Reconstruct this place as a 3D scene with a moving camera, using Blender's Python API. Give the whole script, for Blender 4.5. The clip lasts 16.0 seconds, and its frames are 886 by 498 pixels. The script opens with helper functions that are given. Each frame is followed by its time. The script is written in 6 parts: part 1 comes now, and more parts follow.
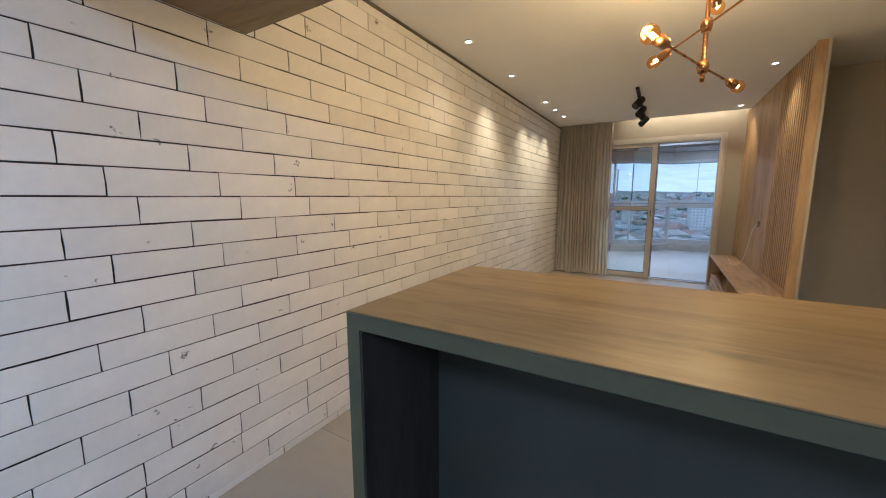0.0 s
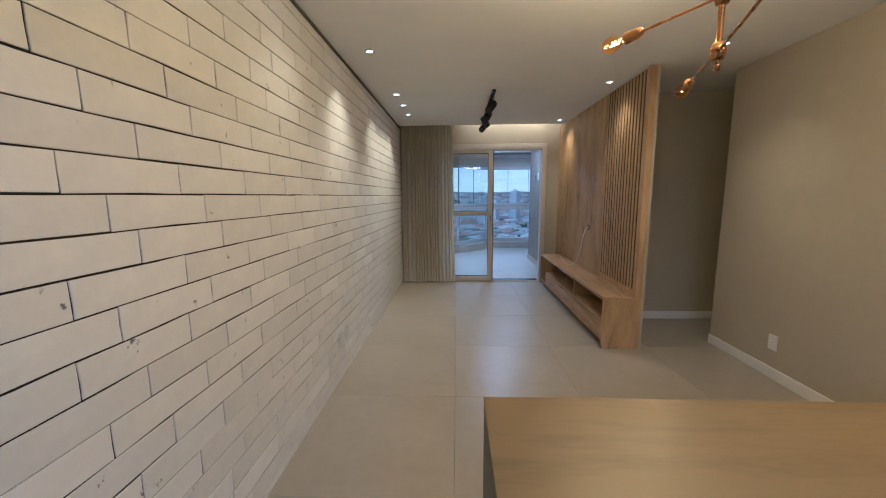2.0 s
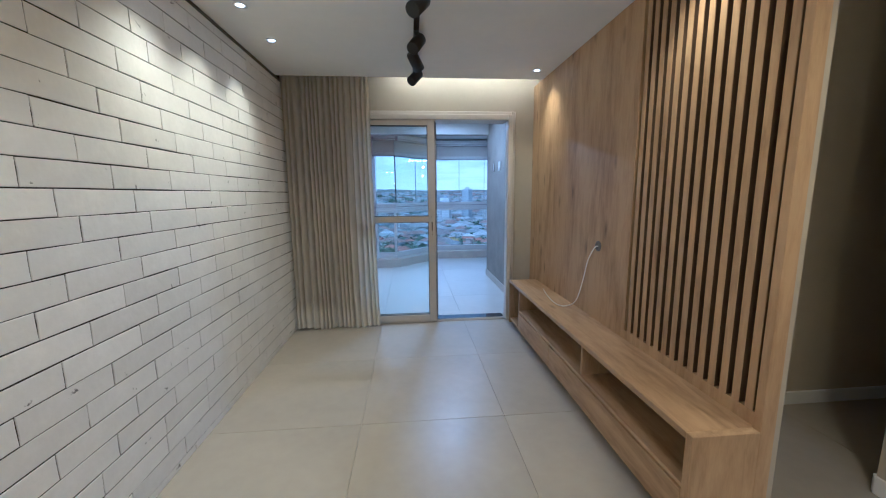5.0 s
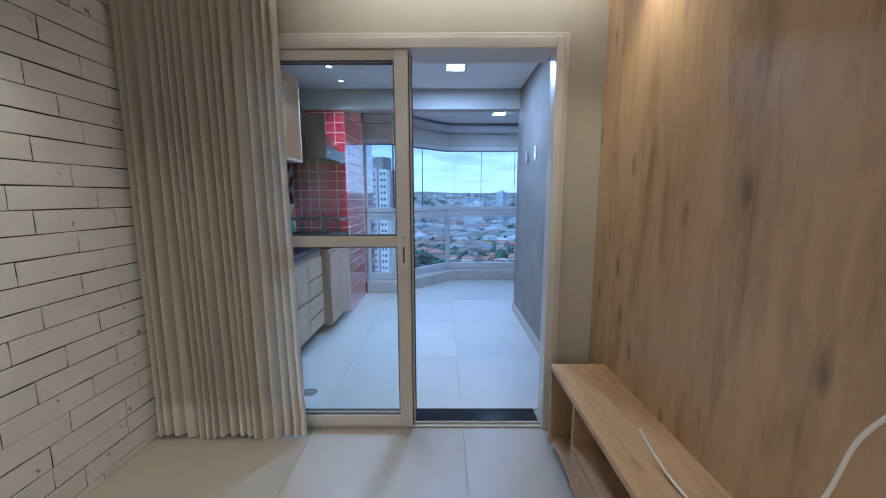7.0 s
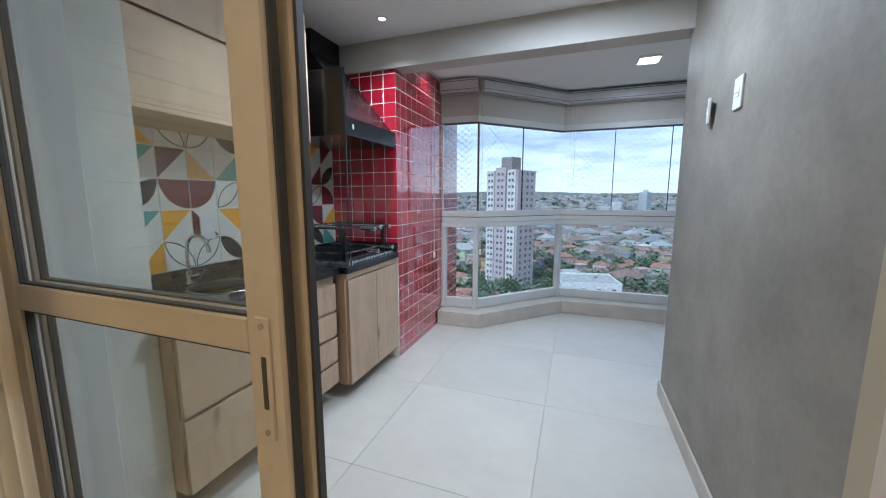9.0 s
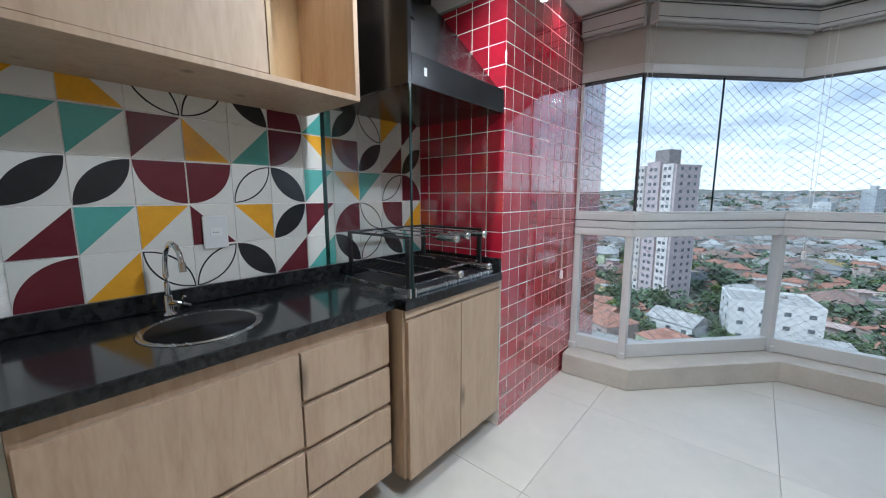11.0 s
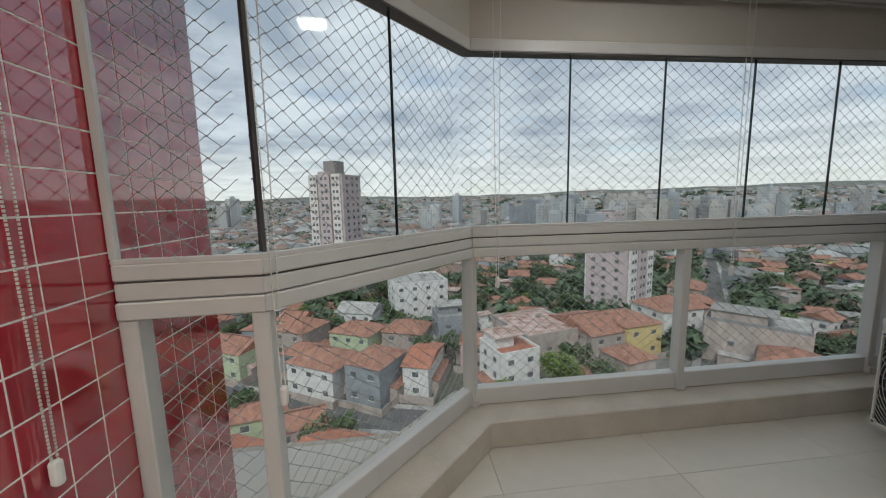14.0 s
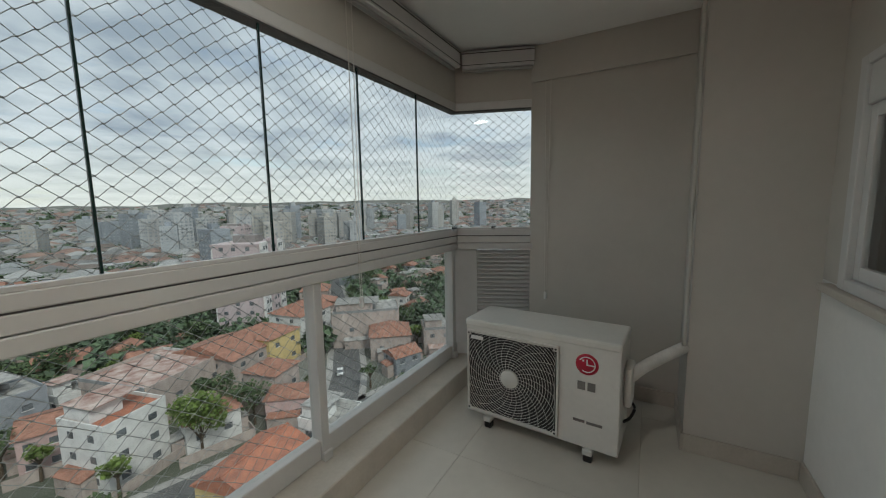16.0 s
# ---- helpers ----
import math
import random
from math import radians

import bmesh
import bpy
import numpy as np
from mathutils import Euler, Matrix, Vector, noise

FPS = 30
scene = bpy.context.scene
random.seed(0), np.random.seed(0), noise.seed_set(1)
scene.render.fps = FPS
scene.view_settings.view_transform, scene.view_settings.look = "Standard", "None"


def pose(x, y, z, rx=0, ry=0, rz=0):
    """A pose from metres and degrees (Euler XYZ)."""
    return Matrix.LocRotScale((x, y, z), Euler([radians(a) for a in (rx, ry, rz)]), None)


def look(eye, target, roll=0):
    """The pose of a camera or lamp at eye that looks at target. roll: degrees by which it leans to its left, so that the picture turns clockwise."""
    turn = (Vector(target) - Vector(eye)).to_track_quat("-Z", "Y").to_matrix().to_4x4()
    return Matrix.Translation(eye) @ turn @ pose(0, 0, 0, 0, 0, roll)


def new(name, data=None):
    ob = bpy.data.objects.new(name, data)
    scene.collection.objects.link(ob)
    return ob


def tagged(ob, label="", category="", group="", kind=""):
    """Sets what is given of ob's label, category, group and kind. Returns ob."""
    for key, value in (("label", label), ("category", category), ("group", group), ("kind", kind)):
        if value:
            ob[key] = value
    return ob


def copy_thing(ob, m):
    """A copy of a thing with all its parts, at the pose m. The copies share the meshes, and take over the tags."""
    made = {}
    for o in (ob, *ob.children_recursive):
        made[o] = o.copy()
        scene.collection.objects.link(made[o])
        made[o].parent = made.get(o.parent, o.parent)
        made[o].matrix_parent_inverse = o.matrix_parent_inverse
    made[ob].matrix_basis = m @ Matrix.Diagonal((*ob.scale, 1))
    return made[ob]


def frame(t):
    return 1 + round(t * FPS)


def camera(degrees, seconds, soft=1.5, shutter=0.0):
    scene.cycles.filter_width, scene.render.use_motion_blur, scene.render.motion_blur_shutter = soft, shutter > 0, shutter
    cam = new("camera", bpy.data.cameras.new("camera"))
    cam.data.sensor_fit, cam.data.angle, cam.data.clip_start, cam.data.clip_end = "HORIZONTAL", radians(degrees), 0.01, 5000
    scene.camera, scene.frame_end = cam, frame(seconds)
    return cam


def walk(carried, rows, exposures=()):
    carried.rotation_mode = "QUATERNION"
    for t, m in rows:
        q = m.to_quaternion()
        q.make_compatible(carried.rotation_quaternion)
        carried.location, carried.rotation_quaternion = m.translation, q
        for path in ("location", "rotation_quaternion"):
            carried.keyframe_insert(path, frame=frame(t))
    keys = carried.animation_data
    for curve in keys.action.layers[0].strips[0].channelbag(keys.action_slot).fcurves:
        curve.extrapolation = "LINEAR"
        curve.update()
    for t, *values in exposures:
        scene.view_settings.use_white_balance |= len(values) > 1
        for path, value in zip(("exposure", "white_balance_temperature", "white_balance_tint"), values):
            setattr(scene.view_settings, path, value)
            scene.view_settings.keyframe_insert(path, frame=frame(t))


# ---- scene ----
cam = camera(100.9, 16.0, soft=1.1)
PATH = [
    (0, (0.523, 0.401, 1.29), (-0.492, 2.101, 1.007), -0.1),
    (0.5, (0.244, 0.51, 1.287), (-0.439, 2.37, 1.011), -0.3),
    (1, (0.021, 0.632, 1.307), (-0.402, 2.568, 1.032), -0.4),
    (1.5, (-0.125, 0.806, 1.369), (-0.341, 2.774, 1.084), -0.4),
    (2, (-0.159, 1.064, 1.379), (-0.236, 3.041, 1.092), -0.4),
    (2.5, (-0.193, 1.339, 1.385), (-0.147, 3.318, 1.102), -0.5),
    (3, (-0.263, 1.614, 1.406), (-0.063, 3.583, 1.118), -0.4),
    (5.3, (0.211, 3.406, 1.346), (0.371, 5.377, 1.047), -0.7),
    (5.5, (0.252, 3.581, 1.338), (0.379, 5.555, 1.047), -0.5),
    (6, (0.409, 4.005, 1.33), (0.468, 5.983, 1.044), -0.3),
    (6.5, (0.507, 4.466, 1.326), (0.535, 6.446, 1.041), -0.2),
    (7, (0.584, 4.93, 1.344), (0.579, 6.91, 1.06), -0.1),
    (7.5, (0.694, 5.399, 1.358), (0.654, 7.378, 1.074), 0.1),
    (8, (0.751, 5.783, 1.347), (0.691, 7.762, 1.065), -0.4),
    (8.5, (0.799, 6.159, 1.337), (0.534, 8.122, 1.056), -0.3),
    (9, (0.821, 6.472, 1.326), (0.148, 8.335, 1.045), 0.0),
    (9.5, (0.803, 6.71, 1.306), (-0.285, 8.368, 1.043), -0.3),
    (11.8, (0.339, 7.772, 1.275), (-0.954, 9.271, 0.989), -0.1),
    (12, (0.314, 7.853, 1.266), (-0.899, 9.42, 0.997), -0.4),
    (12.5, (0.24, 8.141, 1.253), (-0.664, 9.905, 0.983), -0.5),
    (13, (0.205, 8.458, 1.275), (-0.35, 10.359, 0.998), -0.7),
    (13.5, (0.213, 8.762, 1.301), (0.024, 10.735, 1.033), -1.0),
    (14, (0.277, 9.018, 1.326), (0.503, 10.987, 1.06), -1.3),
    (14.5, (0.394, 9.24, 1.347), (1.009, 11.126, 1.086), -1.3),
    (15, (0.525, 9.394, 1.343), (1.484, 11.132, 1.096), -1.3),
    (15.5, (0.627, 9.55, 1.336), (2.041, 10.947, 1.118), -1.2),
    (16, (0.78, 9.617, 1.358), (2.509, 10.595, 1.123), -1.0),
]
EXPOSURES = [(0, 0.85, 4450, 10), (1.0, 0.75, 4250, 10), (2.0, 0.65, 4050, 10), (3.0, 0.68, 3900, 9), (5.5, 1.05, 3680, 7), (6.5, 1.1, 3700, 7), (7.0, 1.0, 3800, 8), (8.0, 1.05, 4250, 7), (8.5, 1.1, 4700, 7), (9.0, 1.15, 4900, 6), (9.5, 1.2, 4900, 6), (12.0, 1.28, 5600, 7), (12.5, 1.18, 5850, 8), (13.5, 0.85, 6100, 9), (14.5, 0.5, 6250, 5), (16.0, 0.55, 6250, 4)]
walk(cam, [(t, look(eye, target, roll)) for t, eye, target, roll in PATH], EXPOSURES)

# ---- world and lamps ----
SUN_EL, SUN_ROT = 48.0, 205.0
world = bpy.data.worlds.new("overcast_sky")
scene.world = world
world.use_nodes = True
wn, wl = world.node_tree.nodes, world.node_tree.links
wn.clear()


def wnode(kind, **props):
    n = wn.new(kind)
    for k, v in props.items():
        n.inputs[k].default_value = v
    return n


sky = wn.new("ShaderNodeTexSky")
sky.sky_type, sky.sun_disc, sky.sun_elevation, sky.sun_rotation = "NISHITA", False, radians(SUN_EL), radians(SUN_ROT)
dim = wn.new("ShaderNodeVectorMath")
dim.operation = "SCALE"
dim.inputs["Scale"].default_value = 0.11
wl.new(sky.outputs[0], dim.inputs[0])
tc = wn.new("ShaderNodeTexCoord")
sep = wn.new("ShaderNodeSeparateXYZ")
wl.new(tc.outputs["Generated"], sep.inputs[0])
up = wn.new("ShaderNodeMath")
up.operation = "MAXIMUM"
up.inputs[1].default_value = 0.0
wl.new(sep.outputs["Z"], up.inputs[0])
lift = wn.new("ShaderNodeMath")
lift.operation = "ADD"
lift.inputs[1].default_value = 0.09
wl.new(up.outputs[0], lift.inputs[0])
flat = wn.new("ShaderNodeVectorMath")
flat.operation = "DIVIDE"
both = wn.new("ShaderNodeCombineXYZ")
both.inputs[2].default_value = 1.0
for i in range(2):
    wl.new(lift.outputs[0], both.inputs[i])
wl.new(tc.outputs["Generated"], flat.inputs[0])
wl.new(both.outputs[0], flat.inputs[1])
cl = wnode("ShaderNodeTexNoise", Scale=0.85, Detail=7.0, Roughness=0.56, Distortion=0.35)
wl.new(flat.outputs[0], cl.inputs["Vector"])
cover = wn.new("ShaderNodeValToRGB")
cover.color_ramp.elements[0].position, cover.color_ramp.elements[1].position = 0.25, 0.43
wl.new(cl.outputs[0], cover.inputs[0])
shade = wn.new("ShaderNodeValToRGB")
se = shade.color_ramp.elements
se[0].position, se[0].color = 0.38, (0.70, 0.735, 0.775, 1)
se[1].position, se[1].color = 0.66, (0.34, 0.39, 0.46, 1)
cl2 = wnode("ShaderNodeTexNoise", Scale=1.5, Detail=6.0, Roughness=0.55, Distortion=0.2)
wl.new(flat.outputs[0], cl2.inputs["Vector"])
wl.new(cl2.outputs[0], shade.inputs[0])
mixc = wn.new("ShaderNodeMix")
mixc.data_type = "RGBA"
wl.new(cover.outputs[0], mixc.inputs[0])
wl.new(dim.outputs[0], mixc.inputs[6])
wl.new(shade.outputs[0], mixc.inputs[7])
# a bright band of thin cloud low over the horizon
low = wn.new("ShaderNodeMapRange")
low.inputs[1].default_value, low.inputs[2].default_value, low.inputs[3].default_value, low.inputs[4].default_value = 0.0, 0.16, 0.75, 0.0
wl.new(up.outputs[0], low.inputs[0])
mixh = wn.new("ShaderNodeMix")
mixh.data_type = "RGBA"
mixh.inputs[7].default_value = (0.90, 0.88, 0.80, 1)
wl.new(low.outputs[0], mixh.inputs[0])
wl.new(mixc.outputs[2], mixh.inputs[6])
bg = wnode("ShaderNodeBackground", Strength=0.72)
wl.new(mixh.outputs[2], bg.inputs[0])
wo = wn.new("ShaderNodeOutputWorld")
wl.new(bg.outputs[0], wo.inputs[0])


def lamp(name, kind, m, energy, color, **props):
    data = bpy.data.lights.new(name, kind)
    data.energy, data.color = energy, color
    ob = new(name, data)
    ob.matrix_world = m
    if kind == "SUN":
        data.angle = props["angle"]
    if kind == "AREA":
        data.shape, data.size, data.size_y = "RECTANGLE", props["size"], props["size_y"]
    if kind == "SPOT":
        data.spot_size, data.spot_blend, data.shadow_soft_size = radians(props["cone"]), props.get("blend", 0.7), 0.025
    if kind == "POINT":
        data.shadow_soft_size = props.get("radius", 0.03)
    return ob


az = radians(SUN_ROT)
sun_dir = Vector((math.sin(az) * math.cos(radians(SUN_EL)), math.cos(az) * math.cos(radians(SUN_EL)), math.sin(radians(SUN_EL))))
lamp("sun", "SUN", look(sun_dir * 50, (0, 0, 0)), 1.3, (1.0, 0.96, 0.90), angle=radians(14))
WARM, COOL = (1.0, 0.72, 0.42), (0.88, 0.94, 1.0)
CEIL = 2.42
LIVING_SPOTS = [(-0.79, 2.97), (-0.79, 3.87), (-0.785, 5.01), (-0.78, 5.47), (-0.78, 5.95), (1.715, 3.87), (1.265, 4.72), (1.277, 6.45)]
for x, y in LIVING_SPOTS:
    lamp("downlight_lamp", "SPOT", pose(x, y, CEIL - 0.012), (24.0 if y > 3.5 else 6.5) if x < 0 else 18.0, (1.0, 0.65, 0.27), cone=98, blend=1.0)

# ---- materials ----
def rgb(v):
    return (*v, 1.0)


def material(name, color, rough=0.5, metal=0.0, var=0.12, scale=6.0, bump=0.0, bscale=80.0, spec=0.5, dark=None, stretch=(1, 1, 1), rand=0.0, island=0.0, detail=5.0, rvar=0.08):
    """A surface with variation at two scales: broad stains and fine grain, fine relief, and a change from piece to piece."""
    mat = bpy.data.materials.new(name)
    mat.use_nodes = True
    n, l = mat.node_tree.nodes, mat.node_tree.links
    b = n["Principled BSDF"]
    b.inputs["Metallic"].default_value, b.inputs["Specular IOR Level"].default_value = metal, spec
    tcn = n.new("ShaderNodeTexCoord")
    mp = n.new("ShaderNodeMapping")
    mp.inputs["Scale"].default_value = stretch
    l.new(tcn.outputs["Object"], mp.inputs[0])
    n1, n2 = n.new("ShaderNodeTexNoise"), n.new("ShaderNodeTexNoise")
    n1.inputs["Scale"].default_value, n1.inputs["Detail"].default_value = scale, detail
    n2.inputs["Scale"].default_value, n2.inputs["Detail"].default_value = scale * 9, 3
    l.new(mp.outputs[0], n1.inputs["Vector"])
    l.new(mp.outputs[0], n2.inputs["Vector"])
    add = n.new("ShaderNodeMath")
    add.operation = "MULTIPLY_ADD"
    add.inputs[1].default_value = 0.35
    l.new(n2.outputs[0], add.inputs[0])
    l.new(n1.outputs[0], add.inputs[2])
    ramp = n.new("ShaderNodeValToRGB")
    e = ramp.color_ramp.elements
    d = dark or tuple(c * (1 - 2 * var) for c in color)
    hi = tuple(min(1, c * (1 + var)) for c in color)
    e[0].position, e[0].color, e[1].position, e[1].color = 0.45, rgb(d), 0.9, rgb(hi)
    l.new(add.outputs[0], ramp.inputs[0])
    out = ramp.outputs[0]
    if rand or island:
        src = n.new("ShaderNodeObjectInfo").outputs["Random"] if rand else n.new("ShaderNodeNewGeometry").outputs["Random Per Island"]
        mr = n.new("ShaderNodeMapRange")
        amt = rand or island
        mr.inputs[3].default_value, mr.inputs[4].default_value = 1 - amt, 1 + amt * 0.4
        l.new(src, mr.inputs[0])
        sc = n.new("ShaderNodeVectorMath")
        sc.operation = "SCALE"
        l.new(out, sc.inputs[0])
        l.new(mr.outputs[0], sc.inputs["Scale"])
        out = sc.outputs[0]
    l.new(out, b.inputs["Base Color"])
    rr = n.new("ShaderNodeMapRange")
    rr.inputs[3].default_value, rr.inputs[4].default_value = max(0.02, rough - rvar), min(1, rough + rvar)
    l.new(n1.outputs[0], rr.inputs[0])
    l.new(rr.outputs[0], b.inputs["Roughness"])
    if bump:
        n3 = n.new("ShaderNodeTexNoise")
        n3.inputs["Scale"].default_value, n3.inputs["Detail"].default_value = bscale, 4
        l.new(mp.outputs[0], n3.inputs["Vector"])
        bp = n.new("ShaderNodeBump")
        bp.inputs["Strength"].default_value, bp.inputs["Distance"].default_value = bump, 0.004
        l.new(n3.outputs[0], bp.inputs["Height"])
        l.new(bp.outputs[0], b.inputs["Normal"])
    return mat


def emitter(name, color, strength):
    mat = bpy.data.materials.new(name)
    mat.use_nodes = True
    b = mat.node_tree.nodes["Principled BSDF"]
    b.inputs["Base Color"].default_value = rgb(color)
    b.inputs["Emission Color"].default_value = rgb(color)
    b.inputs["Emission Strength"].default_value = strength
    return mat


def pane_glass(name, tint, ior=1.45):
    mat = bpy.data.materials.new(name)
    mat.use_nodes = True
    n, l = mat.node_tree.nodes, mat.node_tree.links
    n.clear()
    tr, gl, fr, mx, o = (n.new("ShaderNode" + k) for k in ("BsdfTransparent", "BsdfGlossy", "LayerWeight", "MixShader", "OutputMaterial"))
    tr.inputs[0].default_value = rgb(tint)
    gl.inputs["Roughness"].default_value = 0.01
    fr.inputs[0].default_value = 0.5
    pw, mr = n.new("ShaderNodeMath"), n.new("ShaderNodeMapRange")
    pw.operation = "POWER"
    pw.inputs[1].default_value = 4.5
    mr.inputs[3].default_value, mr.inputs[4].default_value = 0.025, 0.75
    l.new(fr.outputs["Facing"], pw.inputs[0])
    l.new(pw.outputs[0], mr.inputs[0])
    l.new(mr.outputs[0], mx.inputs[0])
    l.new(tr.outputs[0], mx.inputs[1])
    l.new(gl.outputs[0], mx.inputs[2])
    l.new(mx.outputs[0], o.inputs[0])
    return mat


def wood_material(name, light, dark, axis, rough=0.45, rand=0.0, fine=1.0):
    """Oak laminate: long streaks along one axis, with cathedral waves and a few knots."""
    mat = bpy.data.materials.new(name)
    mat.use_nodes = True
    n, l = mat.node_tree.nodes, mat.node_tree.links
    b = n["Principled BSDF"]
    tcn, mp = n.new("ShaderNodeTexCoord"), n.new("ShaderNodeMapping")
    mp.inputs["Scale"].default_value = tuple(0.16 if i == axis else 1.0 for i in range(3))
    l.new(tcn.outputs["Object"], mp.inputs[0])
    broad, streak, grain = (n.new("ShaderNodeTexNoise") for _ in range(3))
    for nd, sc, dt, dist in ((broad, 4.0, 4, 1.6), (streak, 26.0 * fine, 5, 0.8), (grain, 150.0, 2, 0.2)):
        nd.inputs["Scale"].default_value, nd.inputs["Detail"].default_value, nd.inputs["Distortion"].default_value = sc, dt, dist
        l.new(mp.outputs[0], nd.inputs["Vector"])
    a = n.new("ShaderNodeMath")
    a.operation = "MULTIPLY_ADD"
    a.inputs[1].default_value = 0.55
    l.new(streak.outputs[0], a.inputs[0])
    l.new(broad.outputs[0], a.inputs[2])
    a2 = n.new("ShaderNodeMath")
    a2.operation = "MULTIPLY_ADD"
    a2.inputs[1].default_value = 0.22
    l.new(grain.outputs[0], a2.inputs[0])
    l.new(a.outputs[0], a2.inputs[2])
    ramp = n.new("ShaderNodeValToRGB")
    e = ramp.color_ramp.elements
    e[0].position, e[0].color, e[1].position, e[1].color = 0.62, rgb(dark), 1.08, rgb(light)
    mid = e.new(0.84)
    mid.color = rgb(tuple(0.35 * p + 0.65 * q for p, q in zip(dark, light)))
    l.new(a2.outputs[0], ramp.inputs[0])
    # small dark knots
    kmap = n.new("ShaderNodeMapping")
    kmap.inputs["Scale"].default_value = tuple(2.2 if i == axis else 6.5 for i in range(3))
    l.new(tcn.outputs["Object"], kmap.inputs[0])
    vor = n.new("ShaderNodeTexVoronoi")
    vor.inputs["Scale"].default_value = 1.0
    l.new(kmap.outputs[0], vor.inputs["Vector"])
    kn = n.new("ShaderNodeMapRange")
    kn.inputs[1].default_value, kn.inputs[2].default_value, kn.inputs[3].default_value, kn.inputs[4].default_value = 0.03, 0.16, 0.45, 1.0
    l.new(vor.outputs["Distance"], kn.inputs[0])
    sc = n.new("ShaderNodeVectorMath")
    sc.operation = "SCALE"
    l.new(ramp.outputs[0], sc.inputs[0])
    l.new(kn.outputs[0], sc.inputs["Scale"])
    l.new(sc.outputs[0], b.inputs["Base Color"])
    rr = n.new("ShaderNodeMapRange")
    rr.inputs[3].default_value, rr.inputs[4].default_value = rough + 0.1, rough - 0.08
    l.new(streak.outputs[0], rr.inputs[0])
    l.new(rr.outputs[0], b.inputs["Roughness"])
    bp = n.new("ShaderNodeBump")
    bp.inputs["Strength"].default_value, bp.inputs["Distance"].default_value = 0.12, 0.002
    l.new(a2.outputs[0], bp.inputs["Height"])
    l.new(bp.outputs[0], b.inputs["Normal"])
    return mat


def brick_material():
    """White-painted rough brick: chalky paint, uneven tone from brick to brick, dark pits and chips."""
    mat = material("white_painted_brick", (0.86, 0.845, 0.815), 0.72, var=0.04, scale=5.0, rand=0.10)
    n, l = mat.node_tree.nodes, mat.node_tree.links
    b = n["Principled BSDF"]
    base = b.inputs["Base Color"].links[0].from_socket
    tcn = n.new("ShaderNodeNewGeometry")
    vor = n.new("ShaderNodeTexVoronoi")
    vor.inputs["Scale"].default_value = 7.5
    wob = n.new("ShaderNodeTexNoise")
    wob.inputs["Scale"].default_value, wob.inputs["Detail"].default_value = 38.0, 3
    l.new(tcn.outputs["Position"], wob.inputs["Vector"])
    va = n.new("ShaderNodeVectorMath")
    va.operation = "MULTIPLY_ADD"
    va.inputs[1].default_value = (0.09, 0.09, 0.09)
    l.new(wob.outputs["Color"], va.inputs[0])
    l.new(tcn.outputs["Position"], va.inputs[2])
    l.new(va.outputs[0], vor.inputs["Vector"])
    pit = n.new("ShaderNodeMapRange")
    pit.inputs[1].default_value, pit.inputs[2].default_value, pit.inputs[3].default_value, pit.inputs[4].default_value = 0.035, 0.10, 0.22, 1.0
    l.new(vor.outputs["Distance"], pit.inputs[0])
    mx = n.new("ShaderNodeVectorMath")
    mx.operation = "SCALE"
    l.new(base, mx.inputs[0])
    l.new(pit.outputs[0], mx.inputs["Scale"])
    l.new(mx.outputs[0], b.inputs["Base Color"])
    hn = n.new("ShaderNodeTexNoise")
    hn.inputs["Scale"].default_value, hn.inputs["Detail"].default_value = 22.0, 6
    l.new(tcn.outputs["Position"], hn.inputs["Vector"])
    hm = n.new("ShaderNodeMath")
    hm.operation = "MULTIPLY"
    l.new(hn.outputs[0], hm.inputs[0])
    l.new(pit.outputs[0], hm.inputs[1])
    bp = n.new("ShaderNodeBump")
    bp.inputs["Strength"].default_value, bp.inputs["Distance"].default_value = 0.35, 0.006
    l.new(hm.outputs[0], bp.inputs["Height"])
    l.new(bp.outputs[0], b.inputs["Normal"])
    return mat


M_BRICK = brick_material()
# Colour of the brick joints, reused for the bedroom's painted darkness.
M_MORTAR_ROOMDARK = material("dark_joint_and_room_dark", (0.024, 0.021, 0.018), 0.95, var=0.3, scale=30)
M_PAINT = material("greige_paint", (0.45, 0.405, 0.305), 0.75, var=0.03, scale=2.0, bump=0.08, bscale=260)
M_CEMENT = material("burnt_cement", (0.26, 0.235, 0.195), 0.6, var=0.13, scale=4.0, bump=0.12, bscale=60)
M_NIB = material("pale_cement_paint", (0.60, 0.60, 0.55), 0.65, var=0.08, scale=4.0, bump=0.1, bscale=60)
M_PLAIN = material("grey_beige_paint", (0.50, 0.475, 0.43), 0.75, var=0.03, scale=2.0, bump=0.06, bscale=240)
M_CEIL = material("white_ceiling_paint", (0.80, 0.795, 0.78), 0.85, var=0.02, scale=1.5)
M_TRIMWHITE = material("white_trim", (0.78, 0.77, 0.74), 0.45, var=0.03, scale=3)
M_FLOOR = material("beige_porcelain", (0.39, 0.352, 0.285), 0.34, var=0.06, scale=1.6, rand=0.05, detail=8, rvar=0.05)
M_FLOOR_OUT = material("pale_porcelain", (0.56, 0.53, 0.47), 0.34, var=0.05, scale=1.6, rand=0.04, detail=8, rvar=0.05)
M_GROUT = material("beige_grout", (0.44, 0.40, 0.34), 0.9, var=0.1, scale=20)
M_OAK_Y = wood_material("oak_laminate_long", (0.47, 0.315, 0.145), (0.26, 0.16, 0.068), 1, rough=0.40)
M_OAK_X = wood_material("oak_laminate_bar", (0.215, 0.152, 0.066), (0.11, 0.074, 0.029), 0, rough=0.36)
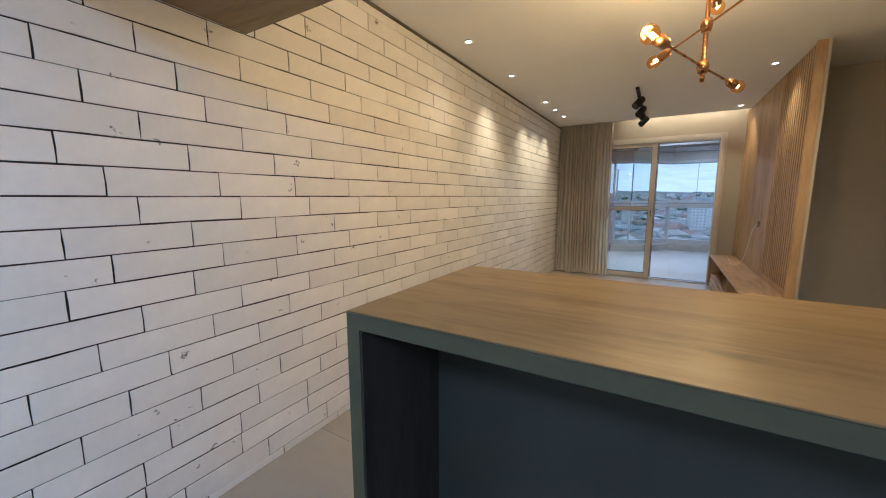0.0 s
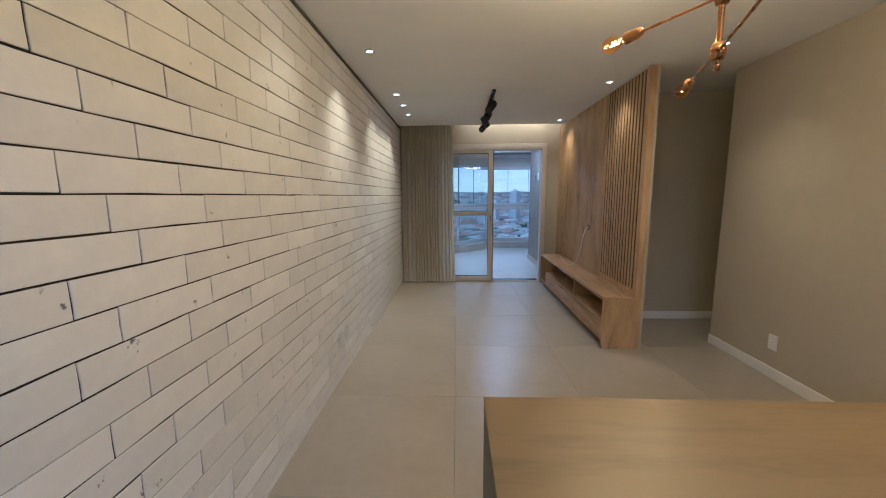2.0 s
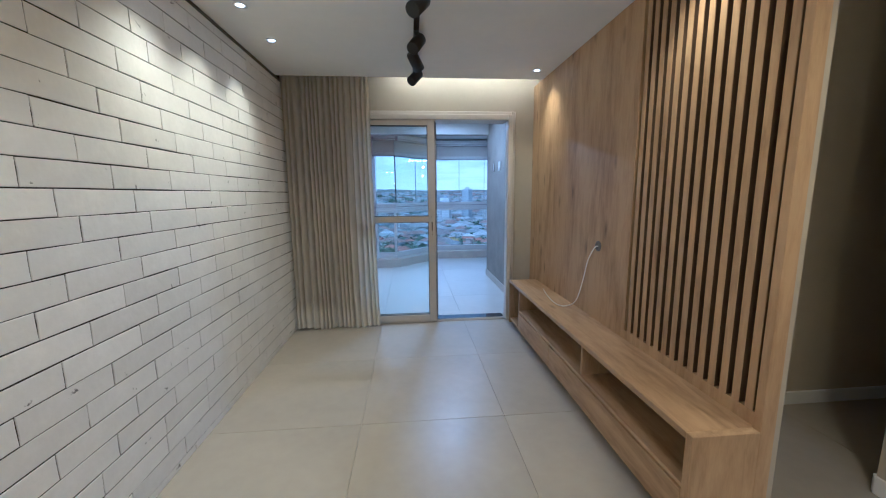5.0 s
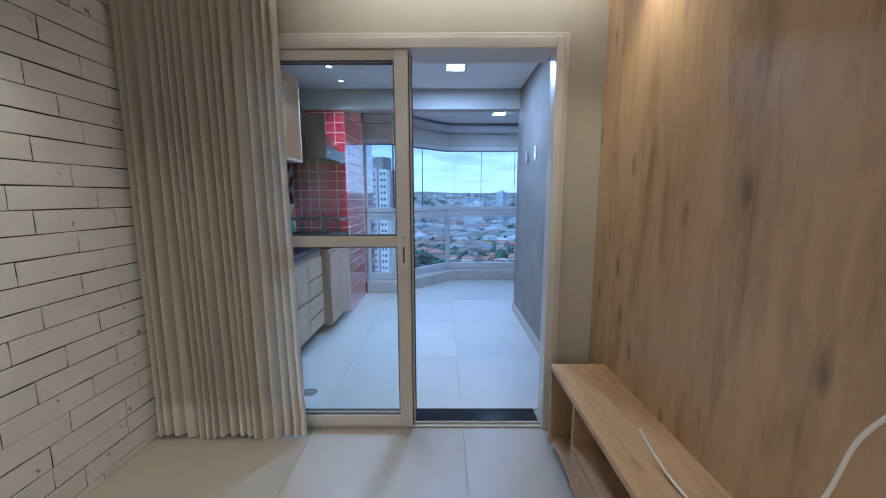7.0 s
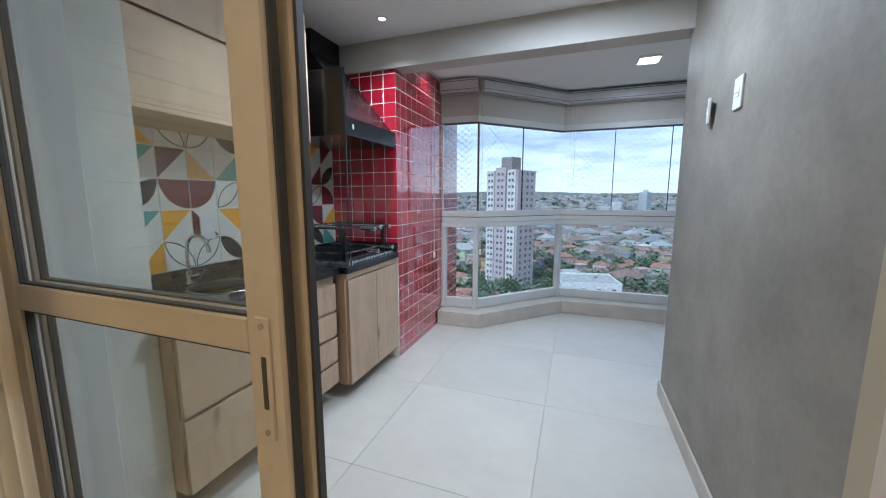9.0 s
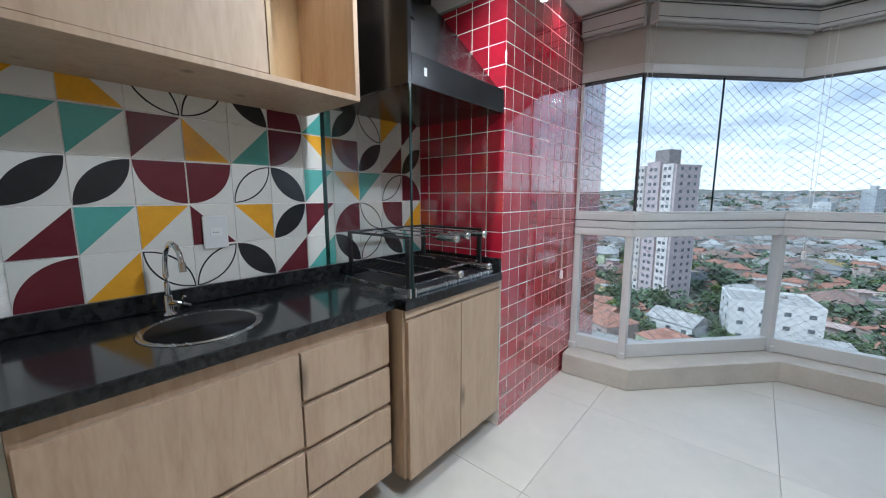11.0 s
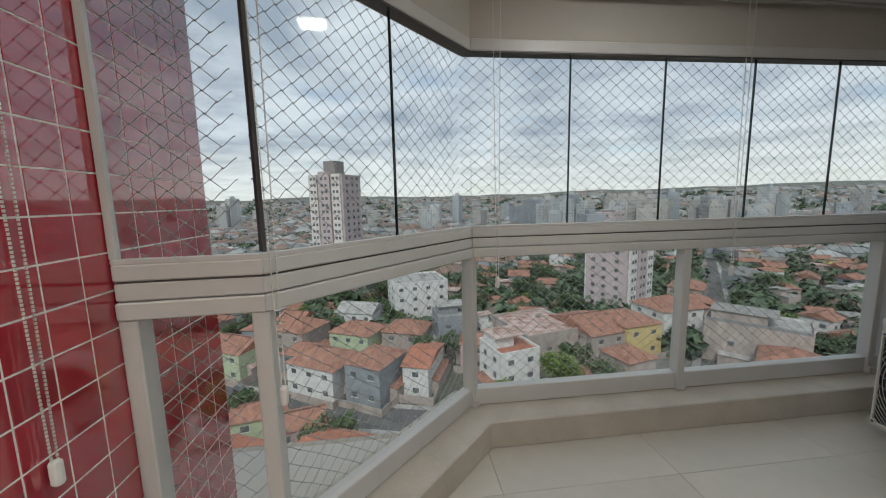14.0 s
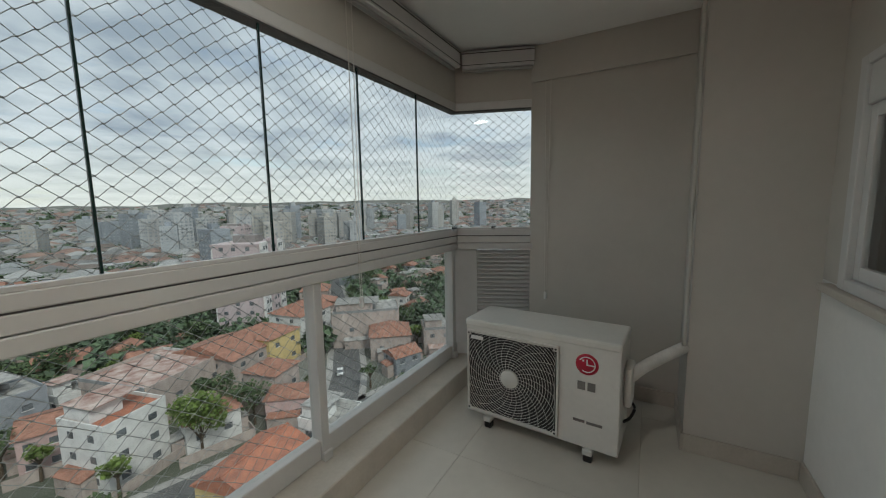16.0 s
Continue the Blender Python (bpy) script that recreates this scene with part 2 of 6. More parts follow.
M_OAK_Z = wood_material("oak_laminate_panel", (0.50, 0.345, 0.165), (0.29, 0.185, 0.08), 2, rough=0.46)
# Darker oak copy: shade of slat gaps and recesses put into the colour.
M_OAK_SHADE = wood_material("shade_toned_oak", (0.115, 0.07, 0.035), (0.065, 0.038, 0.018), 2, rough=0.6)
M_CAB = wood_material("pale_oak_front", (0.50, 0.37, 0.25), (0.40, 0.28, 0.18), 2, rough=0.5, fine=1.8)
M_DARKWOOD = wood_material("smoked_oak", (0.055, 0.045, 0.038), (0.022, 0.018, 0.015), 2, rough=0.5)
M_MOSS = material("moss_grey_laminate", (0.088, 0.082, 0.042), 0.55, var=0.1, scale=8)
M_SLATE = material("slate_blue_lacquer", (0.046, 0.047, 0.036), 0.5, var=0.08, scale=5)
M_GRANITE = material("black_granite", (0.016, 0.017, 0.017), 0.12, var=0.6, scale=45, dark=(0.004, 0.004, 0.005))
M_RED = material("red_glazed_tile", (0.42, 0.012, 0.032), 0.07, var=0.10, scale=7, rand=0.16, bump=0.03, bscale=10, rvar=0.03, spec=0.8)
for socket, value in (("Coat Weight", 1.0), ("Coat Roughness", 0.03), ("Coat IOR", 1.75)):
    M_RED.node_tree.nodes["Principled BSDF"].inputs[socket].default_value = value
M_REDGROUT = material("pale_grout", (0.88, 0.84, 0.80), 0.8, var=0.1, scale=30)
M_TILEWHITE = material("white_glazed_tile", (0.76, 0.74, 0.68), 0.14, var=0.03, scale=6, rand=0.05)
M_TEAL = material("teal_glaze", (0.13, 0.40, 0.35), 0.14, var=0.06, scale=9)
M_YELLOW = material("ochre_glaze", (0.78, 0.39, 0.02), 0.14, var=0.06, scale=9)
M_MAROON = material("maroon_glaze", (0.13, 0.018, 0.028), 0.14, var=0.08, scale=9)
M_INK = material("black_glaze", (0.025, 0.026, 0.028), 0.14, var=0.1, scale=9)
M_ALU = material("white_aluminium", (0.57, 0.565, 0.55), 0.38, var=0.03, scale=4)
M_ALUDARK = material("grey_gasket", (0.06, 0.06, 0.06), 0.6, var=0.1, scale=12)
M_ALUBEIGE = material("beige_aluminium", (0.60, 0.56, 0.49), 0.38, var=0.03, scale=4)
M_STONE = material("sill_limestone", (0.50, 0.46, 0.40), 0.6, var=0.07, scale=6, bump=0.08, bscale=120)
M_GLASS = pane_glass("clear_glass", (0.975, 0.99, 0.985))
M_GLASSEDGE = material("dark_glass_edge", (0.012, 0.030, 0.027), 0.15, var=0.1, scale=6)
M_NET = material("white_nylon_net", (0.36, 0.37, 0.37), 0.8, var=0.05, scale=20)
M_BLACK = material("matt_black_metal", (0.012, 0.012, 0.013), 0.38, var=0.2, scale=10)
M_HOOD = material("black_enamel", (0.010, 0.010, 0.011), 0.22, var=0.2, scale=6)
M_STEEL = material("brushed_steel", (0.60, 0.60, 0.60), 0.26, metal=1.0, var=0.06, scale=8, stretch=(1, 8, 1))
M_CHROME = material("chrome", (0.75, 0.76, 0.78), 0.08, metal=1.0, var=0.03, scale=8)
M_BRASS = material("aged_brass", (0.46, 0.24, 0.075), 0.28, metal=1.0, var=0.12, scale=12)
M_AMBER = pane_glass("amber_glass", (1.0, 0.74, 0.34))
M_FILAMENT = emitter("hot_filament", (1.0, 0.62, 0.22), 60)
M_LEDWARM = emitter("warm_led_face", (1.0, 0.86, 0.66), 9)
M_LEDSQ = emitter("led_panel_face", (1.0, 0.90, 0.68), 5)
M_PLASTIC = material("white_plastic", (0.72, 0.72, 0.70), 0.4, var=0.03, scale=5)
M_ACBODY = material("ivory_enamel_steel", (0.64, 0.63, 0.59), 0.42, var=0.04, scale=4)
M_ACRED = material("deep_red_print", (0.42, 0.006, 0.03), 0.4, var=0.03, scale=5)
M_PRINT = material("grey_print", (0.16, 0.15, 0.14), 0.5, var=0.05, scale=5)
M_CABLE = material("white_cable", (0.75, 0.73, 0.68), 0.5, var=0.03, scale=9)
M_BLIND = material("grey_roller_fabric", (0.36, 0.355, 0.34), 0.85, var=0.05, scale=3, bump=0.15, bscale=500)
M_BEAD = material("pearl_bead_cord", (0.62, 0.60, 0.55), 0.4, var=0.05, scale=20)
M_FOAM = material("white_pipe_wrap", (0.68, 0.66, 0.62), 0.7, var=0.08, scale=14, bump=0.3, bscale=40)


def fabric_material():
    mat = material("ecru_linen_curtain", (0.80, 0.75, 0.64), 0.9, var=0.05, scale=3, bump=0.2, bscale=420, stretch=(1, 1, 0.25))
    n, l = mat.node_tree.nodes, mat.node_tree.links
    b = n["Principled BSDF"]
    t, mx = n.new("ShaderNodeBsdfTranslucent"), n.new("ShaderNodeMixShader")
    mx.inputs[0].default_value = 0.30
    t.inputs[0].default_value = (0.80, 0.74, 0.62, 1)
    l.new(b.outputs[0], mx.inputs[1])
    l.new(t.outputs[0], mx.inputs[2])
    l.new(mx.outputs[0], n["Material Output"].inputs[0])
    return mat


M_LINEN = fabric_material()


# ---- mesh helpers ----
def add_box(bm, x0, x1, y0, y1, z0, z1, bev=0.0, slot=0, seg=1):
    r = bmesh.ops.create_cube(bm, size=1.0)
    vs = r["verts"]
    for v in vs:
        v.co = Vector((x0 + (v.co.x + 0.5) * (x1 - x0), y0 + (v.co.y + 0.5) * (y1 - y0), z0 + (v.co.z + 0.5) * (z1 - z0)))
    fs = list({f for v in vs for f in v.link_faces})
    for f in fs:
        f.material_index = slot
    if bev:
        es = list({e for f in fs for e in f.edges})
        bmesh.ops.bevel(bm, geom=es, offset=bev, segments=seg, profile=0.5, affect="EDGES")
    return bm


def box(x0, x1, y0, y1, z0, z1, bev=0.0, seg=1):
    return add_box(bmesh.new(), x0, x1, y0, y1, z0, z1, bev, 0, seg)


def add_rod(bm, a, b, r, sides=10, r2=None, caps=True):
    a, b = Vector(a), Vector(b)
    d = b - a
    q = d.to_track_quat("Z", "Y").to_matrix().to_4x4()
    bmesh.ops.create_cone(bm, cap_ends=caps, segments=sides, radius1=r, radius2=r if r2 is None else r2, depth=d.length, matrix=Matrix.Translation((a + b) / 2) @ q)
    return bm


def rod(a, b, r, sides=10, r2=None):
    return add_rod(bmesh.new(), a, b, r, sides, r2)


def lathe(profile, m=Matrix(), sides=20):
    """A turned body from (radius, height) pairs about z."""
    bm = bmesh.new()
    rings = []
    for r, z in profile:
        rings.append([bm.verts.new(m @ Vector((r * math.cos(k * math.tau / sides), r * math.sin(k * math.tau / sides), z))) for k in range(sides)])
    for a, b in zip(rings, rings[1:]):
        for k in range(sides):
            bm.faces.new((a[k], a[(k + 1) % sides], b[(k + 1) % sides], b[k]))
    for ring, p in ((rings[0], profile[0]), (rings[-1], profile[-1])):
        if p[0] > 1e-4:
            bm.faces.new(ring)
    bmesh.ops.recalc_face_normals(bm, faces=bm.faces)
    for f in bm.faces:
        f.smooth = True
    return bm


def prism(points, axis, a, b, bev=0.0):
    """A flat outline drawn out along an axis: 0 = outline in (y, z), 1 = in (x, z), 2 = in (x, y)."""
    bm = bmesh.new()

    def at(p, s):
        return {0: (s, p[0], p[1]), 1: (p[0], s, p[1]), 2: (p[0], p[1], s)}[axis]

    lo, hi = [bm.verts.new(at(p, a)) for p in points], [bm.verts.new(at(p, b)) for p in points]
    bm.faces.new(lo)
    bm.faces.new(hi[::-1])
    for k in range(len(points)):
        j = (k + 1) % len(points)
        bm.faces.new((lo[k], hi[k], hi[j], lo[j]))
    bmesh.ops.recalc_face_normals(bm, faces=bm.faces)
    if bev:
        bmesh.ops.bevel(bm, geom=list(bm.edges), offset=bev, segments=1, profile=0.5, affect="EDGES")
    return bm


def tube(points, r, sides=8):
    """A bent round bar or cord through the points, smoothed."""
    pts = [Vector(p) for p in points]
    fine = []
    for i in range(len(pts) - 1):
        p0, p1, p2, p3 = pts[max(i - 1, 0)], pts[i], pts[i + 1], pts[min(i + 2, len(pts) - 1)]
        for k in range(6):
            t = k / 6
            fine.append(0.5 * ((2 * p1) + (p2 - p0) * t + (2 * p0 - 5 * p1 + 4 * p2 - p3) * t * t + (3 * p1 - p0 - 3 * p2 + p3) * t ** 3))
    fine.append(pts[-1])
    bm = bmesh.new()
    rings = []
    for i, p in enumerate(fine):
        d = (fine[min(i + 1, len(fine) - 1)] - fine[max(i - 1, 0)]).normalized()
        q = d.to_track_quat("Z", "Y").to_matrix()
        rings.append([bm.verts.new(p + q @ Vector((r * math.cos(k * math.tau / sides), r * math.sin(k * math.tau / sides), 0))) for k in range(sides)])
    for a, b in zip(rings, rings[1:]):
        for k in range(sides):
            bm.faces.new((a[k], a[(k + 1) % sides], b[(k + 1) % sides], b[k])).smooth = True
    bm.faces.new(rings[0])
    bm.faces.new(rings[-1])
    bmesh.ops.recalc_face_normals(bm, faces=bm.faces)
    return bm


def to_mesh(name, bm, mats):
    me = bpy.data.meshes.new(name)
    bm.to_mesh(me)
    bm.free()
    for m in mats if isinstance(mats, (list, tuple)) else [mats]:
        me.materials.append(m)
    return me


def part(name, bm, mat, parent, label=""):
    ob = new(name, to_mesh(name, bm, mat))
    ob.parent = parent
    return tagged(ob, label)


def thing(name, label, category, group="", at=(0, 0, 0)):
    ob = new(name)
    ob.location = at
    ob.empty_display_size = 0.05
    return tagged(ob, label, category, group)


def solid(name, bm, mat, label, category, group=""):
    return tagged(new(name, to_mesh(name, bm, mat)), label, category, group)


def structure(name, bm, mat, label=""):
    return tagged(new(name, to_mesh(name, bm, mat)), label, "", "", "structure")

# ---- the large structure ----
XL, XR, YD = -1.04, 2.21, 6.95      # brick wall face, right wall face, door wall face
XB, XP, YP = -1.10, -0.504, 9.082   # balcony tile wall, red pillar face, red pillar near face
BC1, BC2 = 2.49, 2.47               # the two balcony ceilings

floor = structure("floor", box(-1.3, 3.9, -2.6, 11.0, -0.16, -0.008), M_GROUT, "beige porcelain tiled floor with fine joints")
wall_west = structure("wall_west", box(-1.22, XL - 0.0042, -2.6, 6.95, 0, 2.75), M_MORTAR_ROOMDARK, "white-painted rustic brick wall with dark joints")
structure("wall_south", box(-1.22, 2.4, -2.72, -2.6, 0, 2.75), M_PAINT, "plain greige painted kitchen wall")
structure("wall_east", box(XR, XR + 0.13, -2.6, 4.44, 0, 2.75), M_PAINT, "smooth greige painted wall")
structure("wall_hall", box(1.4725, 3.6, 5.12, 5.25, 0, 2.75), M_PAINT, "greige painted wall at the end of the hall")
structure("wall_hall_east", box(3.6, 3.72, 4.3, 5.25, 0, 2.75), M_PAINT, "greige painted hall wall")
structure("wall_hall_south", box(XR + 0.13, 3.72, 4.28, 4.40, 0, 2.75), M_PAINT, "greige painted hall wall")
structure("wall_tv", box(1.4725, 1.60, 5.25, 7.10, 0, 2.75), M_PAINT, "masonry wall behind the oak panel")
# door wall with its opening
OX0, OX1, OZ = -0.50, 1.195, 2.135
bm = box(-1.22, OX0, YD, YD + 0.15, 0, 2.75)
add_box(bm, OX1, 1.4725, YD, YD + 0.15, 0, 2.75)
add_box(bm, OX0, OX1, YD, YD + 0.15, OZ, 2.75)
structure("wall_north", bm, M_PAINT, "greige painted wall round the balcony door")
# living ceiling with the curtain slot left open at the door wall
bm = box(-1.22, 3.72, -2.72, 6.72, CEIL, CEIL + 0.10)
structure("ceiling", bm, M_CEIL, "smooth white plasterboard ceiling")
structure("ceiling_slot", box(-1.22, 1.6, 6.72, 7.10, 2.62, 2.75), M_CEIL, "white recess over the curtain")
structure("ceiling_upstand", box(-1.22, 1.4725, 6.705, 6.72, 2.522, 2.62), M_CEIL, "white edge of the light recess")
structure("ceiling_roof", box(-1.3, 3.9, -2.75, 7.10, 2.752, 2.85), M_CEIL, "slab over the flat")
# Solid dark strip drawn for the shadow line between wall and ceiling.
bm = box(XL + 0.001, XL + 0.014, -2.6, 6.94, CEIL - 0.014, CEIL - 0.001)
structure("trim", bm, material("painted_shadow_gap", (0.13, 0.115, 0.095), 0.9), "dark strip in place of a shadow gap at the ceiling")
# skirtings
for x0, x1, y0, y1 in ((XR - 0.015, XR - 0.0005, -2.6, 4.44), (1.495, 3.59, 5.105, 5.1195), (XR, XR + 0.13, 4.4405, 4.455)):
    sk = structure("baseboard", box(x0, x1, y0, y1, 0.0, 0.085, 0.003), M_TRIMWHITE, "white skirting board")

# balcony shell
structure("wall_balcony_west", box(-1.25, XB - 0.008, 7.10, 10.0, 0, 2.75), M_CEMENT, "wall behind the kitchenette tiles")
structure("wall_nib", box(XB - 0.008, -0.66, 7.10, 7.36, 0, BC1), M_NIB, "pale cement-finished wall nib beside the kitchenette")
structure("wall_balcony_inner", box(1.41, 1.56, 7.10, 9.135, 0, 2.75), M_CEMENT, "burnt-cement textured wall of the balcony")
structure("wall_balcony_back", box(1.56, 2.10, 8.78, 8.92, 0, 2.75), M_PLAIN, "grey-beige painted balcony wall")
# Lower wall is set whiter than the wall round the window.
structure("wall_balcony_low", box(2.10, 3.05, 8.78, 8.92, 0.10, 0.9995), M_TRIMWHITE, "white wall under the bedroom window")
bm = box(2.10, 2.83, 8.78, 8.92, 1.885, 2.75)
add_box(bm, 2.83, 3.05, 8.78, 8.92, 1.0, 2.75)
add_box(bm, 2.10, 3.05, 8.78, 8.92, 0.0, 0.0995)
structure("wall_balcony_window", bm, M_PLAIN, "grey-beige painted wall round a bedroom window")
structure("pillar_east", box(3.05, 3.72, 8.78, 9.41, 0, 2.75), M_PLAIN, "grey-beige painted pillar")
structure("wall_balcony_east", box(3.52, 3.72, 9.41, 10.405, 0, 2.75), M_PLAIN, "grey-beige painted end wall of the balcony")
structure("beam_east", box(3.495, 3.5195, 9.411, 10.40, 2.225, BC2 - 0.001), M_PLAIN, "shallow painted beam on the end wall")
structure("ceiling_balcony_inner", box(-1.25, 1.56, 7.10, 9.06, BC1, BC1 + 0.12), M_CEIL, "white plasterboard balcony ceiling")
structure("beam", box(-1.25, 1.43, 9.06, 9.22, 2.28, 2.75), M_PLAIN, "grey-beige painted beam across the balcony")
structure("ceiling_balcony_outer", box(-1.25, 3.9, 9.22, 11.2, BC2, BC2 + 0.15), M_CEIL, "white plasterboard balcony ceiling")
structure("ceiling_balcony_east", box(1.43, 3.9, 8.78, 9.22, BC2, BC2 + 0.15), M_CEIL, "white plasterboard balcony ceiling")
structure("ceiling_balcony_cap", box(-1.3, 3.9, 7.10, 11.25, 2.755, 2.85), M_CEIL, "slab over the balcony")
# low skirting in the floor material on the balcony walls
for x0, x1, y0, y1 in ((1.397, 1.4095, 7.12, 9.135), (1.397, 1.56, 9.1355, 9.148), (1.56, 3.04, 8.9205, 8.933), (3.037, 3.0495, 8.934, 9.41), (3.037, 3.507, 9.4105, 9.423), (3.507, 3.5195, 9.424, 10.40)):
    structure("baseboard", box(x0, x1, y0, y1, 0.0, 0.10, 0.002), M_STONE, "beige porcelain skirting")

# window line of the bay: corners of the railing
C0, C1, C2, C3, C4 = (-0.504, 10.13), (-0.141, 10.15), (0.634, 10.973), (3.357, 10.973), (3.572, 10.40)
RUNS = [(C0, C1), (C1, C2), (C2, C3), (C3, C4)]


def along(a, b, off0, off1, z0, z1, t0=0.0, t1=1.0, bev=0.0, trim0=0.0, trim1=0.0):
    """A bar on the window line from a to b, between two offsets to its inner side."""
    a, b = Vector((*a, 0)), Vector((*b, 0))
    d = (b - a).normalized()
    n = Vector((d.y, -d.x, 0))
    p, q = a.lerp(b, t0) + d * trim0, a.lerp(b, t1) - d * trim1
    pts = [p + n * off0, q + n * off0, q + n * off1, p + n * off1]
    return prism([(v.x, v.y) for v in pts], 2, z0, z1, bev)


def offset_line(pts, off):
    """The window line moved inwards, mitred at its corners."""
    out = []
    for i, p in enumerate(pts):
        p = Vector(p)
        ns = []
        for a, b in ((i - 1, i), (i, i + 1)):
            if 0 <= a and b < len(pts):
                d = (Vector(pts[b]) - Vector(pts[a])).normalized()
                ns.append(Vector((d.y, -d.x)))
        n = sum(ns, Vector((0, 0)))
        n = n / n.dot(ns[0])
        out.append(tuple(p + n * off))
    return out


LINE = [C0, C1, C2, C3, C4]


def ribbon(off0, off1, z0, z1, bev=0.0, line=LINE):
    return prism(offset_line(line, off0) + offset_line(line, off1)[::-1], 2, z0, z1, bev)


structure("kerb", ribbon(-0.16, 0.198, 0.0, 0.152, 0.006), M_STONE, "beige stone kerb under the balcony windows")
structure("lintel", ribbon(-0.10, 0.045, 2.12, BC2 - 0.001), M_PLAIN, "grey-beige painted band over the balcony windows")
structure("slab_edge", ribbon(-0.30, 0.02, -0.16, -0.009), M_PLAIN, "outer edge of the balcony slab")

# ---- balcony windows ----
def glass_part(bm, parent, name="pane", mat=None):
    ob = part(name, bm, mat or M_GLASS, parent)
    ob.visible_shadow = False
    return ob


PANES = [1, 2, 5, 1]
POSTS = [(0.06, 1.0), (1.0,), (0.4735, 0.965), ()]
GLASS_LINE = offset_line(LINE, 0.036)
for i, (a, b) in enumerate(RUNS):
    length = (Vector(b) - Vector(a)).length
    win = tagged(new("window_%d" % (i + 1)), ("tall frameless glazing over a white aluminium railing", "angled bay glazing over a white aluminium railing", "long frameless glazing over a white aluminium railing", "narrow glazing over white louvres")[i], "", "", "structure")
    idx = (i, i + 2)
    inner = lambda o: offset_line(LINE, o)[idx[0]:idx[1]]  # noqa: E731

    ga, gb = GLASS_LINE[i], GLASS_LINE[i + 1]

    def bar(o0, o1, z0, z1, bev=0.003):
        return prism(inner(o0) + inner(o1)[::-1], 2, z0, z1, bev)

    part("handrail", bar(-0.045, 0.05, 1.125, 1.171, 0.004), M_ALU, win)
    part("rail_gasket", bar(-0.03, 0.044, 1.119, 1.125, 0), M_ALUDARK, win)
    part("rail_fascia", bar(-0.035, 0.047, 1.069, 1.119, 0.004), M_ALU, win)
    part("rail_lip", bar(-0.035, 0.054, 1.016, 1.066, 0.004), M_ALU, win)
    part("bottom_rail", bar(-0.03, 0.03, 0.155, 0.255, 0.004), M_ALU, win)
    part("top_track", bar(-0.04, 0.048, 2.062, 2.12, 0.004), M_ALU, win)
    part("track_gasket", bar(-0.02, 0.044, 2.054, 2.062, 0), M_ALUDARK, win)
    part("glazing_channel", bar(0.022, 0.048, 1.171, 1.186, 0.002), M_ALU, win)
    n = PANES[i]
    for k in range(n):
        gap0, gap1 = (0.004, 0.004)
        glass_part(along(ga, gb, -0.004, 0.004, 1.187, 2.053, k / n, (k + 1) / n, 0, gap0, gap1), win)
        if k:
            part("pane_edge", along(ga, gb, -0.0045, 0.0045, 1.187, 2.053, k / n - 0.0035 / length, k / n + 0.0035 / length), M_GLASSEDGE, win)
    if i == 1:
        part("seal_strip", along(ga, gb, -0.008, 0.010, 1.19, 2.053, 0.0, 0.011), M_ALUDARK, win)
    if i == 0:
        part("pane_edge", along(ga, gb, -0.006, 0.012, 1.187, 2.053, 0.0, 0.05), M_ALU, win)
    if i in (1, 2, 3):
        part("pane_edge", along(ga, gb, -0.005, 0.005, 1.187, 2.053, 0.0, 0.006 / length), M_GLASS, win)
    cuts = sorted({0.0, *POSTS[i], 1.0})
    for t in POSTS[i]:
        w = 0.024 / length
        part("post", along(a, b, -0.025, 0.046, 0.1525, 1.016, t - w, t + w, 0.004), M_ALU, win)
        part("post_foot", along(a, b, 0.0462, 0.062, 0.1525, 0.20, t - w * 1.15, t + w * 1.15, 0.005), M_ALU, win)
    if i < 3:
        for t0, t1 in zip(cuts, cuts[1:]):
            if (t1 - t0) * length > 0.1:
                glass_part(along(a, b, -0.004, 0.004, 0.255, 1.016, t0, t1, 0, 0.02, 0.02), win)
    else:
        part("louvre_frame", along(a, b, -0.02, 0.02, 0.255, 1.016, 0.0, 0.30, 0.003), M_ALU, win)
        z = 0.24
        while z < 0.985:
            bm = along(a, b, 0.0, 0.030, z, z + 0.006, 0.30, 1.0)
            for v in bm.verts:
                d = (Vector(b) - Vector(a)).normalized()
                o = (v.co.xy - Vector(a)).dot(Vector((d.y, -d.x)))
                v.co.z += 0.022 if o < 0.015 else 0.0
            part("slat", bm, M_ALU, win)
            z += 0.032
        part("louvre_backing", along(a, b, -0.02, -0.012, 0.262, 1.0, 0.3, 1.0), M_ALU, win)


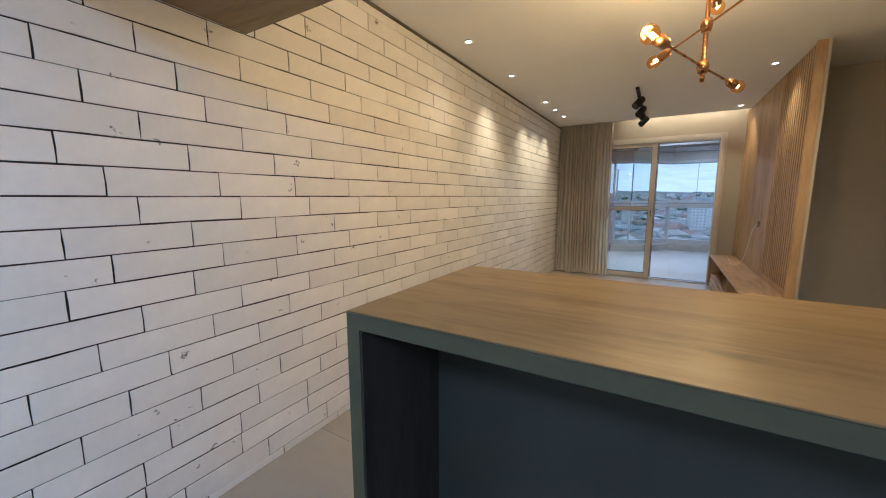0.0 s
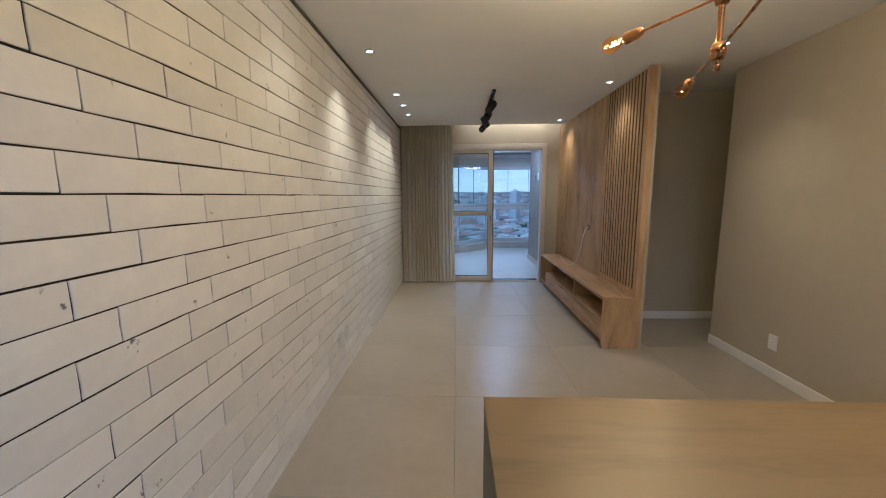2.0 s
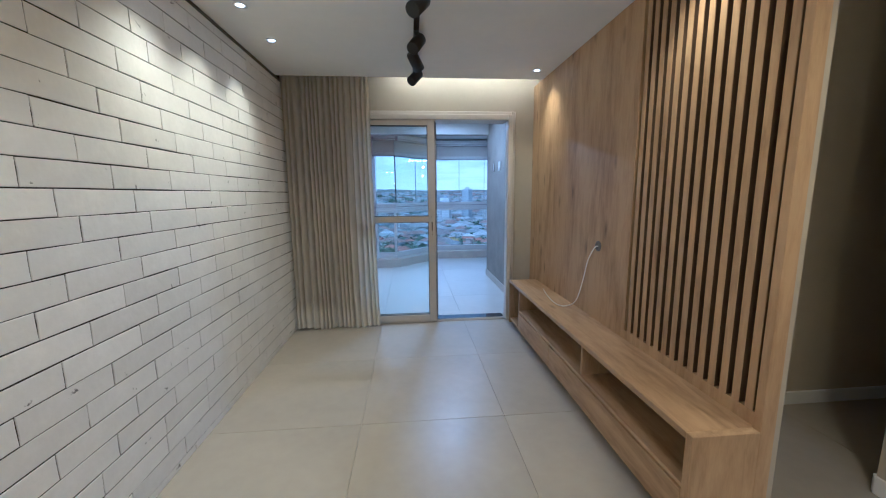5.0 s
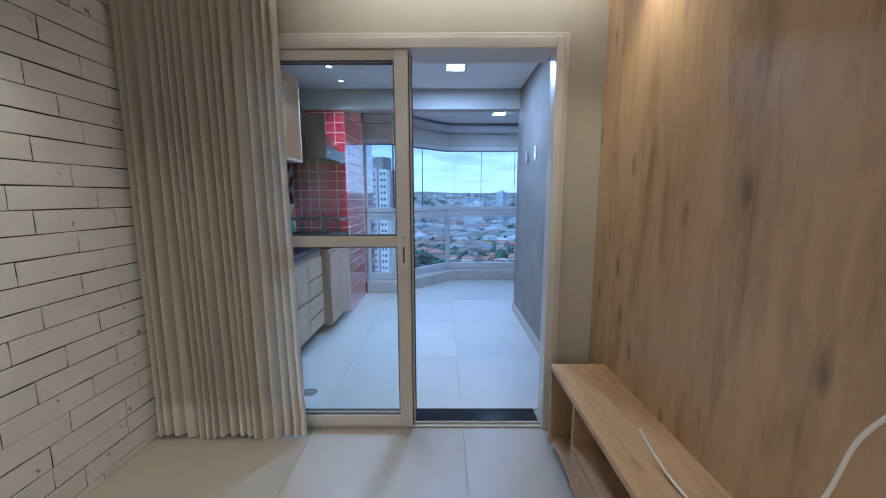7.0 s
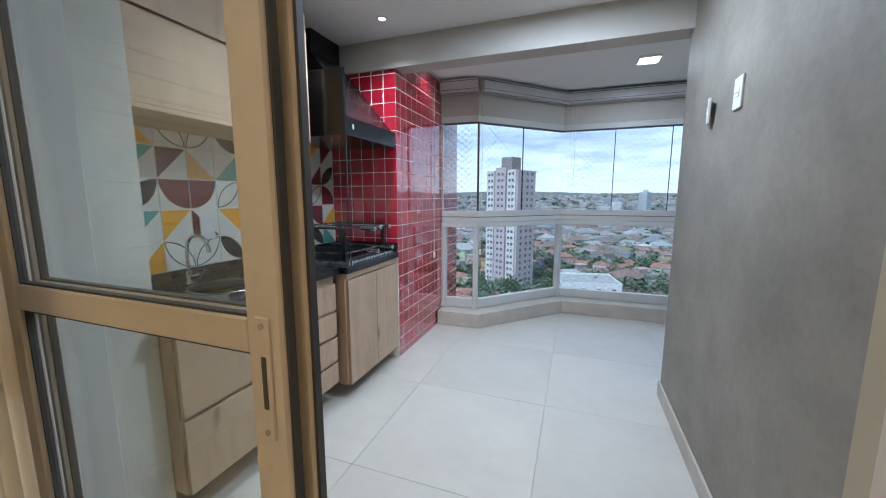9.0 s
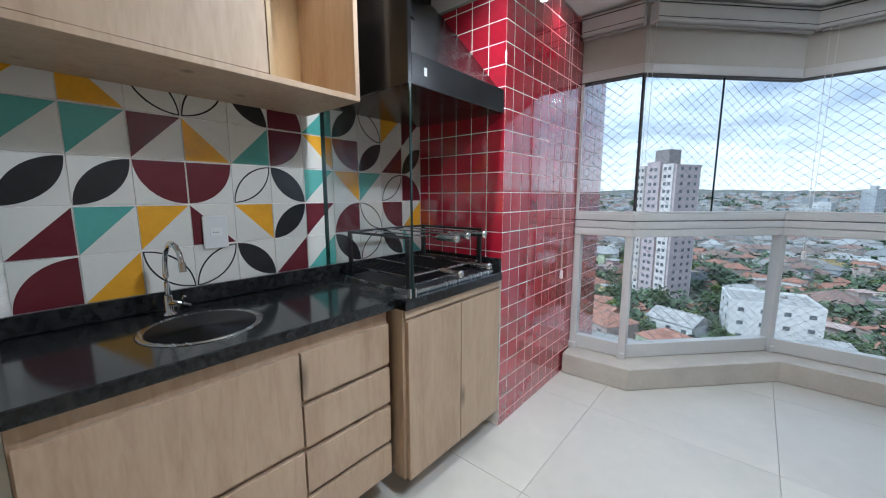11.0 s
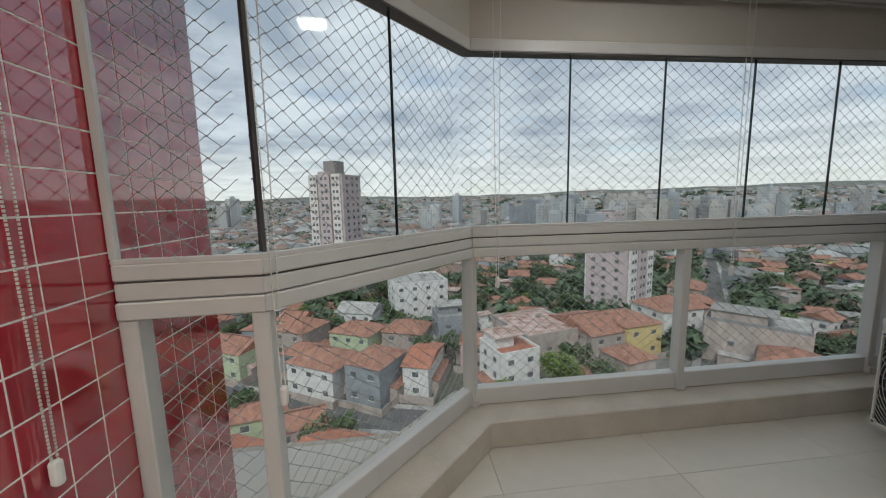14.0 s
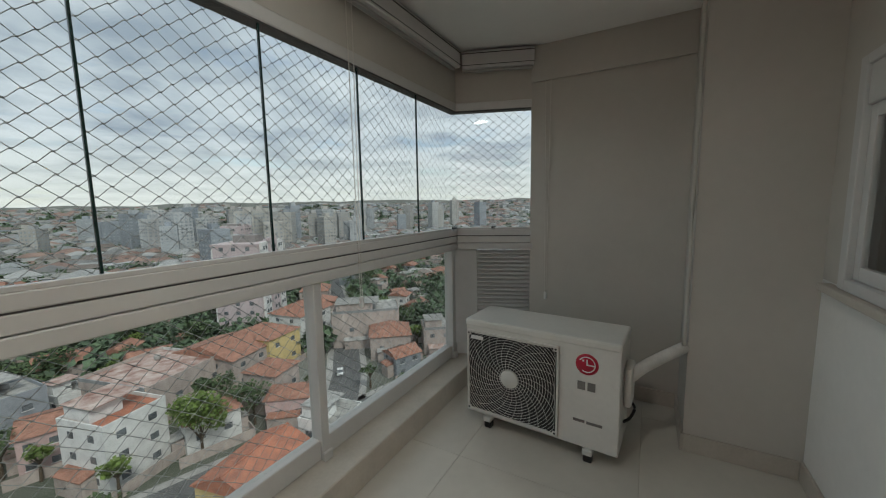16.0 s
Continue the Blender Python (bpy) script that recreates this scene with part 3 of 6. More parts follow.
def net_mesh(a, b, z0, z1, off, cw=0.0765, ch=0.0625, r=0.0011):
    """Knotted nylon net: slanting strands of two families, bent a little at every knot."""
    a, b = Vector((*a, 0)), Vector((*b, 0))
    d = (b - a).normalized()
    n = Vector((d.y, -d.x, 0))
    a, b = a + n * off, b + n * off
    cols, rows = int((b - a).length / cw * 2), int((z1 - z0) / ch * 2)
    verts, faces = [], []

    def knot(i, j):
        p = a + d * (i * cw / 2) + Vector((0, 0, z0 + j * ch / 2))
        w = noise.noise_vector(p * 2.2) * 0.009 + noise.noise_vector(p * 21.0) * 0.0022
        return p + d * w.x + n * w.y + Vector((0, 0, w.z))

    def ring(c, u, v, rad):
        for x, y in ((1, 0), (0, 1), (-1, 0), (0, -1)):
            verts.append(tuple(c + u * (rad * x) + v * (rad * y)))

    for j in range(rows):
        for i in range(j % 2, cols, 2):
            p = knot(i, j)
            for e in (-1, 1):
                if not 0 <= i + e <= cols:
                    continue
                q = knot(i + e, j + 1)
                g = (q - p).normalized()
                u = g.cross(n).normalized()
                # strands leave the knot flat, then turn along the mesh
                f = 0.006 if e > 0 else 0.0045
                m0, m1 = p + d * (e * f) + Vector((0, 0, 0.0026 if e > 0 else 0.0038)), q - d * (e * f) - Vector((0, 0, 0.0026 if e > 0 else 0.0038))
                base = len(verts)
                for c, rad in ((p, r * 2.3), (m0, r * 1.1), (m1, r * 1.1), (q, r * 2.3)):
                    ring(c, u, n, rad)
                for k in range(3):
                    for m in range(4):
                        o, w = base + 4 * k + m, base + 4 * k + (m + 1) % 4
                        faces.append((o, w, w + 4, o + 4))
    me = bpy.data.meshes.new("safety_net")
    me.from_pydata(verts, [], faces)
    me.materials.append(M_NET)
    return me


OUT = offset_line(LINE, -0.05)
for a, b in zip(OUT, OUT[1:]):
    tagged(new("safety_net", net_mesh(a, b, 0.15, 2.11, 0.0)), "white knotted nylon safety net behind the glazing", "safety net", "", "stuff")


# ---- roller blinds ----
def roller_blind(i, t0, t1):
    a, b = offset_line(LINE, 0.047)[i:i + 2]
    th = thing("roller_blind", "rolled-up grey fabric roller blind under the ceiling", "blind", "balcony blinds")
    part("cassette", along(a, b, 0.0, 0.085, 2.335, 2.452, t0, t1, 0.006), M_ALU, th, "white aluminium cassette")
    part("cassette_groove", along(a, b, 0.0855, 0.088, 2.43, 2.436, t0, t1), M_ALUDARK, th)
    part("cassette_groove", along(a, b, 0.0855, 0.087, 2.352, 2.356, t0, t1), M_ALUDARK, th)
    part("hem_bar", along(a, b, 0.030, 0.055, 2.318, 2.3345, t0 + 0.01, t1 - 0.01, 0.003), M_BLIND, th, "grey cloth hem below the cassette")
    return th


roller_blind(0, 0.02, 0.99)
roller_blind(1, 0.01, 0.99)
roller_blind(2, 0.01, 0.49)
roller_blind(2, 0.50, 0.97)
roller_blind(3, 0.10, 0.98)


def bead_chain(x, y, z0, z1, dx=0.012, dy=0.0):
    th = thing("bead_chain", "pearl-white beaded blind cord with a plastic weight", "blind cord", "blind cords")
    for s in (-1, 1):
        bm = bmesh.new()
        z = z0
        top = Vector((x + s * dx * 1.6, y + s * dy * 1.6, z1))
        low = Vector((x + s * dx * 0.5, y + s * dy * 0.5, z0))
        count = int((z1 - z0) / 0.009)
        for k in range(count):
            c = low.lerp(top, k / count)
            add_box(bm, c.x - 0.0018, c.x + 0.0018, c.y - 0.0018, c.y + 0.0018, c.z, c.z + 0.006)
        part("bead_strand", bm, M_BEAD, th)
    part("weight", box(x - 0.011, x + 0.011, y - 0.011, y + 0.011, z0 - 0.055, z0 + 0.005, 0.008, 2), M_PLASTIC, th)
    return th


bead_chain(-0.488, 9.84, 0.78, 2.33, 0.0, 0.014)
bead_chain(-0.075, 10.06, 0.80, 2.33, 0.008, 0.008)
bead_chain(0.765, 10.83, 0.92, 2.33)
bead_chain(2.106, 10.83, 0.92, 2.33)
bead_chain(3.505, 10.28, 0.70, 2.33, 0.0, 0.012)

# ---- sliding balcony door ----
door = tagged(new("door_1"), "white aluminium sliding glass door pushed open", "", "", "structure")
part("jamb", box(1.150, 1.195, 6.888, 6.99, 0, 2.135, 0.004), M_ALUBEIGE, door)
part("jamb", box(-0.50, -0.45, 6.888, 7.10, 0, 2.135, 0.004), M_ALU, door)
part("head", box(-0.45, 1.150, 6.888, 7.10, 2.082, 2.135, 0.004), M_ALUBEIGE, door)
part("casing", box(1.195, 1.232, 6.93, 6.9495, 0, 2.172, 0.004), M_ALUBEIGE, door)
part("casing", box(-0.50, 1.195, 6.93, 6.9495, 2.135, 2.172, 0.004), M_ALUBEIGE, door)
for y in (6.913, 6.952):
    part("track", box(-0.45, 1.150, y - 0.004, y + 0.004, 0.0005, 0.013, 0.002), M_ALUBEIGE, door)
structure("threshold", box(-0.45, 1.150, 6.972, 7.098, -0.002, 0.006, 0.002), M_GRANITE, "polished black granite threshold")


def door_leaf(x0, x1, y0, y1, label):
    leaf = part("leaf", box(x1 - 0.072, x1, y0, y1, 0.016, 2.080, 0.004), M_ALUBEIGE, door, label)
    part("stile", box(x0, x0 + 0.072, y0, y1, 0.016, 2.080, 0.004), M_ALUBEIGE, leaf)
    part("top_rail", box(x0 + 0.072, x1 - 0.072, y0 + 0.002, y1 - 0.002, 2.03, 2.078, 0.003), M_ALUBEIGE, leaf)
    part("mid_rail", box(x0 + 0.072, x1 - 0.072, y0 + 0.002, y1 - 0.002, 1.073, 1.132, 0.003), M_ALUBEIGE, leaf)
    part("bottom_rail", box(x0 + 0.072, x1 - 0.072, y0 + 0.002, y1 - 0.002, 0.018, 0.085, 0.003), M_ALUBEIGE, leaf)
    ym = (y0 + y1) / 2
    for z0, z1 in ((0.085, 1.073), (1.132, 2.03)):
        glass_part(box(x0 + 0.072, x1 - 0.072, ym - 0.003, ym + 0.003, z0, z1), leaf)
        bm = bmesh.new()
        for u0, u1, w0, w1 in ((x0 + 0.072, x0 + 0.077, z0, z1), (x1 - 0.077, x1 - 0.072, z0, z1), (x0 + 0.077, x1 - 0.077, z0, z0 + 0.005), (x0 + 0.077, x1 - 0.077, z1 - 0.005, z1)):
            add_box(bm, u0, u1, ym - 0.007, ym + 0.007, w0, w1)
        part("gasket", bm, M_ALUDARK, leaf)
    return leaf


leaf = door_leaf(-0.425, 0.402, 6.897, 6.929, "cream-white sliding leaf with a lock")
plate = part("lock_plate", box(0.352, 0.380, 6.893, 6.897, 0.93, 1.14, 0.002), M_ALUBEIGE, leaf, "cream lock plate")
for z in (0.945, 1.125):
    part("screw", rod((0.366, 6.893, z), (0.366, 6.890, z), 0.005, 8), M_STEEL, leaf)
part("finger_pull", box(0.361, 0.371, 6.8915, 6.8935, 0.985, 1.075, 0.001), M_ALUDARK, leaf, "dark finger pull slot")
part("brush_seal", box(0.402, 0.407, 6.905, 6.921, 0.02, 2.07), M_ALUDARK, leaf)
leaf2 = door_leaf(-0.435, 0.415, 6.938, 6.966, "second sliding leaf behind the first")
part("brush_seal", box(0.415, 0.421, 6.945, 6.960, 0.02, 2.07), M_ALUDARK, leaf2)

# bedroom window on the balcony
bw = tagged(new("window_5"), "white aluminium bedroom window, dark sheet behind clear glass", "", "", "structure")
bm = box(2.10, 2.15, 8.86, 8.945, 1.0, 1.884, 0.003)
for x0, x1, z0, z1 in ((2.775, 2.83, 1.0, 1.884), (2.15, 2.775, 1.0, 1.045), (2.15, 2.775, 1.845, 1.884)):
    add_box(bm, x0, x1, 8.86, 8.945, z0, z1, 0.003)
part("window_frame", bm, M_ALU, bw)
part("shutter_box", box(2.151, 2.774, 8.868, 8.935, 1.70, 1.844, 0.004), M_ALU, bw, "white roller-shutter box")
for x0, x1, y in ((2.151, 2.48, 8.872), (2.44, 2.774, 8.900)):
    bm = box(x0, x0 + 0.045, y, y + 0.022, 1.046, 1.699, 0.002)
    add_box(bm, x1 - 0.045, x1, y, y + 0.022, 1.046, 1.699, 0.002)
    add_box(bm, x0 + 0.045, x1 - 0.045, y, y + 0.022, 1.046, 1.10, 0.002)
    add_box(bm, x0 + 0.045, x1 - 0.045, y, y + 0.022, 1.65, 1.699, 0.002)
    sash = part("sash", bm, M_ALU, bw)
    glass_part(box(x0 + 0.045, x1 - 0.045, y + 0.008, y + 0.013, 1.10, 1.65), sash)
part("window_sill", box(2.06, 2.95, 8.921, 8.97, 0.965, 0.998, 0.004), M_STONE, bw)
# Near-black sheet added for the darkness of the room behind the glass.
structure("bedroom_dark_sheet", box(2.0, 3.0, 8.60, 8.62, 0.9, 2.1), M_MORTAR_ROOMDARK, "near-black sheet for the unlit room behind the window")

# ---- curtain ----
def curtain():
    th = thing("curtain", "ecru linen curtain drawn aside, hanging to the floor", "curtain")
    bm = bmesh.new()
    cols, rows = 300, 14
    grid = []
    for j in range(rows + 1):
        v = j / rows
        z = 0.012 + v * 2.56
        line = []
        for i in range(cols + 1):
            u = i / cols
            x0, x1 = -1.028, -0.225 + 0.03 * (1 - v) ** 2
            x = x0 + (x1 - x0) * u
            ph = u * 17 * math.tau + 5.0 * noise.noise(Vector((u * 5, 0, 0.4 * v)))
            amp = (0.022 + 0.012 * noise.noise(Vector((u * 9, 3, v)))) * (0.75 + 0.35 * (1 - v))
            y = 6.825 + amp * math.sin(ph) + 0.012 * noise.noise(Vector((u * 40, 5, v * 1.2)))
            line.append(bm.verts.new((x + 0.006 * math.cos(ph), y, z + (0.010 * math.sin(u * 15) if j == 0 else 0))))
        grid.append(line)
    for j in range(rows):
        for i in range(cols):
            bm.faces.new((grid[j][i], grid[j][i + 1], grid[j + 1][i + 1], grid[j + 1][i])).smooth = True
    bmesh.ops.solidify(bm, geom=list(bm.faces), thickness=0.0012)
    part("cloth", bm, M_LINEN, th)
    bm = bmesh.new()
    line0, line1 = [], []
    for i in range(cols + 1):
        u = i / cols
        x1 = -0.225 + 0.03
        x = -1.028 + (x1 + 1.028) * u
        ph = u * 17 * math.tau + 5.0 * noise.noise(Vector((u * 5, 0, 0.0)))
        amp = (0.022 + 0.012 * noise.noise(Vector((u * 9, 3, 0)))) * 1.1
        y = 6.8225 + amp * math.sin(ph) + 0.012 * noise.noise(Vector((u * 40, 5, 0)))
        line0.append(bm.verts.new((x + 0.006 * math.cos(ph), y - 0.001, 0.016 + 0.010 * math.sin(u * 15))))
        line1.append(bm.verts.new((x + 0.006 * math.cos(ph), y - 0.001, 0.20)))
    for i in range(cols):
        bm.faces.new((line0[i], line0[i + 1], line1[i + 1], line1[i])).smooth = True
    part("hem", bm, M_LINEN, th)
    part("rail", box(-1.03, 0.2, 6.81, 6.84, 2.578, 2.61, 0.003), M_ALU, th)


curtain()

# ---- living room: TV panel, slats, unit ----
panel = thing("wall_cladding", "oak laminate wall panel with a ribbed section", "wall panel")
PF = 1.425       # face of the panel and of its slats
SLAT_Y, PITCH, GAP = 5.167, 0.0605, 0.0275
part("board", box(PF, 1.470, SLAT_Y, 6.948, 0.0, CEIL - 0.002), M_OAK_Z, panel)
part("backing", box(1.4655, 1.4705, 4.302, SLAT_Y - 0.0005, 0.0, CEIL - 0.002), M_OAK_SHADE, panel, "oak backing, shade between the slats put in its colour")
part("base_strip", box(PF, 1.465, 4.302, SLAT_Y - 0.0005, 0.0, 0.528), M_OAK_Z, panel)
part("end_board", box(PF - 0.012, 1.4705, 4.266, 4.300, 0.0, CEIL - 0.002, 0.0015), M_OAK_Z, panel)
# Slat cores take the dark copy, so gap shade sits in their colour.
for k in range(14):
    y1 = SLAT_Y - GAP - k * PITCH
    y0 = max(y1 - (PITCH - GAP), 4.302)
    core = part("slat", box(PF + 0.0045, 1.4652, y0 + 0.0005, y1 - 0.0005, 0.5285, CEIL - 0.002), M_OAK_SHADE, panel, "slat core coloured dark for the shade in the gaps")
    part("slat_face", box(PF, PF + 0.0043, y0, y1, 0.5285, CEIL - 0.002, 0.0008), M_OAK_Z, core, "oak face of the slat")
structure("panel_core", box(1.4725, 1.4945, 4.27, 5.119, 0, 2.419), M_PAINT, "greige back of the panel wall")
socket = thing("cable_outlet", "round grey cable outlet in the oak panel", "outlet")
part("ring", lathe([(0.0, 0.0), (0.036, 0.0), (0.036, 0.006), (0.030, 0.010), (0.020, 0.009), (0.018, 0.004), (0.0, 0.004)], pose(1.4245, 5.519, 0.993, 0, -90, 0)), M_PRINT, socket)
cable = tube([(1.420, 5.519, 0.992), (1.400, 5.53, 0.978), (1.380, 5.575, 0.88), (1.365, 5.60, 0.74), (1.34, 5.64, 0.58), (1.315, 5.74, 0.505), (1.285, 5.86, 0.483), (1.27, 6.0, 0.505), (1.262, 6.10, 0.545)], 0.0042)
solid("power_cable", cable, M_CABLE, "thin white cable hanging from the panel onto the unit", "cable")

unit = thing("tv_unit", "long low oak television bench with drawers and open shelf", "tv unit")
UX0, UX1, UY1, UZ = 1.145, 1.4125, 6.745, 0.475
part("top", box(UX0, PF - 0.0005, 4.3005, UY1, UZ - 0.028, UZ, 0.0015), M_OAK_Y, unit)
part("end_panel", box(UX0, UX1, 4.2655, 4.300, 0.0, UZ, 0.0015), M_OAK_Z, unit)
part("end_panel", box(UX0, PF - 0.0005, UY1 - 0.022, UY1, 0.03, UZ - 0.028, 0.0015), M_OAK_Z, unit)
part("divider", box(UX0 + 0.004, 1.397, 6.405, 6.425, 0.08, UZ - 0.028, 0.0015), M_OAK_Z, unit)
part("divider", box(UX0 + 0.015, 1.397, 5.15, 5.17, 0.258, UZ - 0.028, 0.0015), M_OAK_Z, unit)
part("shelf", box(UX0 + 0.004, 1.397, 4.3005, 6.405, 0.24, 0.258, 0.0015), M_OAK_Y, unit)
part("bottom", box(UX0 + 0.01, 1.397, 4.3005, UY1 - 0.022, 0.06, 0.08, 0.0015), M_OAK_Y, unit)
# Bench back and plinth are coloured dark for the shade inside and below.
part("back", box(1.4015, 1.424, 4.3005, UY1 - 0.022, 0.08, UZ - 0.028), M_OAK_SHADE, unit, "oak back board with shade put in its dark colour")
part("plinth", box(UX0 + 0.05, 1.39, 4.3005, UY1 - 0.03, 0.0, 0.06), M_OAK_SHADE, unit)
for y0, y1 in ((4.304, 5.636), (5.642, 6.402)):
    part("drawer_front", box(UX0 - 0.002, UX0 + 0.016, y0, y1, 0.068, 0.232, 0.0015), M_OAK_Y, unit)

# ---- downlights, track light, chandelier ----
def downlight(x, y, z):
    th = thing("downlight", "small round recessed ceiling spot, lit warm", "downlight", "recessed ceiling spots", (x, y, z))
    part("rim", lathe([(0.024, 0.0), (0.038, 0.0), (0.040, -0.004), (0.026, -0.006), (0.022, -0.001)]), M_TRIMWHITE, th)
    part("lens", lathe([(0.0, -0.003), (0.021, -0.003), (0.022, -0.001)]), M_LEDWARM, th, "glowing warm lens")
    return th


first = downlight(*LIVING_SPOTS[0], CEIL)
for x, y in LIVING_SPOTS[1:]:
    copy_thing(first, pose(x, y, CEIL))
BALCONY_SPOTS = [(-0.435, 8.37, BC1), (-0.44, 8.78, BC1), (-0.41, 9.66, BC2)]
for x, y, z in BALCONY_SPOTS:
    copy_thing(first, pose(x, y, z))
    lamp("balcony_spot_lamp", "SPOT", pose(x, y, z - 0.012), 24 if y < 9 else 3.5, (1.0, 0.93, 0.82), cone=125, blend=0.9)

track = thing("track_light", "black ceiling track with four black cylinder spotlights", "track light")
part("rail", box(0.193, 0.227, 4.88, 6.50, CEIL - 0.026, CEIL - 0.0005, 0.002), M_BLACK, track)
for x, y, tilt, turn in ((0.21, 5.20, -48, -40), (0.21, 5.70, -46, -35), (0.21, 6.03, -50, 145), (0.21, 6.40, -48, -45)):
    head = part("spot", lathe([(0.036, -0.062), (0.041, -0.062), (0.041, 0.062), (0.036, 0.070), (0.0, 0.070)], pose(x, y, CEIL - 0.095, tilt, 0, turn)), M_BLACK, track)
    part("arm", rod((x, y, CEIL - 0.026), (x, y, CEIL - 0.07), 0.008), M_BLACK, head)
    part("adapter", box(x - 0.014, x + 0.014, y - 0.04, y + 0.04, CEIL - 0.045, CEIL - 0.026, 0.003), M_BLACK, head)
    part("lens", lathe([(0.0, -0.054), (0.035, -0.054), (0.036, -0.060)], pose(x, y, CEIL - 0.095, tilt, 0, turn)), M_LEDWARM, head, "glowing warm lens")
    lamp("track_lamp", "SPOT", pose(x, y, CEIL - 0.095, tilt, 0, turn) @ pose(0, 0, -0.07), 3.0, (1.0, 0.80, 0.56), cone=60)


def chandelier():
    th = thing("chandelier", "brass sputnik chandelier with amber filament bulbs", "chandelier")
    hub = Vector((0.621, 2.262, 0))
    part("stem", rod((hub.x, hub.y, 1.765), (hub.x, hub.y, CEIL - 0.02), 0.0085, 14), M_BRASS, th)
    part("canopy", lathe([(0.0, 0.0), (0.055, 0.0), (0.055, -0.022), (0.012, -0.030)], pose(hub.x, hub.y, CEIL - 0.0005)), M_BRASS, th)
    part("finial", lathe([(0.0, -0.02), (0.008, -0.017), (0.010, 0.0), (0.008, 0.006)], pose(hub.x, hub.y, 1.762)), M_BRASS, th)
    for z, ends in ((1.80, ((0.459, 1.837, 1.800), (0.781, 2.697, 1.813))), (1.955, ((0.448, 2.567, 1.949), (0.794, 1.957, 1.965))), (2.115, ((0.666, 2.534, 2.129), (0.576, 1.990, 2.105)))):
        part("joint", lathe([(0.0, -0.026), (0.017, -0.024), (0.020, -0.010), (0.022, 0.0), (0.020, 0.010), (0.017, 0.024), (0.0, 0.026)], pose(hub.x, hub.y, z)), M_BRASS, th)
        for e in ends:
            c, o = Vector(e), Vector((hub.x, hub.y, z))
            d = (c - o).normalized()
            q = d.to_track_quat("Z", "Y").to_matrix().to_4x4()
            part("arm", rod(o, c - d * 0.085, 0.0045, 10), M_BRASS, th)
            holder = part("lamp_holder", lathe([(0.0, 0.0), (0.012, 0.0), (0.019, 0.012), (0.019, 0.052), (0.021, 0.056), (0.021, 0.066), (0.0, 0.066)], Matrix.Translation(c - d * 0.10) @ q), M_BRASS, th)
            bulb = part("bulb", lathe([(0.012, 0.0), (0.014, 0.018), (0.026, 0.042), (0.030, 0.060), (0.028, 0.078), (0.018, 0.094), (0.0, 0.100)], Matrix.Translation(c - d * 0.034) @ q), M_AMBER, holder, "clear amber glass bulb")
            bulb.visible_shadow = False
            part("filament", tube([c - d * 0.01 + q.to_3x3() @ Vector((0.008 * math.cos(k * 2.2), 0.008 * math.sin(k * 2.2), 0.005 * k)) for k in range(9)], 0.0016, 5), M_FILAMENT, holder, "glowing filament")
            lamp("bulb_lamp", "POINT", Matrix.Translation(c + d * 0.01), 5.2, (1.0, 0.55, 0.16), radius=0.02)


chandelier()

# warm strip in the curtain slot
strip = thing("led_strip", "warm LED strip hidden in the ceiling recess", "led strip")
part("diffuser", box(0.0, 1.42, 6.735, 6.745, 2.545, 2.553), emitter("led_strip_face", (1.0, 0.74, 0.42), 7), strip)
part("profile", box(0.0, 1.42, 6.7205, 6.735, 2.535, 2.560), M_ALU, strip)
lamp("strip_lamp", "AREA", pose(0.7, 6.77, 2.56, 40, 0, 0), 2.2, (1.0, 0.66, 0.32), size=1.4, size_y=0.02)

# square LED panels on the balcony ceilings
for x, y, z in ((0.69, 8.36, BC1), (1.335, 10.10, BC2)):
    th = thing("ceiling_light", "square surface LED light, lit", "ceiling light", "balcony LED lights", (x, y, z))
    part("frame", prism([(-0.085, -0.085), (0.085, -0.085), (0.085, 0.085), (-0.085, 0.085)], 2, -0.018, -0.0005, 0.003), M_TRIMWHITE, th)
    part("diffuser", box(-0.075, 0.075, -0.075, 0.075, -0.021, -0.0185), M_LEDSQ, th, "glowing square diffuser")
    lamp("led_lamp", "AREA", pose(x, y, z - 0.03), 12 if y < 9 else 4.5, (1.0, 0.97, 0.93), size=0.15, size_y=0.15)
# kitchen ceiling light behind the bar
th = thing("ceiling_light", "square kitchen LED light, lit cool white", "ceiling light", "", (0.4, -1.0, CEIL))
part("frame", box(-0.30, 0.30, -0.30, 0.30, -0.03, -0.0005, 0.004), M_TRIMWHITE, th)
part("diffuser", box(-0.28, 0.28, -0.28, 0.28, -0.034, -0.0305), emitter("cool_led_face", (0.88, 0.94, 1.0), 5), th, "glowing cool diffuser")
lamp("kitchen_lamp", "AREA", pose(0.4, -1.0, CEIL - 0.04), 20, COOL, size=0.56, size_y=0.56)

# ---- bar ----
bar = thing("bar_counter", "oak-topped breakfast bar with moss-grey sides", "bar counter")
BX0, BX1, BY0, BY1, BZ = -0.112, 2.205, 1.010, 1.682, 1.02
part("top", box(BX0, BX1, BY0 + 0.0015, BY1, BZ - 0.004, BZ, 0.001), M_OAK_X, bar)
part("slab", box(BX0 + 0.001, BX1, BY0, BY1 - 0.001, BZ - 0.042, BZ - 0.004), M_MOSS, bar, "moss-grey laminate edge")
part("end_panel", box(BX0 + 0.001, BX0 + 0.040, BY0, BY1 - 0.001, 0.0, BZ - 0.042), M_MOSS, bar, "moss-grey end panel")
part("inner_lining", box(BX0 + 0.040, BX0 + 0.044, BY0 + 0.004, 1.36, 0.0, BZ - 0.049), M_DARKWOOD, bar, "smoked oak lining")
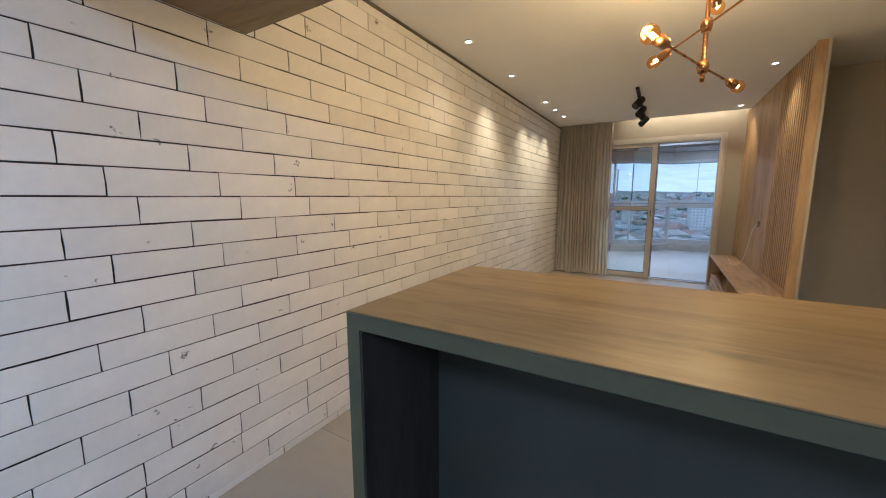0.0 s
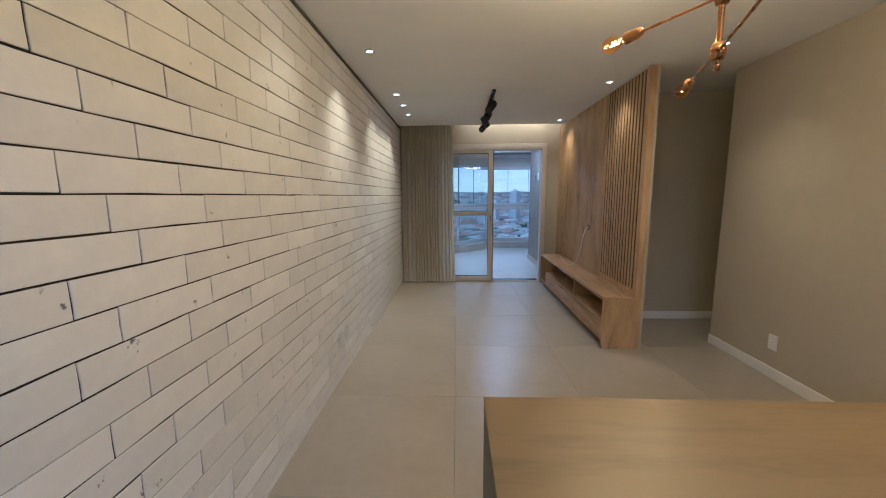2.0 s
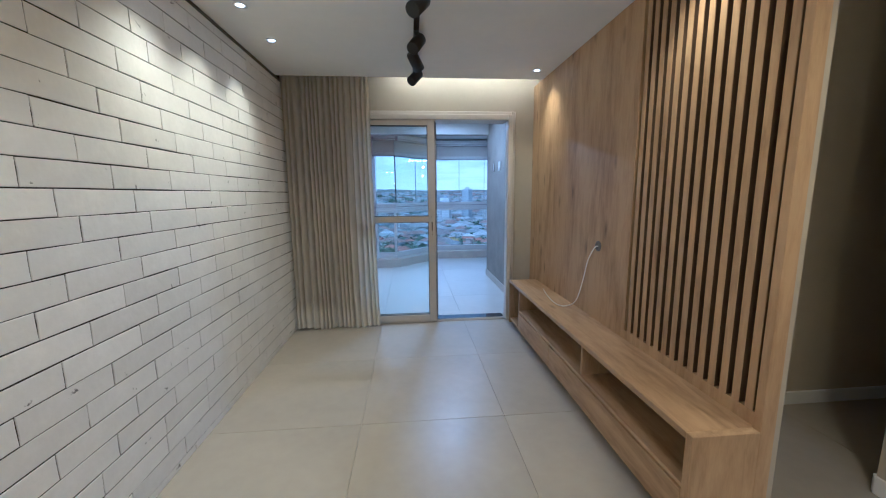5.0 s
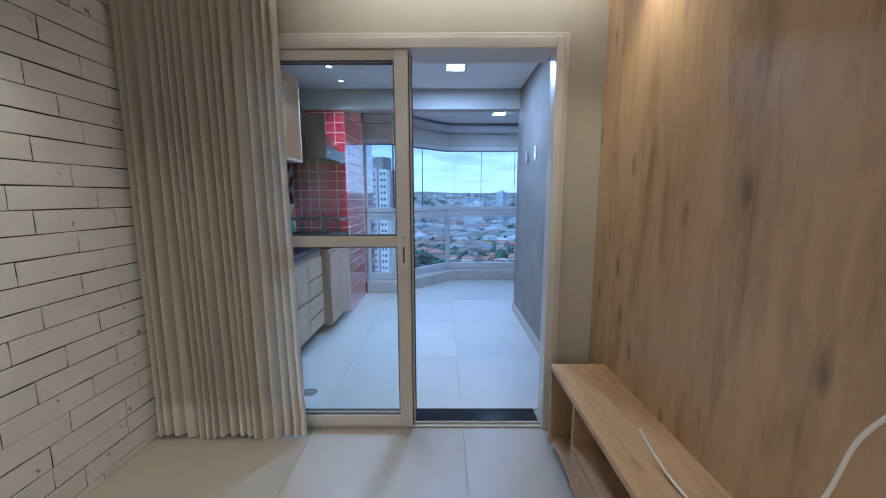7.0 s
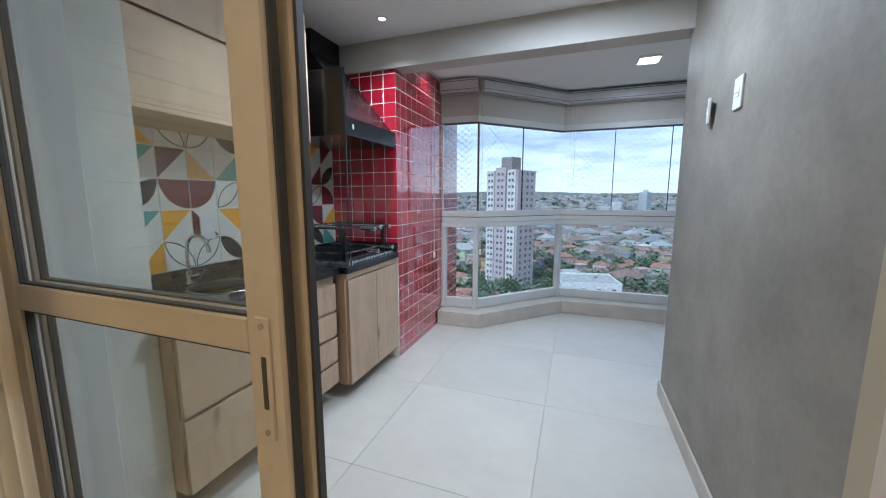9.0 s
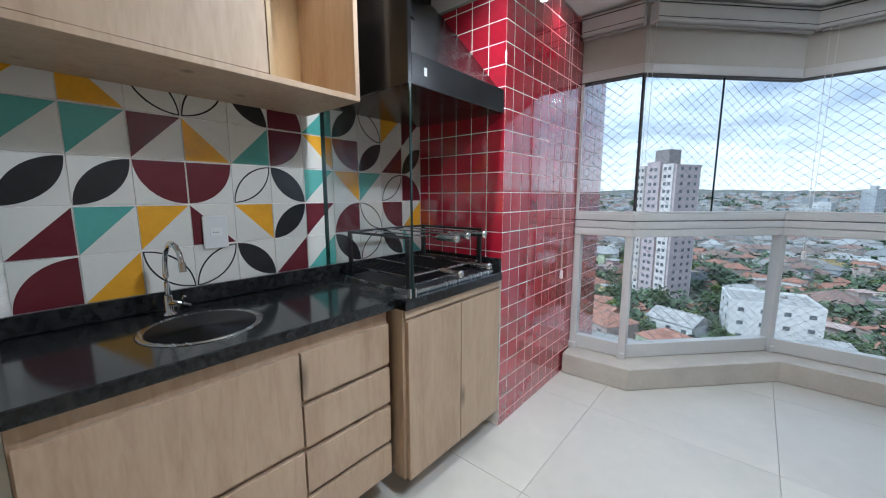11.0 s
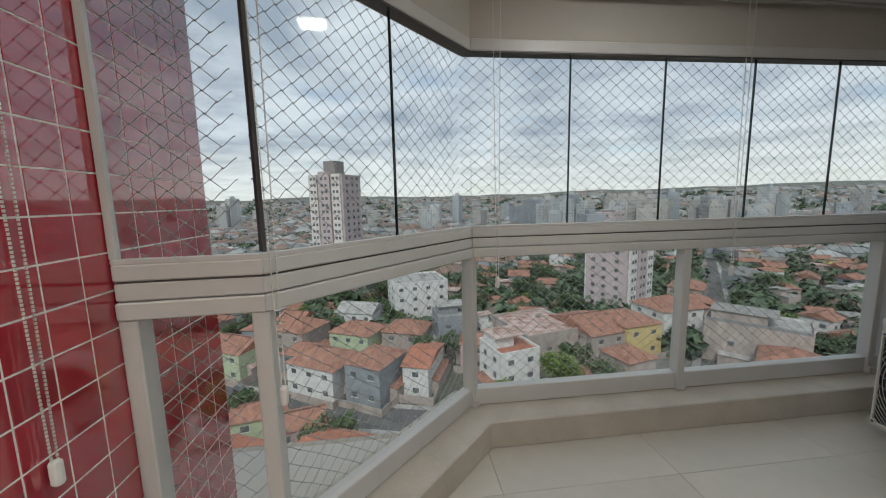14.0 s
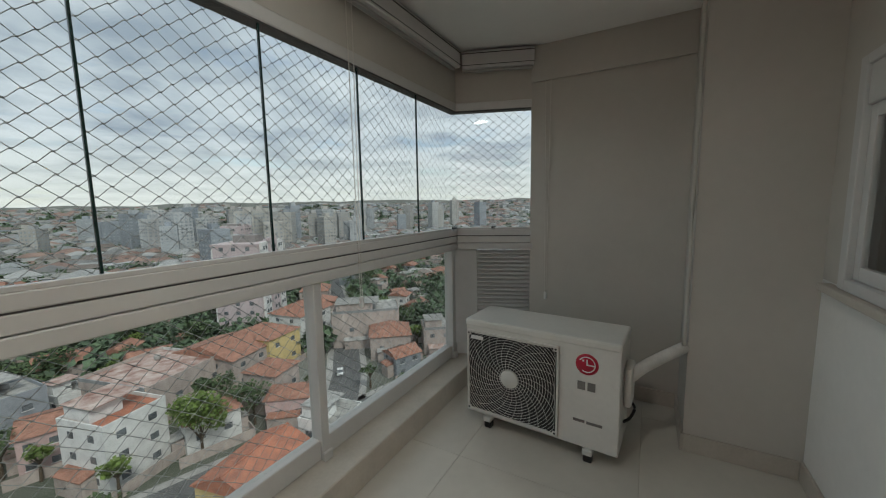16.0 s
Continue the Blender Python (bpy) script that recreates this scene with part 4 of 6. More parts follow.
part("back_panel", box(BX0 + 0.045, BX1, 1.36, 1.38, 0.0, BZ - 0.049), M_SLATE, bar, "slate-blue back panel")
# overhead oak cabinet by the bar
oc = thing("wall_cabinet", "oak overhead cabinet above the end of the bar", "cabinet")
part("body", box(-1.035, -0.46, 0.55, 1.40, 1.97, CEIL - 0.001, 0.002), M_OAK_X, oc)
part("door", box(-0.458, -0.44, 0.56, 1.39, 1.98, CEIL - 0.01, 0.002), M_OAK_X, oc)

# ---- wall sockets ----
def wall_plate(name, label, m, w=0.075, h=0.115, holes=1):
    th = thing(name, label, "socket" if "socket" in label else "switch")
    th.matrix_world = m
    part("plate", prism([(-w / 2, -h / 2), (w / 2, -h / 2), (w / 2, h / 2), (-w / 2, h / 2)], 1, -0.009, 0.0, 0.002), M_PLASTIC, th)
    for k in range(holes):
        z = (k - (holes - 1) / 2) * 0.04
        part("module", prism([(-0.02, z - 0.016), (0.02, z - 0.016), (0.02, z + 0.016), (-0.02, z + 0.016)], 1, -0.012, -0.009, 0.001), M_TRIMWHITE, th)
        for sx in (-0.009, 0.0, 0.009):
            part("hole", rod((sx, -0.0125, z), (sx, -0.0118, z), 0.0024, 8), M_ALUDARK, th)
    return th


wall_plate("wall_socket", "white double socket low on the brick wall", pose(XL + 0.003, 3.66, 0.315, 0, 0, 90), holes=2)
wall_plate("wall_socket", "white socket low on the brick wall", pose(XL + 0.003, 3.83, 0.315, 0, 0, 90))
wall_plate("wall_socket", "white socket low on the greige wall", pose(XR, 3.77, 0.275, 0, 0, -90))
wall_plate("wall_switch", "white blank plate on the balcony wall", pose(1.41, 8.30, 1.735, 0, 0, -90), 0.08, 0.125)
wall_plate("wall_switch", "white plate hanging askew on the balcony wall", pose(1.395, 8.60, 1.73, 0, 8, -102), 0.075, 0.115)
wall_plate("wall_socket", "white socket on the patterned kitchenette tiles", pose(XB + 0.004, 7.93, 1.155, 0, 0, 90), 0.085, 0.125)

# ---- kitchenette ----
def drawer(name, x, y0, y1, z0, z1, parent):
    return part(name, box(x - 0.018, x, y0, y1, z0, z1, 0.0015), M_CAB, parent)


base = thing("base_cabinet", "pale oak floating base cabinet with drawers", "cabinet")
FX = -0.575
part("body", box(XB - 0.006, FX - 0.02, 7.365, 8.355, 0.135, 0.845), M_CAB, base)
# Recess under the worktop: its shade is given by the dark oak.
part("shadow_rail", box(FX - 0.06, FX - 0.022, 7.365, 8.355, 0.80, 0.845), M_OAK_SHADE, base, "finger rail with shade put in its dark colour")
for z0, z1 in ((0.135, 0.445), (0.465, 0.79)):
    drawer("drawer_front", FX, 7.37, 7.972, z0, z1, base)
for z0, z1 in ((0.135, 0.268), (0.287, 0.437), (0.457, 0.605), (0.624, 0.79)):
    drawer("drawer_front", FX, 7.979, 8.35, z0, z1, base)
gbase = thing("base_cabinet", "deeper pale oak cabinet under the grill, two doors", "cabinet")
part("body", box(XB - 0.006, XP - 0.028, 8.40, YP - 0.004, 0.10, 0.845), M_CAB, gbase)
part("side", box(FX - 0.02, XP - 0.028, 8.382, 8.40, 0.10, 0.845, 0.001), M_CAB, gbase)
part("front_rail", box(XP - 0.028, XP - 0.012, 8.385, YP - 0.004, 0.812, 0.845, 0.001), M_CAB, gbase)
for y0, y1 in ((8.395, 8.738), (8.743, YP - 0.004)):
    part("door", box(XP - 0.026, XP - 0.006, y0, y1, 0.10, 0.80, 0.0015), M_CAB, gbase)

top = thing("worktop", "polished black granite worktop with a raised back edge", "worktop")
part("slab", box(XB - 0.004, FX + 0.02, 7.3605, 8.372, 0.848, 0.888, 0.003), M_GRANITE, top)
part("slab", box(XB - 0.004, XP + 0.004, 8.3725, YP - 0.001, 0.848, 0.892, 0.003), M_GRANITE, top)
part("upstand", box(XB - 0.004, XB + 0.016, 7.3605, YP - 0.001, 0.892, 0.953, 0.002), M_GRANITE, top)
part("upstand", box(XB + 0.0165, XP - 0.002, YP - 0.0195, YP - 0.001, 0.892, 0.965, 0.002), M_GRANITE, top)
sink = thing("sink", "small round steel bar sink in black granite", "sink")
part("rim", lathe([(0.15, 0.0), (0.165, 0.003), (0.17, 0.0015), (0.17, 0.0)], pose(-0.80, 7.78, 0.8885), 28), M_STEEL, sink)
# Bowl is a near-flat disc; black stands for the shade inside it.
part("bowl", lathe([(0.150, 0.0015), (0.145, 0.0012), (0.04, 0.0008), (0.0, 0.0008)], pose(-0.80, 7.78, 0.8885), 28), M_BLACK, sink, "flat disc, bowl shade put in its black colour")
tap = thing("tap", "chrome swan-neck tap with a cross handle", "tap")
part("base", lathe([(0.0, 0.0), (0.022, 0.0), (0.022, 0.008), (0.013, 0.014), (0.011, 0.07), (0.0, 0.07)], pose(-1.00, 7.74, 0.8885)), M_CHROME, tap)
part("spout", tube([(-1.00, 7.74, 0.95), (-1.00, 7.74, 1.06), (-0.985, 7.745, 1.115), (-0.94, 7.75, 1.14), (-0.89, 7.755, 1.12), (-0.872, 7.757, 1.08)], 0.0085), M_CHROME, tap)
part("nozzle", rod((-0.872, 7.757, 1.085), (-0.870, 7.758, 1.055), 0.0105), M_CHROME, tap)
part("handle", rod((-0.985, 7.74, 0.93), (-0.93, 7.76, 0.94), 0.006), M_CHROME, tap)
part("cross", rod((-0.93, 7.735, 0.952), (-0.93, 7.785, 0.928), 0.005), M_CHROME, tap)
part("cross", rod((-0.94, 7.752, 0.918), (-0.92, 7.768, 0.965), 0.005), M_CHROME, tap)

up = thing("wall_cabinet", "pale oak wall cabinet with flap doors and open niche", "cabinet")
UF = -0.704
part("body", box(XB - 0.006, UF - 0.02, 7.365, 8.0, 1.672, 2.372), M_CAB, up)
for z0, z1 in ((1.672, 2.005), (2.018, 2.372)):
    part("door", box(UF - 0.018, UF, 7.37, 7.997, z0, z1, 0.0015), M_CAB, up)
part("bottom", box(XB - 0.006, UF, 7.365, 8.345, 1.652, 1.6715, 0.001), M_CAB, up)
part("niche_side", box(XB - 0.006, UF, 8.325, 8.345, 1.6718, 2.372, 0.001), M_CAB, up)
part("niche_top", box(XB - 0.006, UF, 8.0005, 8.3248, 2.352, 2.372, 0.001), M_CAB, up)
part("niche_back", box(XB - 0.006, XB + 0.006, 8.0005, 8.3248, 1.6718, 2.352), M_OAK_Z, up)
part("niche_side", box(XB + 0.006, UF, 8.0005, 8.014, 1.6718, 2.352), M_OAK_Z, up)
lampd = part("niche_light", lathe([(0.0, -0.004), (0.022, -0.004), (0.026, 0.0)], pose(-0.86, 8.17, 2.351)), M_LEDWARM, up, "lit niche spot")
lamp("niche_lamp", "SPOT", pose(-0.86, 8.17, 2.34), 2.0, (1.0, 0.80, 0.56), cone=100)

hood = thing("range_hood", "black sloping barbecue hood with steel-edged front", "range hood")
part("body", prism([(XB, 1.704), (XP - 0.03, 1.704), (XP - 0.03, 1.815), (-0.965, 2.33), (XB, 2.33)], 1, 8.70, YP - 0.0035), M_HOOD, hood)
part("body_side", prism([(XB, 1.704), (XP - 0.03, 1.704), (XP - 0.03, 1.815), (-0.752, 2.075), (XB, 2.075)], 1, 8.432, 8.6995), M_HOOD, hood)
part("side_panel", box(XB - 0.006, XP - 0.004, 8.412, 8.4315, 1.70, 2.088, 0.002), M_HOOD, hood)
part("front_band", box(XP - 0.03, XP - 0.006, 8.432, YP - 0.0035, 1.702, 1.815, 0.002), M_HOOD, hood)
part("maker_mark", box(XP - 0.006, XP - 0.0052, 8.50, 8.515, 1.745, 1.775), M_PLASTIC, hood, "small pale mark")
chim = part("chimney", box(XB - 0.006, -0.97, 8.72, 9.05, 2.331, BC1 - 0.001), M_HOOD, hood)
gp = thing("glass_screen", "clear glass screen with green edges beside the grill", "glass screen")
pane = glass_part(box(XB + 0.004, XP - 0.006, 8.416, 8.424, 0.8925, 1.6995), gp)
part("edge", box(XP - 0.006, XP - 0.001, 8.416, 8.424, 0.8925, 1.6995), M_GLASSEDGE, gp)
part("edge", box(XB - 0.0005, XB + 0.004, 8.410, 8.430, 0.955, 1.6995), M_GLASSEDGE, gp, "dark green back edge")

grill = thing("barbecue_grill", "steel barbecue with skewer rack and handles", "grill")
GX0, GX1, GY0, GY1 = -1.02, -0.545, 8.45, 9.02
bm = box(GX0, GX1, GY0, GY1, 0.893, 0.905, 0.002)
part("pan", bm, M_BLACK, grill)
part("front_rim", box(GX1, GX1 + 0.022, GY0 - 0.01, GY1 + 0.01, 0.893, 0.912, 0.003), M_STEEL, grill, "bright steel front rim")
part("side_rim", box(GX0, GX1, GY0 - 0.012, GY0, 0.893, 0.910, 0.002), M_STEEL, grill)
bm = bmesh.new()
for k in range(24):
    y = GY0 + 0.03 + k * 0.0215
    add_rod(bm, (GX0 + 0.05, y, 0.955), (GX1 - 0.05, y, 0.955), 0.0028, 5)
for k in range(5):
    x = GX0 + 0.06 + k * 0.09
    add_rod(bm, (x, GY0 + 0.02, 0.950), (x, GY1 - 0.04, 0.950), 0.003, 5)
part("grate", bm, M_BLACK, grill)
for y in (8.475, 8.99):
    part("post", box(-0.60, -0.575, y - 0.006, y + 0.006, 0.905, 1.115, 0.001), M_BLACK, grill)
    part("post", box(-1.00, -0.975, y - 0.006, y + 0.006, 0.905, 1.115, 0.001), M_BLACK, grill)
    part("rail", box(-1.00, -0.575, y - 0.006, y + 0.006, 1.1155, 1.127, 0.001), M_BLACK, grill)
for y, z in ((8.60, 1.117), (8.675, 1.124), (8.80, 1.121), (8.63, 0.965), (8.845, 0.967)):
    sk = part("skewer", rod((-1.00, y + 0.02, z), (-0.53, y, z), 0.004, 6), M_STEEL, grill)
    part("handle", lathe([(0.0, 0.0), (0.011, 0.0), (0.013, 0.006), (0.013, 0.095), (0.015, 0.10), (0.015, 0.112), (0.0, 0.112)], Matrix.Translation((-0.535, y, z)) @ pose(0, 0, 0, 0, 90, 0), 14), M_STEEL, sk, "steel-capped handle")
part("rail", box(-1.00, -0.985, 8.4815, 8.9835, 1.1155, 1.127, 0.001), M_BLACK, grill)
bm = rod((GX0 + 0.05, GY0 + 0.02, 0.957), (GX1 - 0.045, GY0 + 0.02, 0.957), 0.005, 6)
add_rod(bm, (GX0 + 0.05, GY1 - 0.04, 0.957), (GX1 - 0.045, GY1 - 0.04, 0.957), 0.005, 6)
add_rod(bm, (GX1 - 0.045, GY0 + 0.02, 0.957), (GX1 - 0.045, GY1 - 0.04, 0.957), 0.005, 6)
part("grate_frame", bm, M_STEEL, grill)
part("inner_rim", box(GX1 - 0.075, GX1 - 0.066, GY0, GY1, 0.9055, 0.912, 0.001), M_STEEL, grill)
for y in (8.404, 8.432):
    part("clip", box(XP - 0.018, XP + 0.003, y - 0.005, y + 0.005, 0.8925, 0.93, 0.001), M_STEEL, gp, "small steel clip holding the glass")
drain = thing("floor_drain", "round perforated steel floor drain", "drain")
part("plate", lathe([(0.0, 0.002), (0.048, 0.002), (0.052, 0.0)], pose(-0.35, 7.30, 0.0002), 24), M_STEEL, drain)
for r, cnt in ((0.018, 6), (0.034, 11)):
    for k in range(cnt):
        g = k * math.tau / cnt
        part("slot", lathe([(0.0, 0.0026), (0.005, 0.0026), (0.0052, 0.002)], pose(-0.35 + r * math.cos(g), 7.30 + r * math.sin(g), 0.0), 6), M_ALUDARK, drain)

# ---- air conditioner ----
ac = thing("air_conditioner", "ivory outdoor air-conditioning unit with round fan grille", "air conditioner", "", (2.72, 10.14, 0.0))
ac.rotation_euler = (0, 0, radians(-4))
AW, AZ0, AZ1, AD = 0.435, 0.075, 0.665, 0.33
part("casing", prism([(0, AZ0), (AD, AZ0), (AD, AZ1 - 0.012), (AD - 0.02, AZ1), (0.02, AZ1), (0, AZ1 - 0.015)], 1, -AW, AW, 0.005), M_ACBODY, ac)
part("lid", box(-0.006, AD + 0.004, -AW - 0.004, AW + 0.004, AZ1 - 0.04, AZ1 + 0.006, 0.012, 2), M_ACBODY, ac)
gy0, gy1, gz0, gz1 = -0.135, AW - 0.012, 0.095, 0.605
# Flat black plate drawn for the dark inside of the fan opening.
part("grille_dark_plate", box(-0.004, -0.0006, gy0 + 0.01, gy1 - 0.006, gz0 + 0.01, gz1 - 0.01), M_BLACK, ac, "black plate for the shade in the fan opening")
bm = bmesh.new()
for y0, y1, z0, z1 in ((gy0, gy0 + 0.012, gz0, gz1), (gy1 - 0.008, gy1, gz0, gz1), (gy0, gy1, gz0, gz0 + 0.012), (gy0, gy1, gz1 - 0.012, gz1)):
    add_box(bm, -0.016, -0.0008, y0, y1, z0, z1, 0.002)
grille = part("grille_frame", bm, M_ACBODY, ac)
cy, cz = (gy0 + gy1) / 2 + 0.005, (gz0 + gz1) / 2
ry, rz = (gy1 - gy0) / 2 - 0.014, (gz1 - gz0) / 2 - 0.014
bm = bmesh.new()
for k in range(19):
    r = 0.060 + k * 0.0155
    pts = []
    for s in range(65):
        g = s * math.tau / 64
        pts.append(Vector((-0.013, max(-ry, min(ry, r * math.cos(g))), max(-rz, min(rz, r * math.sin(g))))))
    for p, q in zip(pts, pts[1:]):
        if (p - q).length > 1e-5 and not (abs(p.y) >= ry and abs(q.y) >= ry) and not (abs(p.z) >= rz and abs(q.z) >= rz):
            add_rod(bm, p + Vector((0, cy, cz)), q + Vector((0, cy, cz)), 0.0013, 3, caps=False)
part("grille_ring", bm, M_ACBODY, grille)
bm = bmesh.new()
for k in range(26):
    g = k * math.tau / 26
    prev = None
    for s in range(9):
        r, h = 0.045 + s * 0.031, g + s * 0.085
        p = Vector((-0.0145, cy + max(-ry, min(ry, r * math.cos(h))), cz + max(-rz, min(rz, r * math.sin(h)))))
        if prev is not None and (p - prev).length > 1e-4:
            add_rod(bm, prev, p, 0.0012, 3, caps=False)
        prev = p
part("grille_spoke", bm, M_ACBODY, grille)
part("hub_cap", lathe([(0.0, 0.016), (0.050, 0.015), (0.054, 0.010), (0.054, 0.002)], pose(-0.004, cy, cz, 0, -90, 0), 28), M_ACBODY, grille)
for y, z in ((gy0 + 0.016, gz0 + 0.016), (gy0 + 0.016, gz1 - 0.016), (gy1 - 0.014, gz0 + 0.016), (gy1 - 0.014, gz1 - 0.016)):
    part("screw_boss", box(-0.018, -0.012, y - 0.013, y + 0.013, z - 0.013, z + 0.013, 0.003), M_ACBODY, grille)
    part("screw", rod((-0.018, y, z), (-0.020, y, z), 0.006, 8), M_ALUDARK, grille)
part("badge", box(-0.019, -0.015, gy1 - 0.11, gy1 - 0.03, gz1 - 0.05, gz1 - 0.028, 0.001), M_PLASTIC, grille)
ly = -0.275
part("emblem", lathe([(0.0, 0.0022), (0.056, 0.0022), (0.057, 0.0)], pose(-0.0002, ly, 0.535, 0, -90, 0), 30), M_ACRED, ac, "round deep-red emblem")
bm = bmesh.new()
for k in range(20):
    g0, g1 = 0.5 + k * 0.24, 0.5 + (k + 1) * 0.24
    add_rod(bm, (-0.0035, ly + 0.040 * math.cos(g0), 0.535 + 0.040 * math.sin(g0)), (-0.0035, ly + 0.040 * math.cos(g1), 0.535 + 0.040 * math.sin(g1)), 0.0028, 4)
add_box(bm, -0.0045, -0.0025, ly - 0.038, ly - 0.004, 0.531, 0.537)
add_box(bm, -0.0045, -0.0025, ly - 0.004, ly + 0.003, 0.531, 0.562)
add_box(bm, -0.0045, -0.0025, ly + 0.014, ly + 0.023, 0.549, 0.558)
part("emblem_line", bm, M_PLASTIC, ac)
bm = box(-0.003, -0.0004, ly + 0.006, ly + 0.044, 0.395, 0.440)
add_box(bm, -0.003, -0.0004, ly - 0.044, ly - 0.006, 0.395, 0.440)
part("print_mark", bm, M_PRINT, ac, "grey printed mark")
bm = box(-0.003, -0.0004, ly - 0.082, ly - 0.005, 0.212, 0.226)
add_box(bm, -0.003, -0.0004, ly + 0.004, ly + 0.062, 0.214, 0.228)
part("print_line", bm, M_PRINT, ac, "thin grey printed line")
for y in (-0.29, 0.29):
    part("foot", box(-0.02, AD + 0.02, y - 0.025, y + 0.025, 0.045, 0.075, 0.004), M_ACBODY, ac)
    for x in (0.0, AD - 0.02):
        part("rubber_pad", box(x - 0.01, x + 0.035, y - 0.022, y + 0.022, 0.0, 0.045, 0.006), M_BLACK, ac)
part("valve_cover", box(0.10, 0.24, -AW - 0.04, -AW, 0.30, 0.52, 0.015, 2), M_ACBODY, ac)
part("pipe", tube([(0.17, -AW - 0.02, 0.44), (0.20, -AW - 0.08, 0.50), (0.27, -AW - 0.16, 0.545), (0.36, -AW - 0.23, 0.57), (0.42, -AW - 0.265, 0.575)], 0.030, 12), M_FOAM, ac, "white wrapped pipe")
part("power_lead", tube([(0.15, -AW - 0.02, 0.33), (0.17, -AW - 0.05, 0.28), (0.16, -AW - 0.03, 0.22), (0.14, -AW - 0.0, 0.20)], 0.008), M_BLACK, ac)
conduit = solid("conduit", tube([(3.03, 9.43, 0.60), (3.035, 9.428, 1.2), (3.03, 9.43, 1.9), (3.035, 9.43, 2.44)], 0.009), M_PLAIN, "wall-coloured pipe running up the pillar", "pipe")
for x, y in ((3.20, 10.885), (3.42, 10.66)):
    th = thing("window_latch", "small dark latch on the balcony railing", "latch", "railing latches")
    part("base", box(x - 0.02, x + 0.02, y - 0.012, y + 0.012, 1.1712, 1.182, 0.002), M_STEEL, th)
    part("knob", rod((x - 0.03, y, 1.19), (x + 0.03, y, 1.19), 0.008), M_ALUDARK, th)

# ---- pieces: floor tiles, bricks, glazed tiles ----
def tile_mesh(name, w, h, t, mat, bev=0.002):
    """A tile in the x, y plane with eased edges, from its corner, top at 0."""
    vs = [(0, 0, -t), (w, 0, -t), (w, h, -t), (0, h, -t), (0, 0, -bev), (w, 0, -bev), (w, h, -bev), (0, h, -bev), (bev, bev, 0), (w - bev, bev, 0), (w - bev, h - bev, 0), (bev, h - bev, 0)]
    fs = [(8, 9, 10, 11)] + [(a, b, b + 4, a + 4) for k in (0, 4) for a, b in ((k, k + 1), (k + 1, k + 2), (k + 2, k + 3))] + [(3, 0, 4, 7), (7, 4, 8, 11)]
    me = bpy.data.meshes.new(name)
    me.from_pydata(vs, [], fs)
    me.materials.append(mat)
    return me


shared = {}


def piece(name, w, h, t, mat, parent, m, bev=0.002):
    key = (name, round(w, 3), round(h, 3), mat.name)
    if key not in shared:
        shared[key] = tile_mesh(name, w, h, t, mat, bev)
    ob = new(name, shared[key])
    ob.parent = parent
    ob.matrix_world = m
    return ob


def grid_lines(start, step, lo, hi):
    k = math.ceil((lo - start) / step - 1e-6)
    cuts = [lo]
    while start + k * step < hi - 1e-6:
        if start + k * step > lo + 0.02:
            cuts.append(start + k * step)
        k += 1
    return cuts + [hi]


G = 0.0016
for ys, x_lo, x_hi, tile_mat in ((grid_lines(2.556, 0.876, -2.6, 6.970), XL - 0.01, 3.6, M_FLOOR), (grid_lines(7.885, 0.862, 7.10, 10.95), XB, 3.6, M_FLOOR_OUT)):
    xs = grid_lines(-0.175, 0.868, x_lo, x_hi)
    for x0, x1 in zip(xs, xs[1:]):
        for y0, y1 in zip(ys, ys[1:]):
            piece("tile", x1 - x0 - G, y1 - y0 - G, 0.008, tile_mat, floor, pose(x0 + G / 2, y0 + G / 2, 0.0006 * random.uniform(-1, 0)), 0.0012)

# bricks of the west wall
ROW, LONG = 0.0966, 0.3615
STARTS = {-2: 1.232, -1: 1.325, 0: 1.083, 1: 1.218, 2: 1.349, 3: 1.155, 4: 1.282, 5: 1.098, 6: 1.218, 7: 1.108, 8: 1.308, 9: 1.227, 10: 1.121, 11: 1.338, 12: 1.198, 13: 1.105, 14: 1.351, 15: 1.230, 16: 1.067}
rb = random.Random(5)
variants = []
for k in range(10):
    w, h = LONG, ROW
    j = lambda s: rb.uniform(0.0009, s)  # noqa: E731
    cut = rb.uniform(0.35, 0.65) * w
    out = [(j(0.0032), j(0.0036)), (cut, j(0.0042)), (w - j(0.0032), j(0.0036)), (w - j(0.0042), h * rb.uniform(0.4, 0.6)), (w - j(0.0032), h - j(0.0036)), (w - cut * 0.9, h - j(0.0042)), (j(0.0032), h - j(0.0036)), (j(0.0042), h * rb.uniform(0.4, 0.6))]
    c = (w / 2, h / 2)
    vs, n = [], len(out)
    for d, ins in ((0.004, 0.0), (0.0008, 0.0), (-0.0005 * rb.random(), 0.0018)):
        for y, z in out:
            y2 = y + math.copysign(ins, c[0] - y) if abs(y - c[0]) > 0.1 else y
            z2 = z + math.copysign(ins, c[1] - z) if abs(z - c[1]) > 0.03 else z
            vs.append((-d, y2, z2))
    fs = [tuple(2 * n + q for q in range(n))] + [(r * n + q, r * n + (q + 1) % n, (r + 1) * n + (q + 1) % n, (r + 1) * n + q) for r in range(2) for q in range(n)]
    variants.append((vs, fs))
brick_meshes = []
for vs, fs in variants:
    me = bpy.data.meshes.new("brick")
    me.from_pydata(vs, [], fs)
    me.materials.append(M_BRICK)
    brick_meshes.append(me)
far_v, far_f = [], []
singles = 0
